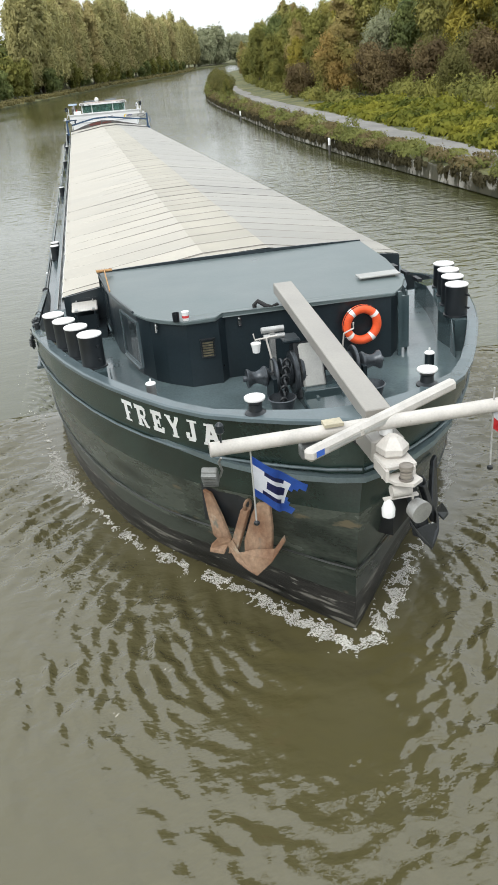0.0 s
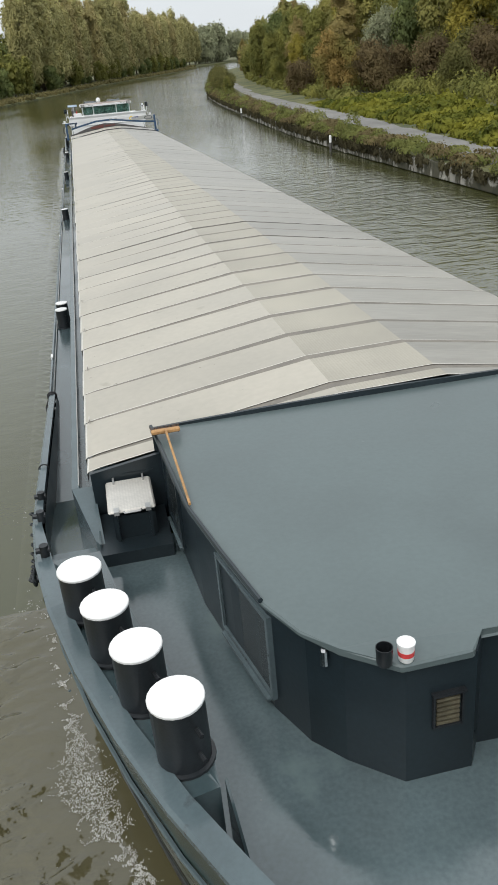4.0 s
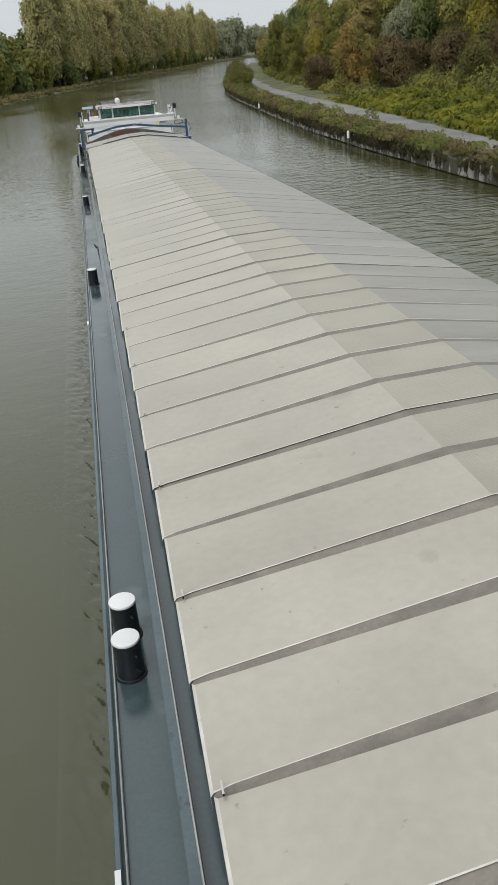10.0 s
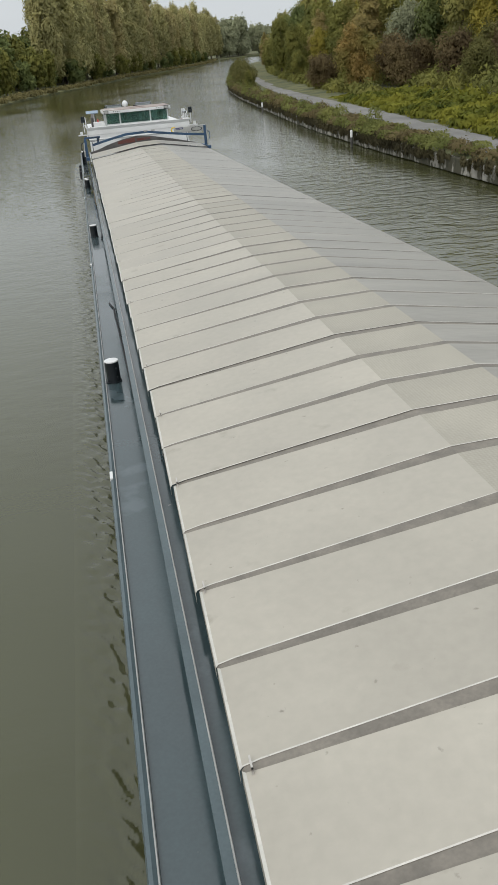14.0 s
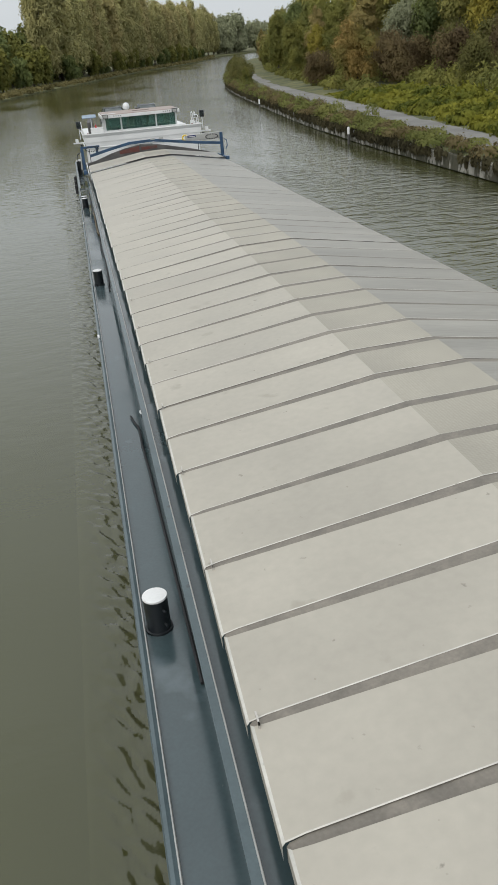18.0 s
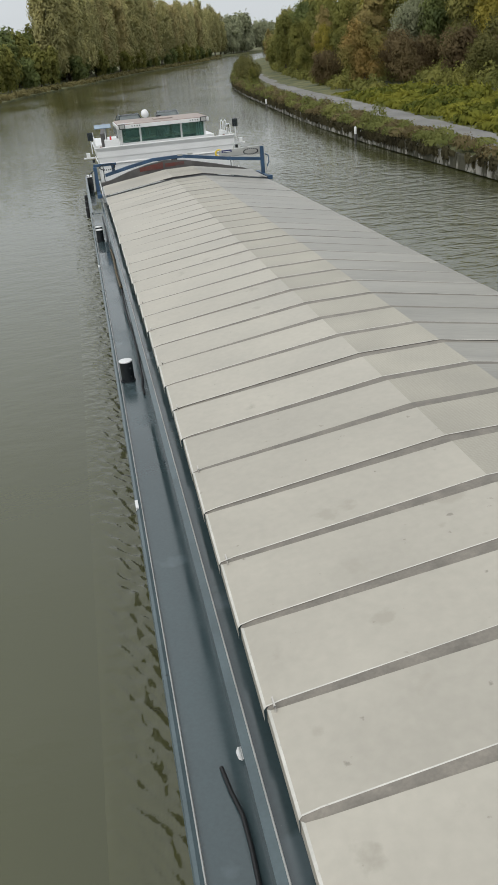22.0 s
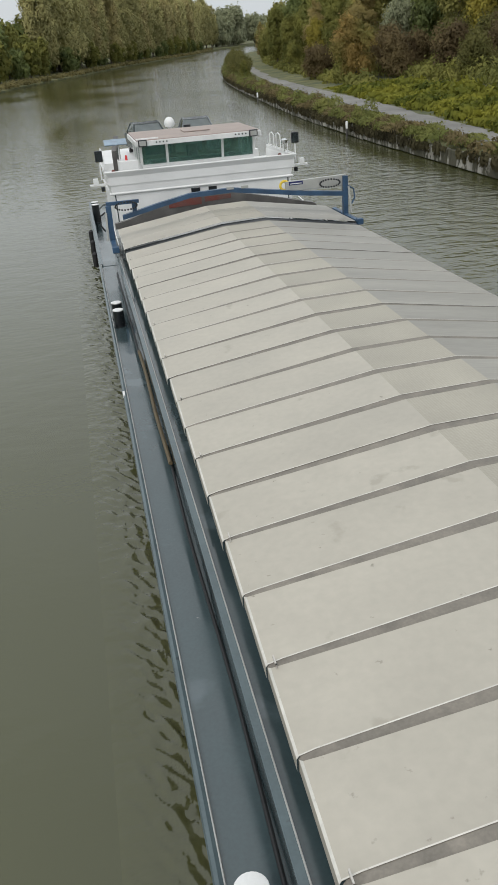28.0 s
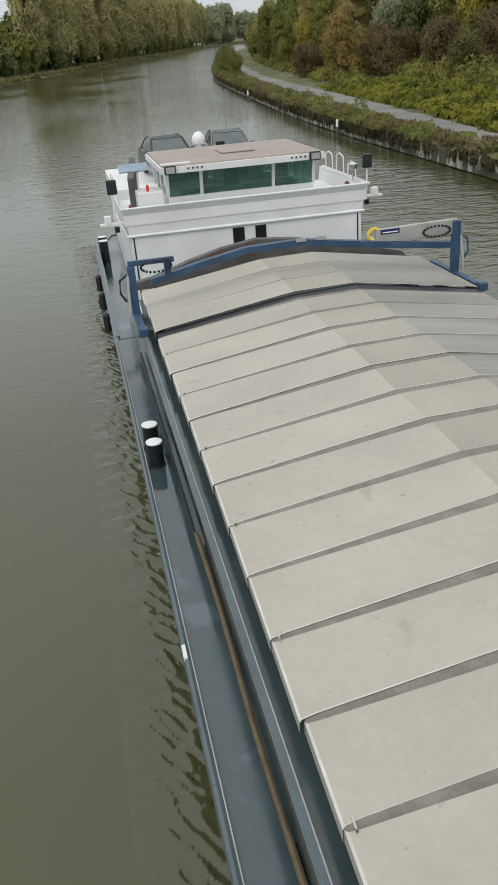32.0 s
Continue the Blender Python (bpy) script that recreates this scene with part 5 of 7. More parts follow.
# ---- anchors on the bow plating ----
for s in (-1, 1):
    fr = wall_frame((s * 1.86, 10.18), (s * 0.74, 9.00), 0) if s < 0 else wall_frame((s * 0.74, 9.00), (s * 1.86, 10.18), 0)
    # solid black block imitates the shade of an anchor recess
    bm = bmesh.new()
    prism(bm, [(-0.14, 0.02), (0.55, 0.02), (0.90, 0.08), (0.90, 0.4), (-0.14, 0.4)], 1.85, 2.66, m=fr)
    shade_block = part("anchor_recess_shade", bm, M["black"], barge, "black block standing in for shade behind the anchor", smooth=False)
    iron = M["rust"] if s < 0 else M["dark_iron"]

    def slab(corners, push):
        """A plate through four or more corners, pushed along the wall's depth and height."""
        bm = bmesh.new()
        q = [(c if s < 0 else (1.4 - c[0], c[1], c[2])) for c in corners]
        v = [bm.verts.new(fr @ Vector(c)) for c in q]
        w = [bm.verts.new(fr @ (Vector(c) + Vector((0, push[0], push[1])))) for c in q]
        n = len(v)
        bm.faces.new(v), bm.faces.new(w[::-1])
        for k in range(n):
            bm.faces.new((v[k], w[k], w[(k + 1) % n], v[(k + 1) % n]))
        bmesh.ops.recalc_face_normals(bm, faces=bm.faces)
        bmesh.ops.bevel(bm, geom=bm.edges[:], offset=0.012, segments=1, affect="EDGES")
        return bm

    anchor = part("anchor", slab([(0.73, -0.18, 2.36), (0.87, -0.18, 2.37), (0.68, -0.32, 1.66), (0.52, -0.32, 1.61)], (0.10, 0.02)), iron, barge, "rusty stowed anchor", smooth=False)
    part("fluke", slab([(-0.06, -0.06, 2.44), (0.08, -0.06, 2.40), (0.30, -0.12, 2.08), (0.50, -0.20, 1.76), (0.36, -0.22, 1.66), (0.14, -0.16, 1.74), (0.02, -0.10, 2.06)], (0.07, 0.0)), iron, anchor, smooth=False)
    part("fluke", slab([(0.87, -0.10, 2.30), (0.96, -0.08, 2.48), (1.18, -0.08, 2.52), (1.25, -0.16, 2.16), (1.26, -0.24, 1.74), (1.06, -0.30, 1.58), (0.80, -0.28, 1.62), (0.76, -0.20, 1.86)], (0.07, 0.0)), iron, anchor, smooth=False)
    part("crown_plate", slab([(0.52, -0.30, 1.72), (0.62, -0.30, 1.86), (0.78, -0.36, 1.70), (1.02, -0.30, 1.80), (1.34, -0.26, 1.88), (1.50, -0.20, 2.14), (1.54, -0.24, 2.08), (1.36, -0.36, 1.74), (1.12, -0.42, 1.46), (0.96, -0.42, 1.50), (0.74, -0.40, 1.58)], (0.0, 0.05)), iron, anchor, smooth=False)
    part("crown_toe", slab([(0.20, -0.36, 1.56), (0.22, -0.32, 1.66), (0.36, -0.30, 1.82), (0.60, -0.30, 1.86), (0.52, -0.30, 1.72), (0.50, -0.38, 1.62)], (0.0, 0.05)), iron, anchor, smooth=False)
    bm = bmesh.new()
    torus(bm, fr @ Vector((0.81 if s < 0 else 0.59, -0.10, 2.42)), fr.to_3x3() @ Vector((1, 0, 0)), 0.08, 0.022)
    part("shackle", bm, iron, anchor)

# ---- radar boom over the stem ----
BEAM_A, BEAM_B = Vector((0.03, 12.80, 4.60)), Vector((0.0, 8.05, 4.10))
d = (BEAM_B - BEAM_A).normalized()
fr = Matrix.Translation(BEAM_A) @ Matrix(((1, 0, 0, 0), (0, d.y, -d.z, 0), (0, d.z, d.y, 0), (0, 0, 0, 1)))
bm = bmesh.new()
L = (BEAM_B - BEAM_A).length
box(bm, -0.09, 0.24, 0, L, -0.20, -0.02, fr, 0.012)
boom = part("radar_boom", bm, M["boom"], barge, "light grey steel box boom", smooth=False)
bm = bmesh.new()
box(bm, -0.20, 0.20, 7.42, 8.02, 3.90, 4.18, bevel=0.02)
part("boom_head", bm, M["boom"], boom, smooth=False)
bm = bmesh.new()
tube(bm, [(-0.02, 8.6, 4.02), (-0.14, 8.3, 3.96), (-0.18, 8.05, 3.90), (-0.08, 7.9, 3.86)], 0.035, 8)
part("cable", bm, M["rubber"], boom)
bm = bmesh.new()
tube(bm, [(-0.04, 12.62, 4.46), (-0.16, 12.56, 4.44), (-0.26, 12.58, 4.48), (-0.38, 12.64, 4.56), (-0.44, 12.66, 4.50), (-0.44, 12.62, 4.34)], 0.04, 8)
part("hydraulic_hose", bm, M["rubber"], boom, "black bundle of hoses")
bm = bmesh.new()
cyl(bm, (-2.05, 7.52, 4.36), (2.35, 7.52, 4.34), 0.085, 0.085, 16)
cross = part("cross_pole", bm, M["cream"], boom, "weathered white cross pole")
bm = bmesh.new()
box(bm, -0.74, -0.52, 7.44, 7.60, 4.43, 4.47)
part("pole_clamp", bm, M["tan"], boom, smooth=False)
bm = bmesh.new()
cyl(bm, (-1.92, 7.50, 4.44), (-1.92, 7.50, 4.56), 0.012, seg=6)
lathe(bm, (-1.92, 7.50, 4.55), [(0.035, 0), (0.05, 0.02), (0.05, 0.10), (0.02, 0.13)], 12)
part("pole_lamp", bm, M["slate"], boom, "small dark signal lamp")
bm = bmesh.new()
box(bm, -0.98, -0.70, 7.62, 7.80, 3.98, 4.14, bevel=0.02)
box(bm, -0.95, -0.73, 7.70, 7.86, 4.16, 4.24)
part("floodlight", bm, M["dull_zinc"], boom, "small grey floodlight", smooth=False)
# white radar housing, plate and lamps below it
bm = bmesh.new()
lathe(bm, (0.02, 7.35, 4.02), [(0.14, 0), (0.19, 0.05), (0.19, 0.12), (0.12, 0.20), (0.07, 0.24)], 6)
part("radar_housing", bm, M["cream"], boom, "white six-sided radar housing", smooth=False)
bm = bmesh.new()
box(bm, -0.18, 0.20, 7.05, 7.5, 3.97, 4.03, bevel=0.015)
prism(bm, [(-0.20, 7.12), (0.14, 7.12), (0.20, 6.90), (0.06, 6.80), (-0.12, 6.90)], 3.86, 3.90)
box(bm, -0.19, -0.15, 7.0, 7.4, 3.86, 4.0)
box(bm, 0.12, 0.16, 7.0, 7.4, 3.86, 4.0)
part("lamp_bracket", bm, M["cream"], boom, smooth=False)
bm = bmesh.new()
lathe(bm, (0.02, 6.93, 3.90), [(0.075, 0), (0.085, 0.02), (0.07, 0.03), (0.07, 0.12), (0.08, 0.13), (0.08, 0.18), (0.04, 0.20)], 14)
part("masthead_lamp", bm, M["lantern"], boom, "brown-banded signal lantern")
bm = bmesh.new()
cyl(bm, (-0.13, 7.0, 3.74), (0.10, 7.0, 3.74), 0.075, 0.075, 14)
cyl(bm, (-0.01, 7.0, 3.74), (-0.01, 7.0, 3.88), 0.03, 0.03, 10)
box(bm, -0.22, 0.19, 6.97, 7.03, 3.645, 3.665)
cyl(bm, (0.13, 7.0, 3.55), (0.13, 7.0, 3.66), 0.015, 0.015, 8)
part("lamp_yoke", bm, M["cream"], boom)
bm = bmesh.new()
lathe(bm, (-0.17, 6.98, 3.42), [(0.03, 0), (0.075, 0.03), (0.08, 0.12), (0.05, 0.20), (0.02, 0.24)], 14)
part("white_lamp", bm, M["white"], boom, "white globe lamp")
bm = bmesh.new()
lathe(bm, (0.13, 7.05, 3.50), [(0.05, 0), (0.12, 0.06), (0.135, 0.16), (0.135, 0.20), (0.12, 0.20)], 18, axis=(0.25, -0.85, -0.1))
p = part("searchlight", bm, M["steel"], boom, "round steel searchlight")
bm = bmesh.new()
lathe(bm, (0.182, 6.875, 3.48), [(0.115, 0), (0.115, 0.008), (0.02, 0.015)], 18, axis=(0.25, -0.85, -0.1))
part("lens", bm, M["chrome"], p)

# rotating radar scanner on the boom's head
PIVOT = (0.02, 7.55, 0)
bm = bmesh.new()
box(bm, -1.30, 1.30, -0.07, 0.07, 4.33, 4.48, bevel=0.04)
scanner = part("radar_scanner", bm, M["cream"], barge, "white rotating radar scanner bar")
scanner.matrix_basis = pose(*PIVOT)
bm = bmesh.new()
cyl(bm, (0, 0, 4.20), (0, 0, 4.36), 0.08, 0.07, 14)
part("scanner_hub", bm, M["white"], scanner)
for x0, x1, col in ((1.10, 1.22, "flag_blue"), (0.52, 1.02, "galv"), (0.0, 0.46, "galv")):
    for sgn in (-1, 1):
        bm = bmesh.new()
        box(bm, x0, x1, *sorted((sgn * 0.0705, sgn * 0.0735)), 4.375, 4.445 if col == "flag_blue" else 4.415)
        part("maker_mark", bm, M[col], scanner, smooth=False)


# ---- house flags: stiff ripples of cloth on their staffs ----
def flag(name, label, where, colours, shape, size):
    f = thing(name, label, "flag")
    bm = bmesh.new()
    cyl(bm, (0, 0, -0.90), (0, 0, 0.12), 0.011, 0.011, 8)
    part("staff", bm, M["galv"], f)
    bm = bmesh.new()
    lathe(bm, (0, 0, -0.96), [(0.01, 0), (0.035, 0.02), (0.035, 0.05), (0.01, 0.07)], 10)
    part("staff_knob", bm, M["black"], f)
    n, rows = 18, 10
    for mat, test in colours:
        bm = bmesh.new()
        grid = {}

        def vert(i, j):
            if (i, j) not in grid:
                a, b = i / n, j / rows
                h = shape(a)
                x = 0.01 + (a - 0.30 * a * (1 - b)) * size[0] * 0.78
                z = -0.05 - size[1] * 0.5 + (b - 0.5) * size[1] * h - (0.62 * a - 0.12 * a * a) * size[0]
                grid[i, j] = bm.verts.new((x * 0.9, 0.07 * math.sin(a * 9 + b * 2.5) * min(1, a * 2) + 0.02, z))
            return grid[i, j]

        for i in range(n):
            for j in range(rows):
                if test((i + 0.5) / n, (j + 0.5) / rows):
                    bm.faces.new((vert(i, j), vert(i + 1, j), vert(i + 1, j + 1), vert(i, j + 1)))
        if bm.faces:
            bmesh.ops.solidify(bm, geom=bm.faces[:], thickness=0.004)
            part("cloth", bm, M[mat], f)
        else:
            bm.free()
    return aboard(f, where)


def swallow(a):
    return 1.0 - 0.25 * a


def blue_edge(a, b):
    return (b < 0.16 or b > 0.84 or a > 0.80) and not (a > 0.72 and abs(b - 0.5) < (a - 0.72) * 1.3)


def navy_line(a, b):
    return not blue_edge(a, b) and a < 0.8 and (abs(abs(b - 0.5) - 0.22) < 0.05 and 0.2 < a < 0.66 or abs(b - 0.5) < 0.08 and 0.3 < a < 0.7)


def white_field(a, b):
    return not blue_edge(a, b) and not navy_line(a, b) and a <= 0.8


flag("house_flag", "blue and white swallow-tailed pennant on the boom", pose(-1.60, 7.5, 4.26, 0, 0, 12), (("flag_blue", blue_edge), ("navy", navy_line), ("flag_white", white_field)), swallow, (0.95, 0.52))
flag("courtesy_flag", "small red and white flag hanging limp", pose(1.33, 7.5, 4.46, 0, 0, -25), (("flag_white", lambda a, b: b > 0.35), ("flag_red", lambda a, b: b <= 0.35)), swallow, (0.5, 0.36))

# finned floodlight slung under the end of the radar boom
at = pose(-2.08, 7.46, 4.08, 25, 0, -20)
bm = bmesh.new()
box(bm, -0.09, 0.09, -0.04, 0.04, -0.10, 0.10, at, 0.01)
lamp = part("boom_floodlight", bm, M["dull_zinc"], barge, "finned grey floodlight under the boom end", smooth=False)
for k in range(7):
    bm = bmesh.new()
    box(bm, -0.085, 0.085, -0.09, -0.038, -0.095 + 0.028 * k, -0.085 + 0.028 * k, at)
    part("cooling_fin", bm, M["dull_zinc"], lamp, smooth=False)
bm = bmesh.new()
tube(bm, [at @ Vector(q) for q in ((0.10, 0.0, -0.04), (0.14, 0.02, 0.06), (0.12, 0.03, 0.2), (0.16, 0.03, 0.27))], 0.014, 6)
part("bracket", bm, M["dull_zinc"], lamp, smooth=False)

# ---- anchor windlass ----
Y, Z = 11.22, 3.72
bm = bmesh.new()
cyl(bm, (-0.66, Y, Z), (1.10, Y, Z), 0.05, 0.05, 12)
windlass = part("windlass", bm, M["dark_iron"], barge, "black anchor windlass with chain")
for s, x in ((-1, -0.60), (1, 0.96)):
    bm = bmesh.new()
    lathe(bm, (x, Y, Z), [(0.06, -0.04), (0.15, 0.0), (0.165, 0.02), (0.165, 0.05), (0.125, 0.10), (0.095, 0.18), (0.105, 0.24), (0.15, 0.30), (0.155, 0.33), (0.13, 0.335), (0.05, 0.335), (0.045, 0.39), (0.0, 0.39)], 24, axis=(s, 0, 0))
    part("warping_drum", bm, M["dark_steel"], windlass, "spool-shaped warping drum")
for x, r, w in ((-0.50, 0.29, 0.05), (-0.38, 0.25, 0.04), (-0.34, 0.20, 0.14), (-0.20, 0.35, 0.07), (-0.08, 0.30, 0.05), (0.56, 0.31, 0.06), (0.66, 0.2, 0.14), (0.82, 0.30, 0.05)):
    bm = bmesh.new()
    lathe(bm, (x, Y, Z), [(0.05, 0.012), (r * 0.78, 0.012), (r * 0.82, 0.0), (r * 0.97, 0.0), (r, 0.012), (r, w - 0.012), (r * 0.97, w), (r * 0.82, w), (r * 0.78, w - 0.012), (0.05, w - 0.012)], 30, axis=(1, 0, 0))
    part("drum_wheel", bm, M["dark_steel"], windlass)
for x in (-0.56, -0.06, 0.55, 0.92):
    bm = bmesh.new()
    prism(bm, [(x, Y - 0.28), (x + 0.06, Y - 0.28), (x + 0.06, Y + 0.28), (x, Y + 0.28)], FORE_Z - 0.01, lambda a, b: Z + 0.02)
    part("windlass_cheek", bm, M["slate"], windlass, smooth=False)
fr = Matrix.Translation((0.09, 11.19, 3.9)) @ pose(0, 0, 0, -24)
bm = bmesh.new()
box(bm, -0.17, 0.19, -0.16, 0.10, -0.45, 0.26, fr, 0.03)
part("gear_cover", bm, M["galv"], windlass, "bright steel gear cover plate", smooth=False)
bm = bmesh.new()
box(bm, -0.24, 0.22, -0.10, 0.20, -0.60, 0.30, fr, 0.02)
part("gear_case", bm, M["dark_iron"], windlass, smooth=False)
bm = bmesh.new()
box(bm, -0.30, -0.02, Y - 0.02, Y + 0.34, 4.20, 4.27, bevel=0.02)
part("top_plate", bm, M["slate"], windlass, smooth=False)
bm = bmesh.new()
cyl(bm, (-0.62, Y + 0.1, 4.44), (-0.26, Y + 0.1, 4.44), 0.05, 0.05, 14)
cyl(bm, (-0.60, Y + 0.05, 4.34), (-0.26, Y + 0.05, 4.34), 0.045, 0.045, 14)
box(bm, -0.50, -0.42, Y + 0.02, Y + 0.14, 3.7, 4.40)
part("hydraulic_motor", bm, M["steel"], windlass, "bright hydraulic motor")
bm = bmesh.new()
tube(bm, [(-0.80, Y - 0.16, 4.49), (-0.78, Y - 0.16, 4.39), (-0.42, Y - 0.12, 4.40)], 0.013, 6)
tube(bm, [(-0.60, Y - 0.14, 4.39), (-0.54, Y - 0.16, 4.06)], 0.016, 6)
part("brake_lever", bm, M["cream"], windlass, "white brake lever")
bm = bmesh.new()
tube(bm, [(0.62, Y - 0.1, 3.9), (0.66, Y - 0.12, 4.28), (0.82, Y - 0.12, 4.34), (0.82, Y - 0.12, 4.44)], 0.014, 6)
part("brake_lever", bm, M["cream"], windlass, "white brake lever")
for k in range(9):
    bm = bmesh.new()
    a = k / 8
    p = (-0.33 - 0.18 * a, Y - 0.27 - 0.43 * a, 3.97 - 0.46 * a + 0.05 * math.sin(a * 3.14))
    torus(bm, p, (1, 0.1, 0) if k % 2 else (0, 1, 0.25), 0.055, 0.018, 14, 6)
    for v in bm.verts:
        v.co.z += (v.co.z - p[2]) * 0.5
    part("chain_link", bm, M["dark_iron"], windlass)
bm = bmesh.new()
box(bm, -0.12, 0.56, 10.70, 11.25, FORE_Z - 0.01, 3.56, bevel=0.01)
part("windlass_plinth", bm, M["deck"], windlass, smooth=False)
for x in (-0.53, 0.90):
    bm = bmesh.new()
    lathe(bm, (x, Y - 0.70, FORE_Z - 0.02), [(0.15, 0), (0.14, 0.02), (0.16, 0.16), (0.20, 0.34), (0.225, 0.36), (0.205, 0.37), (0.13, 0.08)], 24)
    part("spurling_pipe", bm, M["dark_steel"], windlass, "dark steel funnel for the chain")
bm = bmesh.new()
lathe(bm, (-0.77, Y - 0.16, 4.19), [(0.055, 0), (0.075, 0.13), (0.08, 0.13), (0.08, 0.15)], 14)
pail = thing("pail", "small white plastic pail hung on the windlass", "bucket")
part("tub", bm, M["white"], pail)
bm = bmesh.new()
torus(bm, (-0.77, Y - 0.16, 4.34), (0, 1, 0), 0.075, 0.006, 14, 6, 0.0, 3.14159)
part("bail", bm, M["galv"], pail)
aboard(pail)

# deck box with lid in front of the windlass
bm = bmesh.new()
box(bm, -0.17, 0.46, 9.64, 10.34, FORE_Z - 0.02, 3.52)
chest = part("deck_box", bm, M["slate"], barge, smooth=False)
bm = bmesh.new()
box(bm, -0.22, 0.50, 9.56, 10.40, 3.52, 3.555, bevel=0.01)
part("box_lid", bm, M["deck"], chest, "grey-blue hinged lid", smooth=False)
for x in (0.0, 0.4):
    for y in (9.57, 10.39):
        bm = bmesh.new()
        box(bm, x - 0.02, x + 0.02, y - 0.05, y + 0.05, 3.54, 3.585)
        part("hinge", bm, M["deck"], chest, smooth=False)

# stiffener lines welded on the foredeck
for y in (10.2, 11.3):
    bm = bmesh.new()
    box(bm, -2.2, -0.9, y, y + 0.012, FORE_Z, FORE_Z + 0.004)
    part("weld_line", bm, M["rail_paint"], barge, smooth=False)

# raised step with the escape hatch beside the house
bm = bmesh.new()
box(bm, -3.84, -3.0, 16.12, 17.08, FORE_Z - 0.02, 3.42)
part("hatch_step", bm, M["slate"], barge, smooth=False)
bm = bmesh.new()
box(bm, -3.835, -3.815, 16.3, 17.1, FORE_Z - 0.02, 3.47)
part("well_side", bm, M["deck"], barge, smooth=False)

# brass filler cap and welded anti-slip studs on the gangway
bm = bmesh.new()
lathe(bm, (-3.97, 15.88, FORE_Z), [(0.055, 0), (0.055, 0.012), (0.03, 0.016), (0.01, 0.017)], 16)
part("filler_cap", bm, M["bronze"], barge, "round brass filler cap in the deck")
bm = bmesh.new()
for i in range(9):
    for j in range(3):
        cyl(bm, (-4.22 + j * 0.13, 14.2 + i * 0.24, FORE_Z - 0.005), (-4.22 + j * 0.13, 14.2 + i * 0.24, FORE_Z + 0.007), 0.014, 0.009, 6)
for i in range(14):
    for j in range(5):
        if (i + j) % 2:
            cyl(bm, (-2.2 + i * 0.13, 10.4 + j * 0.26, FORE_Z - 0.005), (-2.2 + i * 0.13, 10.4 + j * 0.26, FORE_Z + 0.006), 0.012, 0.008, 6)
tagged(part("anti_slip_studs", bm, M["rail_paint"], barge, "rows of small welded studs"), kind="stuff")

# fittings on the bulwark beside the gangway
for y, x in ((18.0, -4.58), (17.1, -4.52), (15.9, -4.40)):
    bm = bmesh.new()
    cyl(bm, (x, y, sheer(y)), (x, y, sheer(y) + 0.16), 0.05, 0.05, 12)
    cyl(bm, (x - 0.09, y, sheer(y) + 0.10), (x + 0.06, y, sheer(y) + 0.10), 0.035, 0.035, 10)
    part("rail_cleat", bm, M["dark_iron"], barge, "black cleat on the rail")
bm = bmesh.new()
torus(bm, (-4.64, 23.3, 2.80), (0, 1, 0.1), 0.075, 0.026, 16, 8)
torus(bm, (-4.64, 23.2, 2.80), (0, 1, -0.1), 0.07, 0.022, 16, 8)
tube(bm, [(-4.7, 23.3, 2.75), (-4.78, 23.25, 2.6), (-4.8, 23.3, 2.3)], 0.025, 6)
part("rope_lashing", bm, M["rope"], barge, "dark rope lashing on the rail")
bm = bmesh.new()
torus(bm, (-4.62, 19.3, sheer(19.3)), (0, 1, 0), 0.075, 0.011, 16, 6)
part("rope_turn", bm, M["rope"], barge)
for k in range(22):
    y = 15.6 + 2.3 * k / 21
    bm = bmesh.new()
    i = rail_at(min(4.6, along([(y_, x_) for x_, y_ in RAIL[:17]], y)[0]))
    x = along([(y_, x_) for x_, y_ in RAIL[:17]], y)[0]
    torus(bm, (-x - 0.07, y, sheer(y) - 0.12 - 0.30 * math.sin(k / 21 * 3.14)), (0.3, 0.3, 1) if k % 2 else (1, 0, 0.2), 0.05, 0.016, 10, 6)
    part("fender_chain_link", bm, M["dark_iron"], barge)
# a loose black hose and a scrap of white plastic on the side deck
bm = bmesh.new()
tube(bm, [(-4.28, 53.85, DECK_Z + 0.03), (-4.24, 53.55, DECK_Z + 0.03), (-4.18, 53.25, DECK_Z + 0.03), (-4.17, 52.9, DECK_Z + 0.03), (-4.18, 52.5, DECK_Z + 0.03), (-4.15, 51.4, DECK_Z + 0.03), (-4.12, 49.0, DECK_Z + 0.03), (-4.08, 46.0, DECK_Z + 0.03)], 0.022, 8)
part("loose_hose", bm, M["rubber"], barge, "loose black hose on the side deck")
scrap = thing("plastic_scrap", "crumpled scrap of white plastic on the side deck", "litter")
bm = bmesh.new()
bmesh.ops.create_icosphere(bm, subdivisions=2, radius=0.042)
for v in bm.verts:
    v.co = Vector((v.co.x * 0.7, v.co.y * 1.9, v.co.z * 0.7)) * (1 + 0.5 * noise.noise(v.co * 30))
    v.co += Vector((-4.07, 53.95, DECK_Z + 0.045))
part("sheet", bm, M["white"], scrap, smooth=False)
aboard(scrap)
# draught marks
for y in (25.9, 42.3, 59.26, 77.6):
    bm = bmesh.new()
    box(bm, -4.725, -4.675, y, y + 0.26, 2.70, 2.77)
    part("white_mark", bm, M["white"], barge, smooth=False)

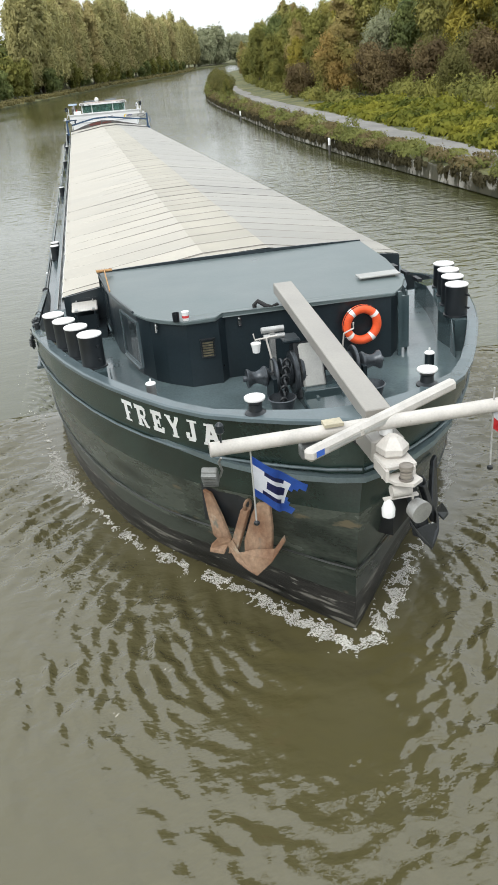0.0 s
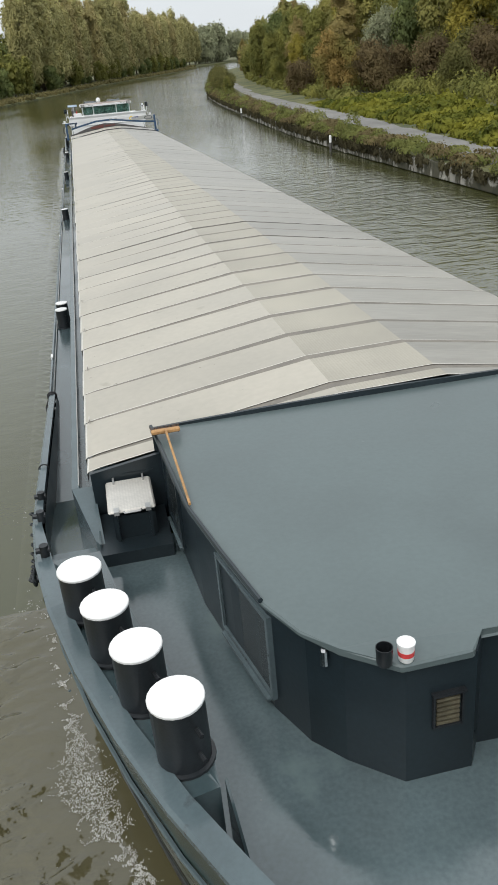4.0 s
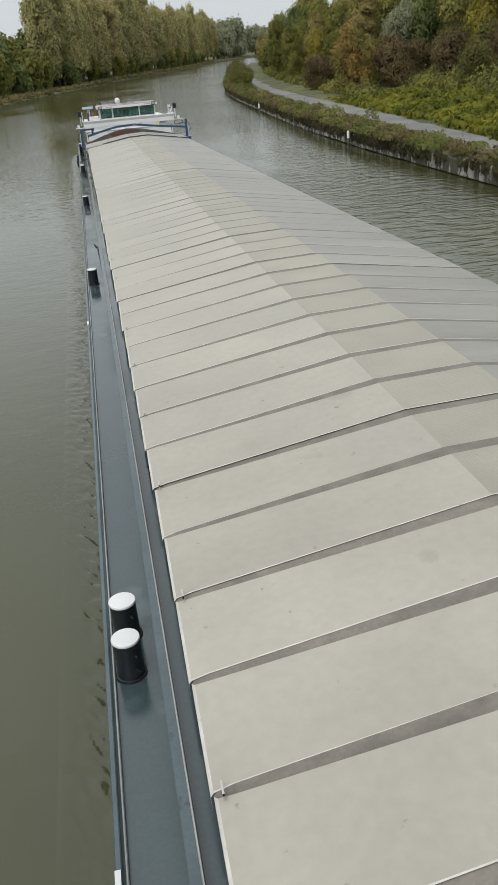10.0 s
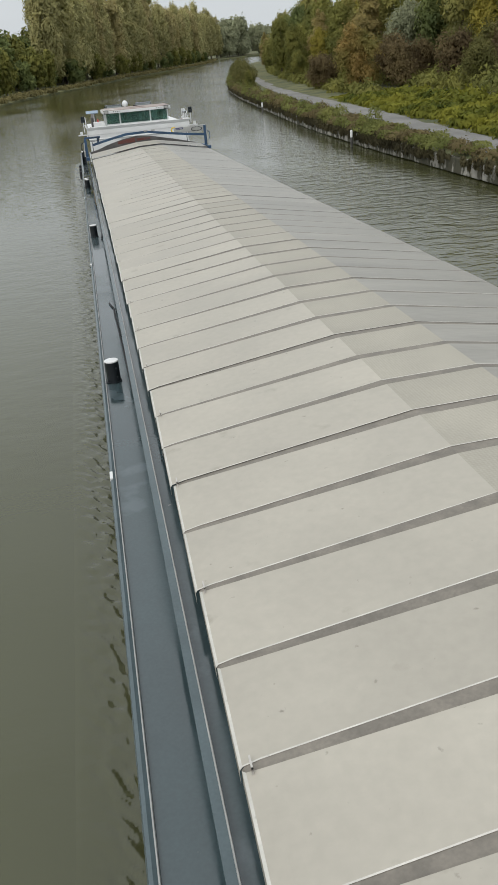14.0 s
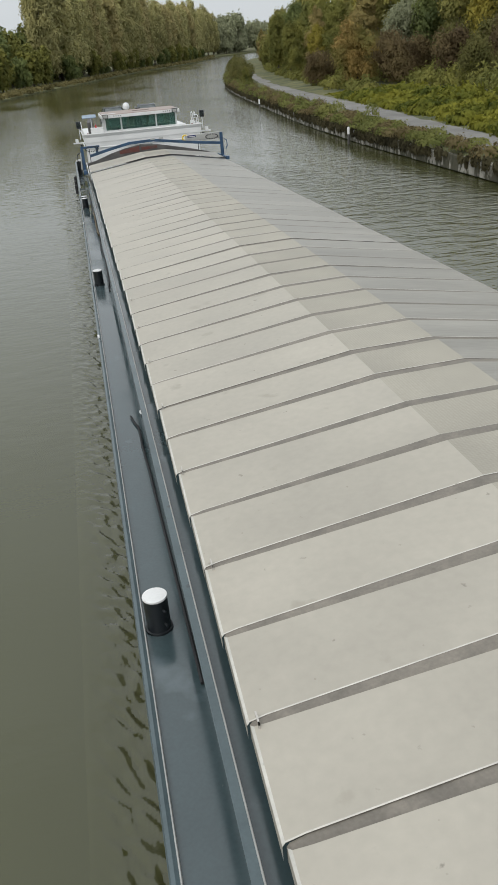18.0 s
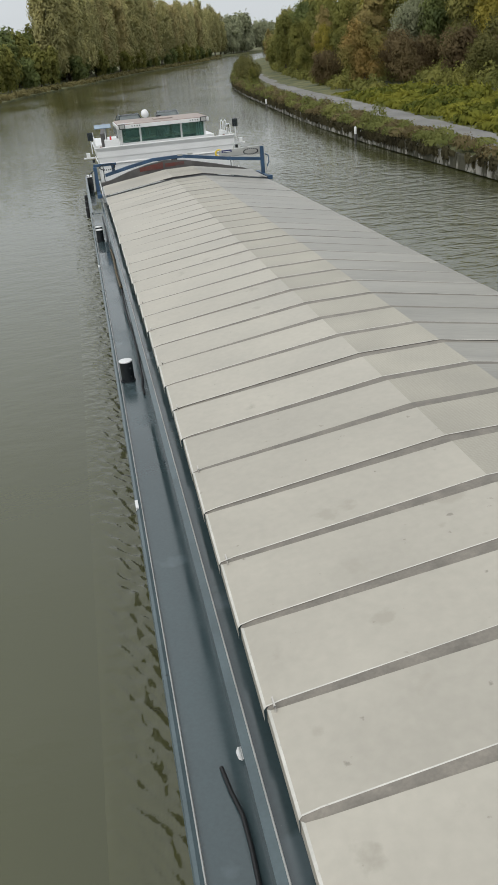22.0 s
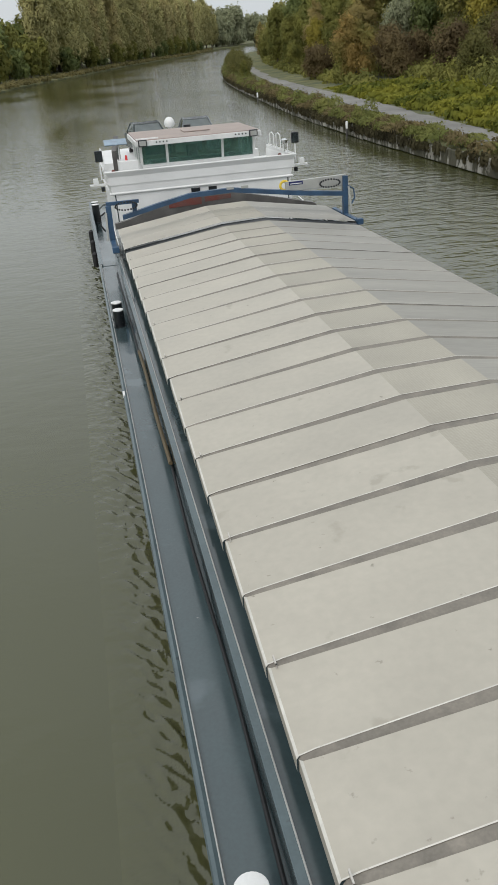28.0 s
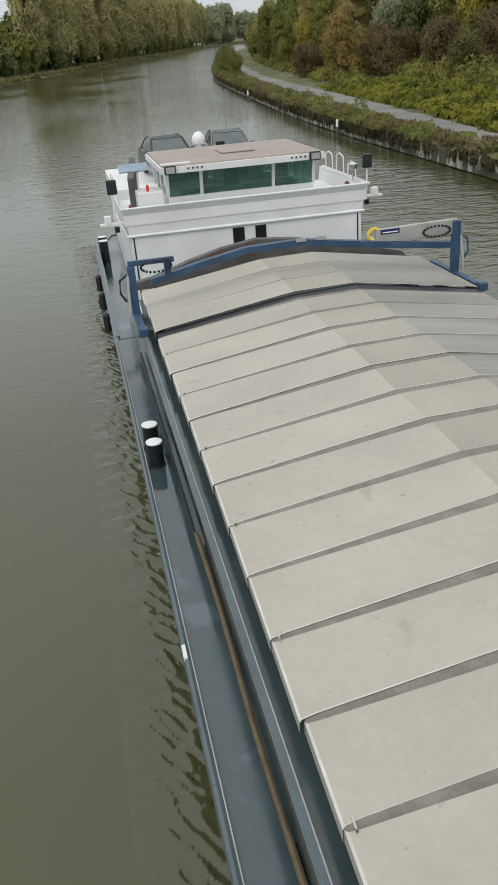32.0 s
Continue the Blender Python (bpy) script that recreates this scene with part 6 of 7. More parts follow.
# ---- lifebuoy, broom and cups ----
buoy = thing("lifebuoy", "orange lifebuoy with white bands on the deckhouse wall", "lifebuoy")
C = Vector((1.38, 12.34, 3.98))
bm = bmesh.new()
torus(bm, C, (0, 1, 0), 0.28, 0.08, 40, 12)
part("ring", bm, M["orange"], buoy)
for k in range(4):
    bm = bmesh.new()
    a = k * 1.5708 + 0.12
    torus(bm, C, (0, 1, 0), 0.28, 0.083, 4, 12, a - 0.11, a + 0.11)
    part("band", bm, M["white"], buoy, "white band")
bm = bmesh.new()
torus(bm, C + Vector((0, -0.03, 0)), (0, 1, 0), 0.355, 0.008, 30, 6, sx=1.0)
part("grab_line", bm, M["rope"], buoy)
aboard(buoy)
broom = thing("broom", "wooden broom with brown bristles lying on the roof", "broom")
bm = bmesh.new()
box(bm, -3.04, -2.70, 16.80, 16.87, 4.50, 4.55, bevel=0.012)
part("head", bm, M["wood"], broom, smooth=False)
bm = bmesh.new()
cyl(bm, (-2.87, 16.82, 4.545), (-2.83, 15.08, 4.48), 0.014, 0.014, 10)
part("handle", bm, M["wood"], broom)
rng = np.random.default_rng(3)
verts, faces = [], []
for k in range(420):
    x, z = rng.uniform(-3.04, -2.70), rng.uniform(4.47, 4.54)
    tip = (x + rng.normal(0, 0.012), 16.87 + rng.uniform(0.09, 0.13), z + rng.normal(0, 0.012))
    b = len(verts)
    verts += [(x - 0.003, 16.86, z), (x + 0.003, 16.86, z + 0.002), tip]
    faces.append((b, b + 1, b + 2))
raw_mesh("bristles", verts, faces, M["bristle"], broom)
aboard(broom)
for x, y, mat, mark, label in ((-1.83, 12.42, "black", None, "black plastic cup on the deckhouse roof"), (-1.67, 12.42, "white", "flag_red", "white cup with red print on the roof")):
    cup = thing("cup", label, "cup")
    z = ROOF_Z + 0.035
    bm = bmesh.new()
    lathe(bm, (x, y, z), [(0.05, 0), (0.055, 0.01), (0.062, 0.15), (0.058, 0.15), (0.05, 0.03)], 18)
    part("body", bm, M[mat], cup)
    if mark:
        bm = bmesh.new()
        lathe(bm, (x, y, z + 0.05), [(0.0585, 0), (0.0605, 0.04)], 18)
        part("print", bm, M[mark], cup)
        bm = bmesh.new()
        lathe(bm, (x, y, z + 0.145), [(0.066, 0), (0.066, 0.012), (0.02, 0.016)], 18)
        part("lid", bm, M["white"], cup)
    aboard(cup)


# ---- hatch gantry ----
gantry = thing("hatch_gantry", "blue travelling hatch gantry over the covers", "gantry")
aboard(gantry)
GY = 88.5
bm = bmesh.new()
line = [(-3.7, 4.70), (-2.47, 4.97), (-1.35, 5.18), (0.06, 5.22), (2.54, 4.86), (4.2, 4.68)]
verts = []
for y in (GY - 0.10, GY + 0.10):
    verts.append([bm.verts.new((x, y, z)) for x, z in line] + [bm.verts.new((x, y, z + 0.15)) for x, z in line[::-1]])
n = len(line) * 2
bm.faces.new(verts[0]), bm.faces.new(verts[1][::-1])
for k in range(n):
    bm.faces.new((verts[0][k], verts[0][(k + 1) % n], verts[1][(k + 1) % n], verts[1][k]))
part("beam", bm, M["blue"], gantry, "blue painted arched beam", smooth=False)
bm = bmesh.new()
box(bm, -4.2, -3.1, GY - 0.05, GY + 0.05, 5.20, 5.32, bevel=0.01)
box(bm, -3.35, -3.2, GY - 0.05, GY + 0.05, 4.80, 5.25)
part("side_arm", bm, M["blue"], gantry, smooth=False)
for s in (-1, 1):
    x = s * 4.14
    bm = bmesh.new()
    box(bm, x - 0.09, x + 0.09, GY - 0.09, GY + 0.09, 4.0, 5.2 if s < 0 else 5.36, bevel=0.01)
    part("column", bm, M["blue"], gantry, smooth=False)
    bm = bmesh.new()
    box(bm, x - 0.08, x + 0.08, 87.0, 89.8, 3.95, 4.08, bevel=0.01)
    part("runner", bm, M["blue"], gantry, smooth=False)
    bm = bmesh.new()
    box(bm, x - 0.10, x + 0.12, 86.9, 87.12, 3.94, 4.14, bevel=0.02)
    part("buffer", bm, M["blue"], gantry, smooth=False)
    bm = bmesh.new()
    cyl(bm, (x + 0.16 * s, GY - 0.2, 4.1), (x + 0.1 * s, GY - 0.1, 5.0), 0.035, 0.035, 10)
    part("ram", bm, M["galv"], gantry)
    bm = bmesh.new()
    tube(bm, [(x + 0.12 * s, GY, 5.0), (x + 0.3 * s, GY - 0.05, 4.9), (x + 0.32 * s, GY - 0.1, 4.6), (x + 0.2 * s, GY - 0.1, 4.4)], 0.03, 8)
    part("hose", bm, M["blue"] if s > 0 else M["rubber"], gantry)
    for k in range(22):
        a = k / 22 * 6.283
        bm = bmesh.new()
        cx, cz = (-3.55, 5.16) if s < 0 else (3.55, 5.18)
        q = (cx + 0.36 * math.cos(a), GY - 0.14, cz + 0.13 * math.sin(a))
        lathe(bm, q, [(0.03, -0.02), (0.034, 0), (0.03, 0.02)], 8, axis=(0, 1, 0))
        part("cable_chain", bm, M["black"], gantry)
bm = bmesh.new()
box(bm, 2.0, 4.2, GY + 0.02, GY + 0.14, 5.02, 5.40, bevel=0.01)
for v in bm.verts:
    if v.co.x < 2.5 and v.co.z > 5.2:
        v.co.z -= 0.05
part("motor_box", bm, M["galv"], gantry, "grey motor housing", smooth=False)
bm = bmesh.new()
box(bm, 2.12, 2.62, GY + 0.012, GY + 0.022, 5.22, 5.34)
plate = part("name_plate", bm, M["navy"], gantry, smooth=False)
bm = bmesh.new()
box(bm, 2.17, 2.57, GY + 0.006, GY + 0.014, 5.255, 5.28)
part("plate_lines", bm, M["white"], plate, smooth=False)
bm = bmesh.new()
torus(bm, (1.98, GY + 0.1, 5.22), (0, 1, 0), 0.15, 0.045, 22, 8)
part("hose_reel", bm, M["yellow"], gantry, "yellow coiled hose")
for x in (-0.65, -0.15):
    bm = bmesh.new()
    box(bm, x + 0.55, x + 0.80, GY - 0.13, GY - 0.1, 5.32, 5.40)
    part("bracket", bm, M["galv"], gantry, smooth=False)

# brown and red end gable of the hatches
bm = bmesh.new()
prof = [(-3.9, 3.95), (-3.9, 4.15), (-3.39, 4.24), (-2.42, 4.56), (-1.5, 4.79), (-0.51, 4.94), (0.59, 4.84), (2.22, 4.49), (3.75, 4.12), (3.9, 3.95)]
a = [bm.verts.new((x, 91.0, z)) for x, z in prof]
b = [bm.verts.new((x, 91.25, z)) for x, z in prof]
bm.faces.new(a), bm.faces.new(b[::-1])
for k in range(len(prof)):
    bm.faces.new((a[k], a[(k + 1) % len(prof)], b[(k + 1) % len(prof)], b[k]))
gable = part("end_gable", bm, M["brown_grey"], barge, "brown-grey end gable of the hold", smooth=False)
bm = bmesh.new()
for p in ((-1.85, 4.50, -0.62, 4.86), (-0.5, 4.60, 0.5, 4.80)):
    vs = [bm.verts.new(q) for q in ((p[0], 90.985, p[1]), (p[2], 90.985, p[1] + 0.04), (p[2], 90.985, p[3]), (p[0], 90.985, p[1] + 0.18))]
    bm.faces.new(vs)
part("red_patch", bm, M["red"], gable, "patch of red primer", smooth=False)

# ---- white accommodation and wheelhouse ----
FRONT = 94.2
bm = bmesh.new()
prism(bm, [(-3.70, FRONT), (3.66, FRONT), (3.75, 98), (3.6, 107), (-3.6, 107), (-3.75, 98)], DECK_Z, 4.74)
cabin = part("accommodation", bm, M["white"], barge, "white painted accommodation block", smooth=False)
bm = bmesh.new()
lo = [(-3.74, FRONT - 0.02), (3.70, FRONT - 0.02), (3.78, 99.2), (-3.78, 99.2)]
hi = [(-3.90, FRONT - 0.14), (3.90, FRONT - 0.14), (3.92, 99.2), (-3.92, 99.2)]
a = [bm.verts.new((*q, 4.80)) for q in lo]
e = [bm.verts.new((q[0] + (w[0] - q[0]) * 0.45, q[1] + (w[1] - q[1]) * 0.30, 5.40)) for q, w in zip(lo, hi)]
b = [bm.verts.new((*q, 5.58)) for q in hi]
c = [bm.verts.new((q[0] * 0.985, q[1] + (0.08 if q[1] < 95 else 0), 5.58)) for q in hi]
d = [bm.verts.new((q[0] * 0.985, q[1] + (0.08 if q[1] < 95 else 0), 5.10)) for q in hi]
for p, q in ((a, e), (e, b), (b, c), (c, d)):
    for k in (0, 1, 3):
        bm.faces.new((p[k], p[(k + 1) % 4], q[(k + 1) % 4], q[k]))
bm.faces.new(d)
part("bulwark", bm, M["white"], cabin, "white flared bulwark round the bridge", smooth=False)
bm = bmesh.new()
tube(bm, [(-3.86, 99, 4.77), (-3.8, FRONT - 0.03, 4.77), (3.76, FRONT - 0.03, 4.77), (3.84, 99, 4.77)], 0.045, 8)
part("trim_bar", bm, M["white"], cabin)
bm = bmesh.new()
tube(bm, [(-3.93, 99, 5.6), (-3.91, FRONT - 0.12, 5.6), (3.91, FRONT - 0.12, 5.6), (3.93, 99, 5.6)], 0.035, 8)
part("rail_bar", bm, M["white"], cabin)
# solid black boxes on the wall imitate shaded recesses
for x0, x1 in ((-0.54, -0.18), (0.18, 0.52)):
    bm = bmesh.new()
    box(bm, x0, x1, FRONT - 0.03, FRONT + 0.02, 4.0, 4.68)
    part("recess_shade_box", bm, M["black"], cabin, smooth=False)
# dark strips on the wall stand in for shaded corner gaps
for x in (-3.62, 3.55):
    bm = bmesh.new()
    box(bm, x - 0.02, x + 0.02, FRONT - 0.02, FRONT + 0.02, DECK_Z, 4.72)
    part("corner_shade_strip", bm, M["slate"], cabin, smooth=False)

# wheelhouse: posts, sills, panes, roof and what stands inside
WF, WB, WX = 94.95, 98.6, 2.34
house2 = None
bm = bmesh.new()
prism(bm, [(-WX, WF), (WX, WF), (WX, WB), (-WX, WB)], 4.9, 5.68)
house2 = part("wheelhouse", bm, M["white"], barge, "white wheelhouse with green-tinted windows", smooth=False)
PX = [-WX, -1.28, 1.02, WX]


def post_at(name, x, y, lean=0.16):
    bm = bmesh.new()
    a = [bm.verts.new(q) for q in ((x - 0.05, y - 0.04, 5.68), (x + 0.05, y - 0.04, 5.68), (x + 0.05, y + 0.05, 5.68), (x - 0.05, y + 0.05, 5.68))]
    b = [bm.verts.new((v.co.x, v.co.y - lean, 6.46)) for v in a]
    bm.faces.new(a[::-1]), bm.faces.new(b)
    for k in range(4):
        bm.faces.new((a[k], a[(k + 1) % 4], b[(k + 1) % 4], b[k]))
    part(name, bm, M["white"], house2, smooth=False)


for x in PX:
    post_at("window_post", x, WF + 0.04)
for x in (-WX, WX):
    for y in (96.2, 97.4, WB - 0.06):
        post_at("window_post", x, y, 0.0)
for x0, x1 in zip(PX, PX[1:]):
    bm = bmesh.new()
    v = [bm.verts.new(q) for q in ((x0 + 0.05, WF + 0.03, 5.68), (x1 - 0.05, WF + 0.03, 5.68), (x1 - 0.05, WF - 0.13, 6.46), (x0 + 0.05, WF - 0.13, 6.46))]
    bm.faces.new(v)
    bmesh.ops.solidify(bm, geom=bm.faces[:], thickness=0.012)
    part("front_pane", bm, M["glass"], house2, "green-tinted front pane", smooth=False)
for x in (-WX, WX):
    for y0, y1 in ((94.98, 96.16), (96.24, 97.36), (97.44, 98.48)):
        bm = bmesh.new()
        box(bm, x - 0.006, x + 0.006, y0, y1, 5.68, 6.46)
        part("side_pane", bm, M["glass"], house2, smooth=False)
bm = bmesh.new()
for q in ((-WX, WX, 5.60, 5.86), (-WX, WX, 6.38, 6.46), (-WX, -1.9, 5.86, 6.38), (-0.75, -0.55, 5.86, 6.38), (0.65, 0.85, 5.86, 6.38), (1.9, WX, 5.86, 6.38)):
    box(bm, q[0], q[1], WB - 0.03, WB + 0.03, q[2], q[3])
part("rear_wall", bm, M["tan"], house2, smooth=False)
for x0, x1 in ((-1.9, -0.75), (-0.55, 0.65), (0.85, 1.9)):
    bm = bmesh.new()
    box(bm, x0, x1, WB - 0.006, WB + 0.006, 5.86, 6.38)
    part("rear_pane", bm, M["glass"], house2, smooth=False)
bm = bmesh.new()
box(bm, -1.9, 1.9, 95.3, 95.9, 5.5, 5.80, bevel=0.03)
part("console", bm, M["slate"], house2, "dark steering console", smooth=False)
bm = bmesh.new()
box(bm, -0.3, 0.2, 96.5, 96.6, 5.7, 6.25, bevel=0.04)
box(bm, -0.3, 0.2, 96.1, 96.6, 5.55, 5.7, bevel=0.04)
part("helm_seat", bm, M["black"], house2, "dark helm seat", smooth=False)
bm = bmesh.new()
prism(bm, [(-2.56, 94.35), (2.56, 94.35), (2.6, 98.9), (-2.56, 98.9)], 6.44, 6.62)
part("roof_fascia", bm, M["white"], house2, "white roof edge", smooth=False)
bm = bmesh.new()
prism(bm, [(-2.5, 94.5), (2.5, 94.5), (2.54, 98.85), (-2.5, 98.85)], 6.62, lambda x, y: 6.66 + 0.02 * (y - 94.5) / 4)
part("roof_top", bm, M["wh_roof"], house2, "pinkish-grey coated roof", smooth=False)
bm = bmesh.new()
box(bm, -0.35, 0.75, 96.1, 97.3, 6.68, 6.72, bevel=0.01)
part("sliding_hatch", bm, M["wh_roof"], house2, smooth=False)
bm = bmesh.new()
box(bm, -2.5, -1.6, 94.6, 94.8, 6.66, 6.70)
part("roof_ridge", bm, M["white"], house2, smooth=False)
for x in (-2.28, 2.22):
    bm = bmesh.new()
    box(bm, x - 0.17, x + 0.17, 94.22, 94.36, 6.42, 6.68, bevel=0.02)
    p = part("roof_floodlight", bm, M["black"], house2, "black square floodlight", smooth=False)
    bm = bmesh.new()
    box(bm, x - 0.13, x + 0.13, 94.205, 94.222, 6.46, 6.64)
    part("lamp_glass", bm, M["galv"], p, smooth=False)
for side in (-1.72, 1.5):
    for k in range(4):
        bm = bmesh.new()
        cyl(bm, (side + k * 0.14, 94.33, 6.55), (side + k * 0.14, 94.36, 6.55), 0.03, 0.03, 10)
        part("vent_hole", bm, M["slate"], house2)
# dome, aerials and funnel on the roof
bm = bmesh.new()
lathe(bm, (-0.52, 99.6, 6.5), [(0.09, 0), (0.09, 0.18), (0.2, 0.22), (0.24, 0.34), (0.22, 0.48), (0.12, 0.60), (0.02, 0.63)], 18)
part("satellite_dome", bm, M["white"], house2, "white satellite dome")
bm = bmesh.new()
lathe(bm, (0.30, 99.8, 6.3), [(0.1, 0), (0.1, 0.2), (0.17, 0.26), (0.17, 0.42), (0.1, 0.44)], 16)
part("exhaust", bm, M["black"], house2, "black exhaust cap")
bm = bmesh.new()
box(bm, -0.45, 0.45, -0.3, 0.3, -0.015, 0.015, pose(-3.3, 95.2, 6.62, 16))
panel = part("solar_panel", bm, M["solar"], house2, "solar panel on a post, coloured by painted sky reflection", smooth=False)
bm = bmesh.new()
cyl(bm, (-3.2, 95.2, 5.6), (-3.2, 95.2, 6.60), 0.03, 0.03, 10)
part("panel_post", bm, M["white"], panel)

# side lamps on posts at the bridge wings
for s, x, y in ((-1, -4.05, 94.7), (1, 4.05, 94.7)):
    bm = bmesh.new()
    cyl(bm, (x, y, 5.3), (x, y, 6.05), 0.025, 0.025, 8)
    post = part("wing_lamp_post", bm, M["white"], barge)
    bm = bmesh.new()
    box(bm, x - 0.15, x + 0.15, y - 0.10, y + 0.05, 5.98, 6.40, bevel=0.02)
    lampbox = part("wing_lamp", bm, M["black"], post, "black rectangular wing lamp", smooth=False)
    bm = bmesh.new()
    box(bm, x - 0.12, x + 0.12, y - 0.115, y - 0.10, 6.03, 6.35)
    part("wing_lens", bm, M["dark_glass"], lampbox, smooth=False)
    bm = bmesh.new()
    box(bm, *sorted((s * 3.75, s * 4.55)), y - 0.1, y + 0.1, 5.08, 5.14)
    box(bm, *sorted((s * 4.2, s * 4.4)), y - 0.12, y + 0.1, 5.14, 5.36)
    part("sidelight_shelf", bm, M["white"], barge, smooth=False)
    bm = bmesh.new()
    cyl(bm, (s * 4.05, y, 5.02), (s * 4.05, y, 4.85), 0.08, 0.08, 12)
    part("sidelight", bm, M["black"], barge)
    for k, (yy, zz) in enumerate(((95.6, 6.1), (96.8, 6.25), (98.0, 6.2))):
        bm = bmesh.new()
        tube(bm, [(s * 3.86, yy - 0.4, 5.58), (s * 3.86, yy - 0.35, zz - 0.08), (s * 3.86, yy, zz), (s * 3.86, yy + 0.35, zz - 0.08), (s * 3.86, yy + 0.4, 5.58)], 0.022, 8)
        part("wing_rail", bm, M["white"], barge, "white tubular hand rail")
bm = bmesh.new()
lathe(bm, (3.62, 94.8, 5.62), [(0.03, 0), (0.03, 0.32), (0.13, 0.36), (0.14, 0.5), (0.06, 0.56)], 16)
part("horn", bm, M["chrome"], barge, "chrome horn on a post")
bm = bmesh.new()
box(bm, -3.3, -2.5, 94.75, 95.6, 5.2, 5.92, bevel=0.02)
part("wing_locker", bm, M["white"], barge, "white locker on the bridge wing", smooth=False)
bm = bmesh.new()
lathe(bm, (-2.95, 95.0, 5.92), [(0.05, 0), (0.05, 0.14), (0.02, 0.2)], 12)
part("red_can", bm, M["flag_red"], barge, "small red can")
for x in (-3.55, 3.35):
    bm = bmesh.new()
    lathe(bm, (x, 94.6, 5.5), [(0.02, 0), (0.07, 0.02), (0.08, 0.10), (0.04, 0.15)], 12)
    part("flower_pot", bm, M["red"], barge, "pinkish red pot")
bm = bmesh.new()
prism(bm, [(-3.45, 96.2), (-3.25, 96.2), (-3.05, 97.2), (-3.25, 97.2)], 5.1, lambda x, y: 6.2 + (y - 96.2) * 0.5)
part("folded_davit", bm, M["brown_grey"], barge, "grey folded davit arm", smooth=False)

# raised bulwark aft along the side deck, with rubber fenders
for s in (-1, 1):
    bm = bmesh.new()
    prism(bm, [(s * 4.56, 91.0), (s * 4.68, 91.0), (s * 4.68, 103), (s * 4.56, 103)], DECK_Z, lambda x, y: 2.75 + min(1.0, max(0, (y - 91.0) / 0.6)) * 0.28 + (0.25 if y > 102 else 0))
    part("aft_bulwark", bm, M["rail_paint"], barge, smooth=False)
    for y in (93.5, 96.0, 98.5):
        bm = bmesh.new()
        lathe(bm, (s * 4.80, y, 2.1), [(0.03, 0), (0.12, 0.05), (0.12, 0.55), (0.03, 0.62)], 12)
        part("fender", bm, M["rubber"], barge, "black rubber fender")
    bm = bmesh.new()
    tube(bm, [(s * 3.92, y, DECK_Z + 0.9 + 0.35 * min(1, (y - 90) / 4)) for y in (90, 92, 94)], 0.02, 6)
    part("hand_rail", bm, M["white"], barge)
# ochre hose laid along the gangway, and a loose dark hose
bm = bmesh.new()
tube(bm, [(-4.12 + 0.012 * math.sin(y * 1.3), y, DECK_Z + 0.13) for y in np.arange(73.9, 80.7, 0.4)], 0.04, 8)
part("ochre_hose", bm, M["ochre"], barge, "ochre hose laid along the coaming")
bm = bmesh.new()
tube(bm, [(-4.10 - 0.04 * (y < 65) - 0.02 * math.sin(y * 0.9), y, DECK_Z + 0.04) for y in np.arange(64.3, 75, 0.5)], 0.025, 8)
part("dark_hose", bm, M["rubber"], barge, "black hose on the side deck")


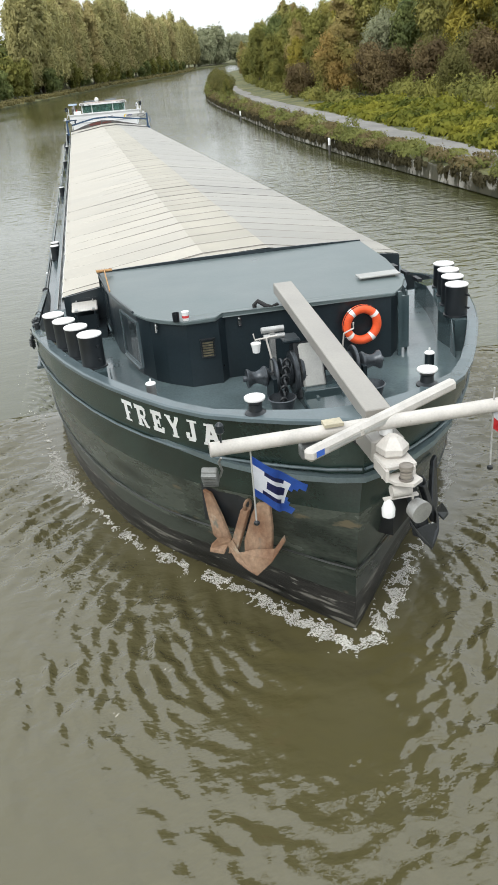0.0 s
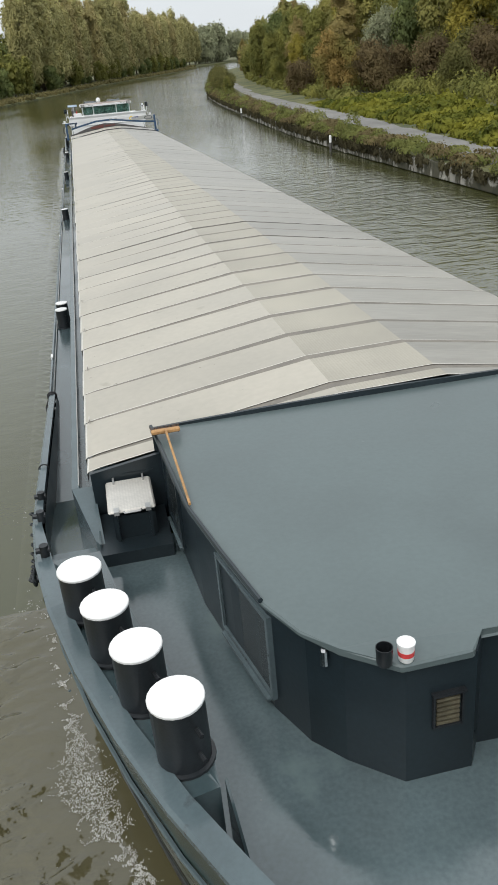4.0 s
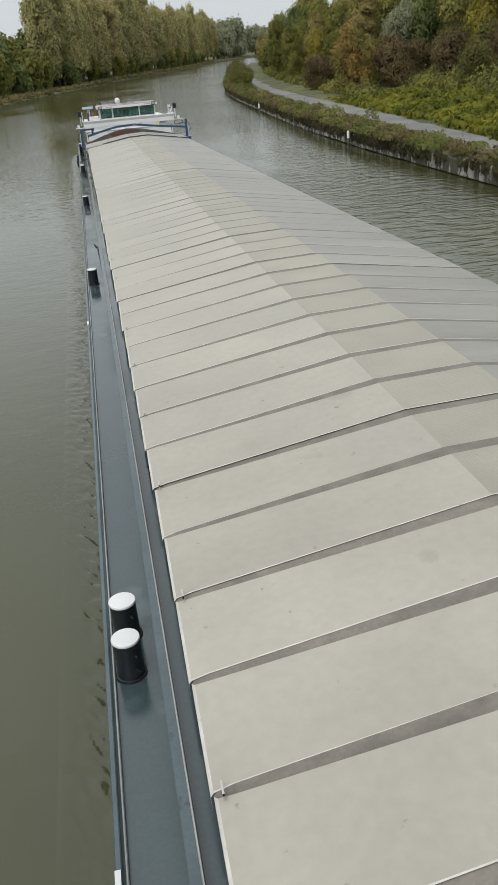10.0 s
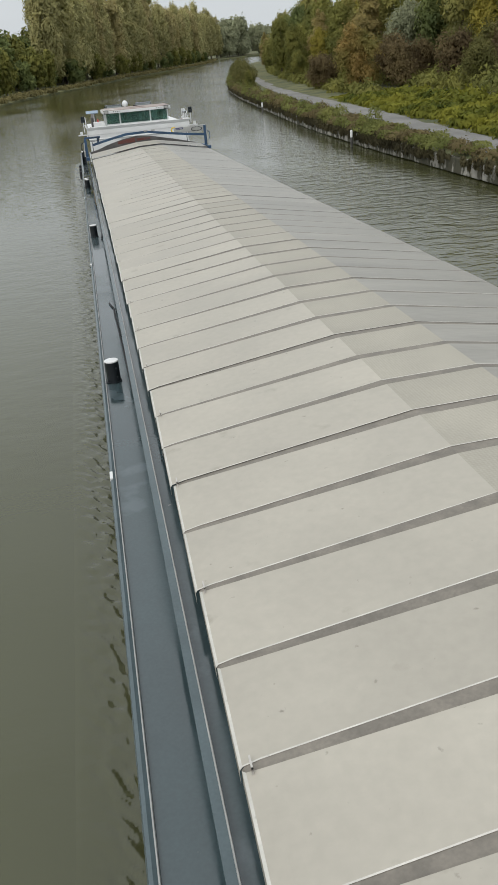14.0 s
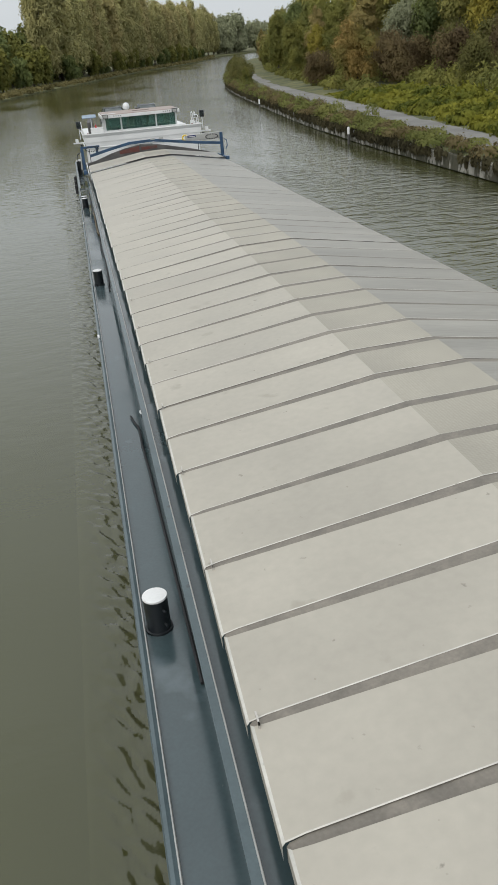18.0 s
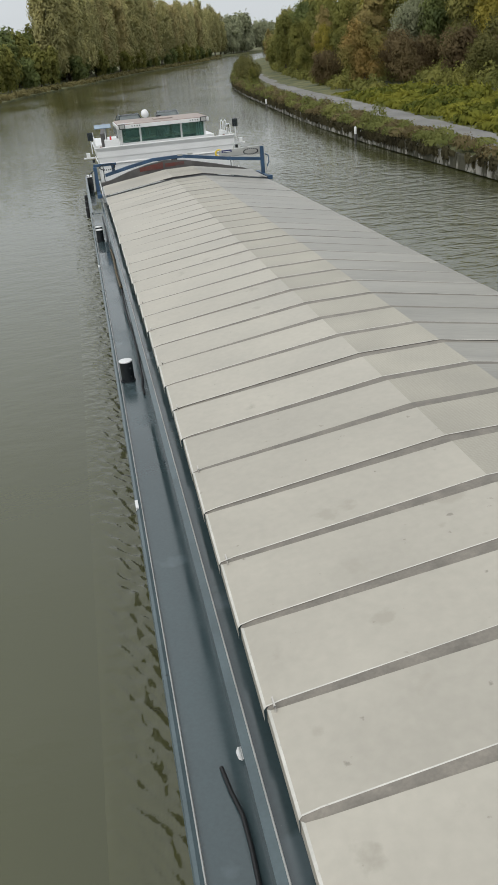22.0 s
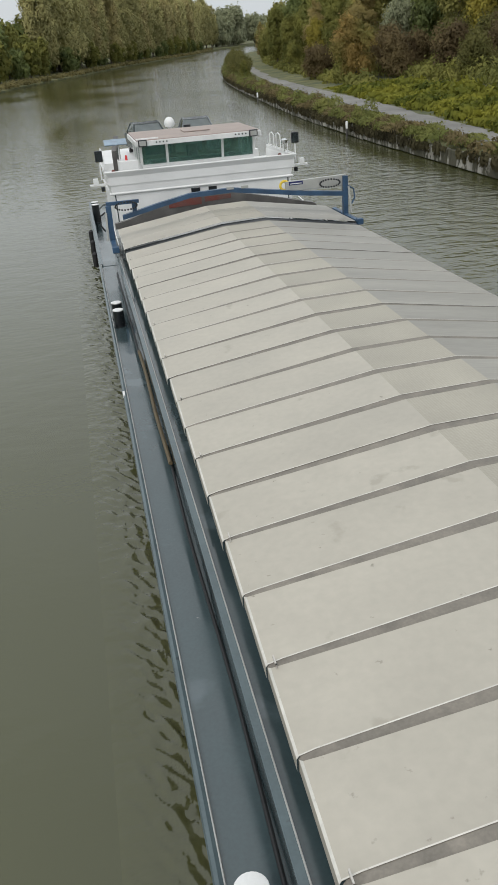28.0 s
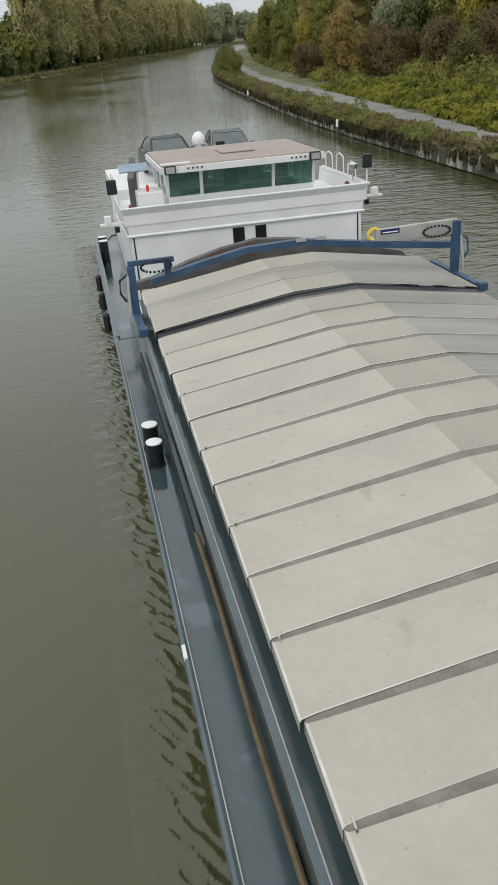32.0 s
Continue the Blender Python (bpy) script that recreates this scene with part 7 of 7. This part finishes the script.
# ---- two cars carried on the after deck roof ----
def car(name, label, where, paint):
    c = thing(name, label, "car", "cars on the after deck")
    side = [(-2.0, 0.28), (-2.05, 0.55), (-1.95, 0.78), (-0.95, 0.93), (0.9, 0.98), (1.75, 0.96), (2.0, 0.85), (2.05, 0.5), (2.0, 0.28)]
    bm = bmesh.new()
    rings = []
    for x, k in ((-0.86, 0.94), (-0.80, 1.0), (0.80, 1.0), (0.86, 0.94)):
        rings.append([bm.verts.new((x, y * (0.985 if k < 1 else 1), 0.6 + (z - 0.6) * k)) for y, z in side])
    for a, b in zip(rings, rings[1:]):
        for k in range(len(side)):
            bm.faces.new((a[k], b[k], b[(k + 1) % len(side)], a[(k + 1) % len(side)]))
    bm.faces.new(rings[0]), bm.faces.new(rings[-1][::-1])
    body = part("body", bm, M[paint], c, smooth=True)
    top = [(-0.98, 0.94, 0.78), (-0.30, 1.40, 0.62), (0.25, 1.47, 0.60), (1.05, 1.40, 0.60), (1.65, 0.98, 0.74)]
    bm = bmesh.new()
    a = [bm.verts.new((-w, y, z)) for y, z, w in top[1:4]]
    b = [bm.verts.new((w, y, z)) for y, z, w in top[1:4]]
    for k in range(2):
        bm.faces.new((a[k], a[k + 1], b[k + 1], b[k]))
    bmesh.ops.solidify(bm, geom=bm.faces[:], thickness=0.04)
    part("roof", bm, M[paint], c)
    for i, nm in ((0, "windscreen"), (3, "rear_window")):
        (y0, z0, w0), (y1, z1, w1) = top[i], top[i + 1]
        bm = bmesh.new()
        v = [bm.verts.new(q) for q in ((-w0 + 0.05, y0, z0), (w0 - 0.05, y0, z0), (w1 - 0.04, y1, z1 - 0.02), (-w1 + 0.04, y1, z1 - 0.02))]
        bm.faces.new(v)
        bmesh.ops.solidify(bm, geom=bm.faces[:], thickness=0.01)
        part(nm, bm, M["car_glass"], c, smooth=False)
    for s in (-1, 1):
        bm = bmesh.new()
        v = [bm.verts.new((s * w, y, z)) for y, z, w in top]
        bm.faces.new(v)
        bmesh.ops.solidify(bm, geom=bm.faces[:], thickness=0.012)
        part("side_window", bm, M["car_glass"], c, smooth=False)
        for (y0, z0, w0), (y1, z1, w1) in zip(top, top[1:]):
            bm = bmesh.new()
            cyl(bm, (s * w0, y0, z0), (s * w1, y1, z1), 0.035, 0.035, 8)
            part("roof_pillar", bm, M[paint], c)
        bm = bmesh.new()
        lathe(bm, (s * 0.93, -0.72, 0.98), [(0.02, -0.08), (0.08, -0.05), (0.08, 0.05), (0.02, 0.08)], 10, axis=(1, 0, 0))
        part("mirror", bm, M[paint], c)
        for y in (-1.25, 1.25):
            bm = bmesh.new()
            lathe(bm, (s * 0.72, y, 0.31), [(0.18, -0.09), (0.31, -0.08), (0.31, 0.08), (0.18, 0.09)], 20, axis=(1, 0, 0))
            w = part("wheel", bm, M["rubber"], c)
            bm = bmesh.new()
            lathe(bm, (s * 0.72, y, 0.31), [(0.19, -0.10), (0.19, 0.10)], 14, axis=(1, 0, 0))
            part("rim", bm, M["steel"], w)
    bm = bmesh.new()
    cyl(bm, (0.1, 0.7, 1.45), (0.1, 0.82, 1.62), 0.008, 0.004, 6)
    part("aerial", bm, M["black"], c)
    return aboard(c, where)


bm = bmesh.new()
box(bm, -3.7, 3.7, 100.2, 107.0, 4.74, 5.32)
part("car_deck", bm, M["white"], barge, "white after deck roof carrying cars", smooth=False)
car("car", "dark green hatchback parked on the after deck", pose(-1.30, 103.2, 5.33, 0, 0, 4), "car_dark")
car("car", "grey small car parked on the after deck", pose(1.24, 103.4, 5.33, 0, 0, -3), "car_grey")


# ---- bow wave, foam and side wash, carried along with the barge ----
def flat_pose(t):
    _, x, y, a = min(BARGE_ROWS, key=lambda r: abs(r[0] - t))
    return pose(x, y, 0, 0, 0, a)


FLOATING = []


def wave_sheet(name, label, outline, normals, reach, cells, height, mat, lift):
    """A sheet of rippled water outward from an outline; height(point, u, i) gives the surface."""
    verts, faces, rough = [], [], []
    n = cells + 1
    for i, ((x, y), (nx, ny)) in enumerate(zip(outline, normals)):
        for j in range(n):
            u = reach * (j / cells)
            px, py = x + nx * u, y + ny * u
            fade = max(0.0, 1 - (j / cells) ** 2) ** 2
            end = min(1.0, i / 12, (len(outline) - 1 - i) / 12)
            z, chop = height(px, py, u)
            verts.append((px, py, (z + lift) * fade * end - 0.03 * (1 - min(1.0, fade * end * 4)) + 0.004))
            rough.append(chop * fade * end)
    for i in range(len(outline) - 1):
        for j in range(cells):
            faces.append((i * n + j, (i + 1) * n + j, (i + 1) * n + j + 1, i * n + j + 1))
    ob = raw_mesh(name, verts, faces, M[mat])
    ob.data.attributes.new("chop", "FLOAT", "POINT").data.foreach_set("value", rough)
    for p in ob.data.polygons:
        p.use_smooth = True
    ob.data.update()
    FLOATING.append(tagged(ob, label, "wave", kind="stuff"))
    return ob


def resample(pts, step):
    out = []
    for p, q in zip(pts, pts[1:]):
        p, q = Vector(p), Vector(q)
        k = max(1, int((q - p).length / step))
        out += [p.lerp(q, j / k) for j in range(k)]
    return out + [Vector(pts[-1])]


WET_LINE = [(y, x) for x, y in WET if y < 80]
half = resample([(x * 1.0, y) for x, y in WET if y < 21], 0.075)
right = [(p.x, p.y) for p in half]
left = [(-x, y) for x, y in right[::-1]]


def outward(pts, s):
    res = []
    for i in range(len(pts)):
        a, b = Vector(pts[max(0, i - 3)]), Vector(pts[min(len(pts) - 1, i + 3)])
        d = (b - a).normalized()
        res.append((d.y, -d.x))
    return res


nr, nl = outward(right, 1), outward(left, 1)
a0, a1 = math.atan2(nl[-1][1], nl[-1][0]), math.atan2(nr[0][1], nr[0][0])
a0 = a0 if a0 < 0 else a0 - 6.28318
fan = [(math.cos(a0 + (a1 - a0) * k / 220), math.sin(a0 + (a1 - a0) * k / 220)) for k in range(221)]
ring_pts = left[:-1] + [(0.0, WET[0][1])] * 221 + right[1:]
ring_nrm = nl[:-1] + fan + nr[1:]


def ripples(x, y):
    """Short-crested wavelets that run outward in rings round the stem."""
    r, a = math.hypot(x, y - 10.5), math.atan2(x, 10.5 - y)
    w = 0.9 * noise.noise((x * 0.45, y * 0.45, 8.0))
    first = noise.noise((r * 3.4 + w, a * r * 2.2, 1.0))
    second = noise.noise((r * 6.2 - w + 0.8 * x, a * r * 4.6, 7.0))
    third = noise.noise((x * 6.5, y * 8.5, 4.0))
    return 0.085 * first + 0.042 * second + 0.010 * third


def bow_height(x, y, u):
    aft = max(0.0, 1 - max(0.0, y - 9.0) / 9.0)
    crest = 0.06 * math.exp(-((u - 0.25) / 0.30) ** 2) * aft + 0.035 * math.exp(-((u - 1.2) / 0.4) ** 2) * aft
    ahead = max(0.0, min(1.0, (10.6 - y) / 2.0))
    clear = math.exp(-(((x + 0.6) / 1.9) ** 2 + ((y - 7.2) / 1.9) ** 2))
    strong = max(0.12, min(1.0, (u - 0.3) / 1.0)) * (1 - 0.9 * clear)
    patch = 0.55 + 0.75 * noise.noise((x * 0.35, y * 0.5, 21.0))
    out = max(0.0, min(1.0, ((6.3 if x < 0 else 9.0) - u) / 2.4)) * (1.0 if ahead > 0.5 or x > 0 else math.exp(-max(0.0, u - 1.8) / 1.3) * (1 - ahead) + ahead)
    return crest + 1.45 * ripples(x, y) * strong * out * max(0.15, min(1.0, patch + 0.25)), 0.35 * strong * out


wave_sheet("bow_wave", "rippled brown water pushed up round the bow", ring_pts, ring_nrm, 9.0, 210, bow_height, "wake_water", 0.11)


def wash_height(x, y, u):
    fall = math.exp(-(u / 0.85) ** 4) * (0.8 + 0.5 * noise.noise((y * 0.35, x, 14.0)))
    q = abs(x)
    bend = 0.8 * noise.noise((q * 1.2, y * 1.2, 3.0))
    long = noise.noise(((0.6 * y - q) * 9.0 + bend, (y + 0.6 * q) * 2.2, 2.0))
    short = noise.noise(((0.45 * y - q) * 13.0 - bend, (y + 0.45 * q) * 3.6, 5.0))
    return fall * (0.074 * long + 0.042 * short), 0.0


for s in (-1, 1):
    ys = [19.0 + 0.045 * k for k in range(int(88 / 0.045))]
    pts = [(s * 4.64, y) for y in ys]
    if s < 0:
        pts = pts[::-1]
    wave_sheet("side_wash", "narrow band of ripples along the barge side", pts, [(s, 0)] * len(pts), 1.35, 30, wash_height, "water", 0.02)

# foam: very many small flecks on the crest and in broken streaks along the sides
rng = np.random.default_rng(17)
verts, faces = [], []
total = len(ring_pts)


def fleck(x, y, z, size, tx, ty):
    b = len(verts)
    a = math.atan2(ty, tx) + rng.normal(0, 0.55)
    ca, sa = math.cos(a), math.sin(a)
    long, wide = size * rng.uniform(0.9, 2.4), size * rng.uniform(0.35, 0.8)
    for q in range(4):
        th = 6.283 * q / 4
        r = rng.uniform(0.6, 1.15)
        lx, ly = math.cos(th) * long * r, math.sin(th) * wide * r
        verts.append((x + lx * ca - ly * sa, y + lx * sa + ly * ca, z + (0.006 if q % 2 else 0.0)))
    faces.append(tuple(range(b, b + 4)))


for k in range(150000):
    f = rng.uniform(14, total - 15)
    i, g = int(f), f % 1.0
    if len(left) - 1 <= i < len(left) + 220 and rng.random() > 0.04:
        continue
    x, y, nx, ny = (p + (q - p) * g for p, q in zip((*ring_pts[i], *ring_nrm[i]), (*ring_pts[i + 1], *ring_nrm[i + 1])))
    aft = max(0.0, y - 9.3)
    near = math.exp(-aft / 2.6)
    patch = math.exp(-((y - 15.9) / 1.0) ** 2)
    crest = 0.14 + 0.20 * near + 0.035 * aft + 0.12 * patch
    u = abs(rng.normal(crest, 0.10 + 0.06 * near + 0.14 * patch)) if rng.random() < 0.8 else rng.exponential(0.45)
    px, py = x + nx * u, y + ny * u
    lace = 0.85 * abs(noise.noise((px * 2.6, py * 2.6, 4.0))) + 0.75 * abs(noise.noise((px * 6.5, py * 6.5, 2.0))) + 0.32 * abs(noise.noise((px * 14.0, py * 14.0, 5.0)))
    band = math.exp(-((u - crest) / (0.12 + 0.06 * near + 0.2 * patch)) ** 2)
    gate = 0.04 + (0.27 + 0.34 * near + 0.36 * patch) * band + 0.06 * noise.noise((y * 0.8, x * 0.8, 11.0))
    if lace < gate:
        fleck(px, py, bow_height(px, py, u)[0] + 0.12, rng.uniform(0.004, 0.009 + 0.007 * near), -ny, nx)
for k in range(36000):
    s = -1 if rng.random() < 0.6 else 1
    y = 14.0 + 12.0 * rng.random() ** 1.4
    u = abs(rng.normal(0.30 + 0.06 * (y - 14), 0.30))
    x = s * (along(WET_LINE, y)[0] + u)
    if 0.9 * abs(noise.noise((x * 2.2, y * 1.7, 9.0))) + 0.7 * abs(noise.noise((x * 5.5, y * 5, 3.0))) < 0.13 * math.exp(-max(0.0, y - 17.5) / 3.0):
        fleck(x, y, 0.08, rng.uniform(0.004, 0.013), 0.2, 1.0)
foam = raw_mesh("bow_foam", verts, faces, M["foam"])
FLOATING.append(tagged(foam, "white foam flecks along the bow wave", "foam", kind="stuff"))


# ---- what moves ----
def between(t):
    x, y, a = along(BARGE_ROWS, t)
    return pose(x, y, 0, 0, 0, a) @ pose(0, 0, 0, -TRIM, LIST)


def motions():
    rows = [(t, barge_pose(t)) for t, *_ in BARGE_ROWS]
    walk(barge, rows)
    sway = {0.0: 0, 0.3: -20, 0.7: -58, 1.1: -76, 1.6: -55, 2.0: -62, 2.5: -30, 3.0: -45, 3.5: -25}
    for ob, local in RIDERS:
        if ob.name.startswith("house_flag"):  # the pennant swings on its staff in the wind
            walk(ob, [(t, between(t) @ local @ pose(0, 0, 0, 0, 0, a)) for t, a in sway.items()] + [(t, m @ local) for t, m in rows if t > 3.9])
        else:
            walk(ob, [(t, m @ local) for t, m in rows])
    for ob in FLOATING:
        walk(ob, [(t, flat_pose(t)) for t, *_ in BARGE_ROWS])
    walk(scanner, [(k * 0.5, pose(*PIVOT) @ pose(0, 0, 0, 0, 0, 210 - 160 * k * 0.5)) for k in range(65)])
    walk(water, [(0, pose(0, 0, 0)), (32, pose(0.6, -3.0, 0))])


motions()
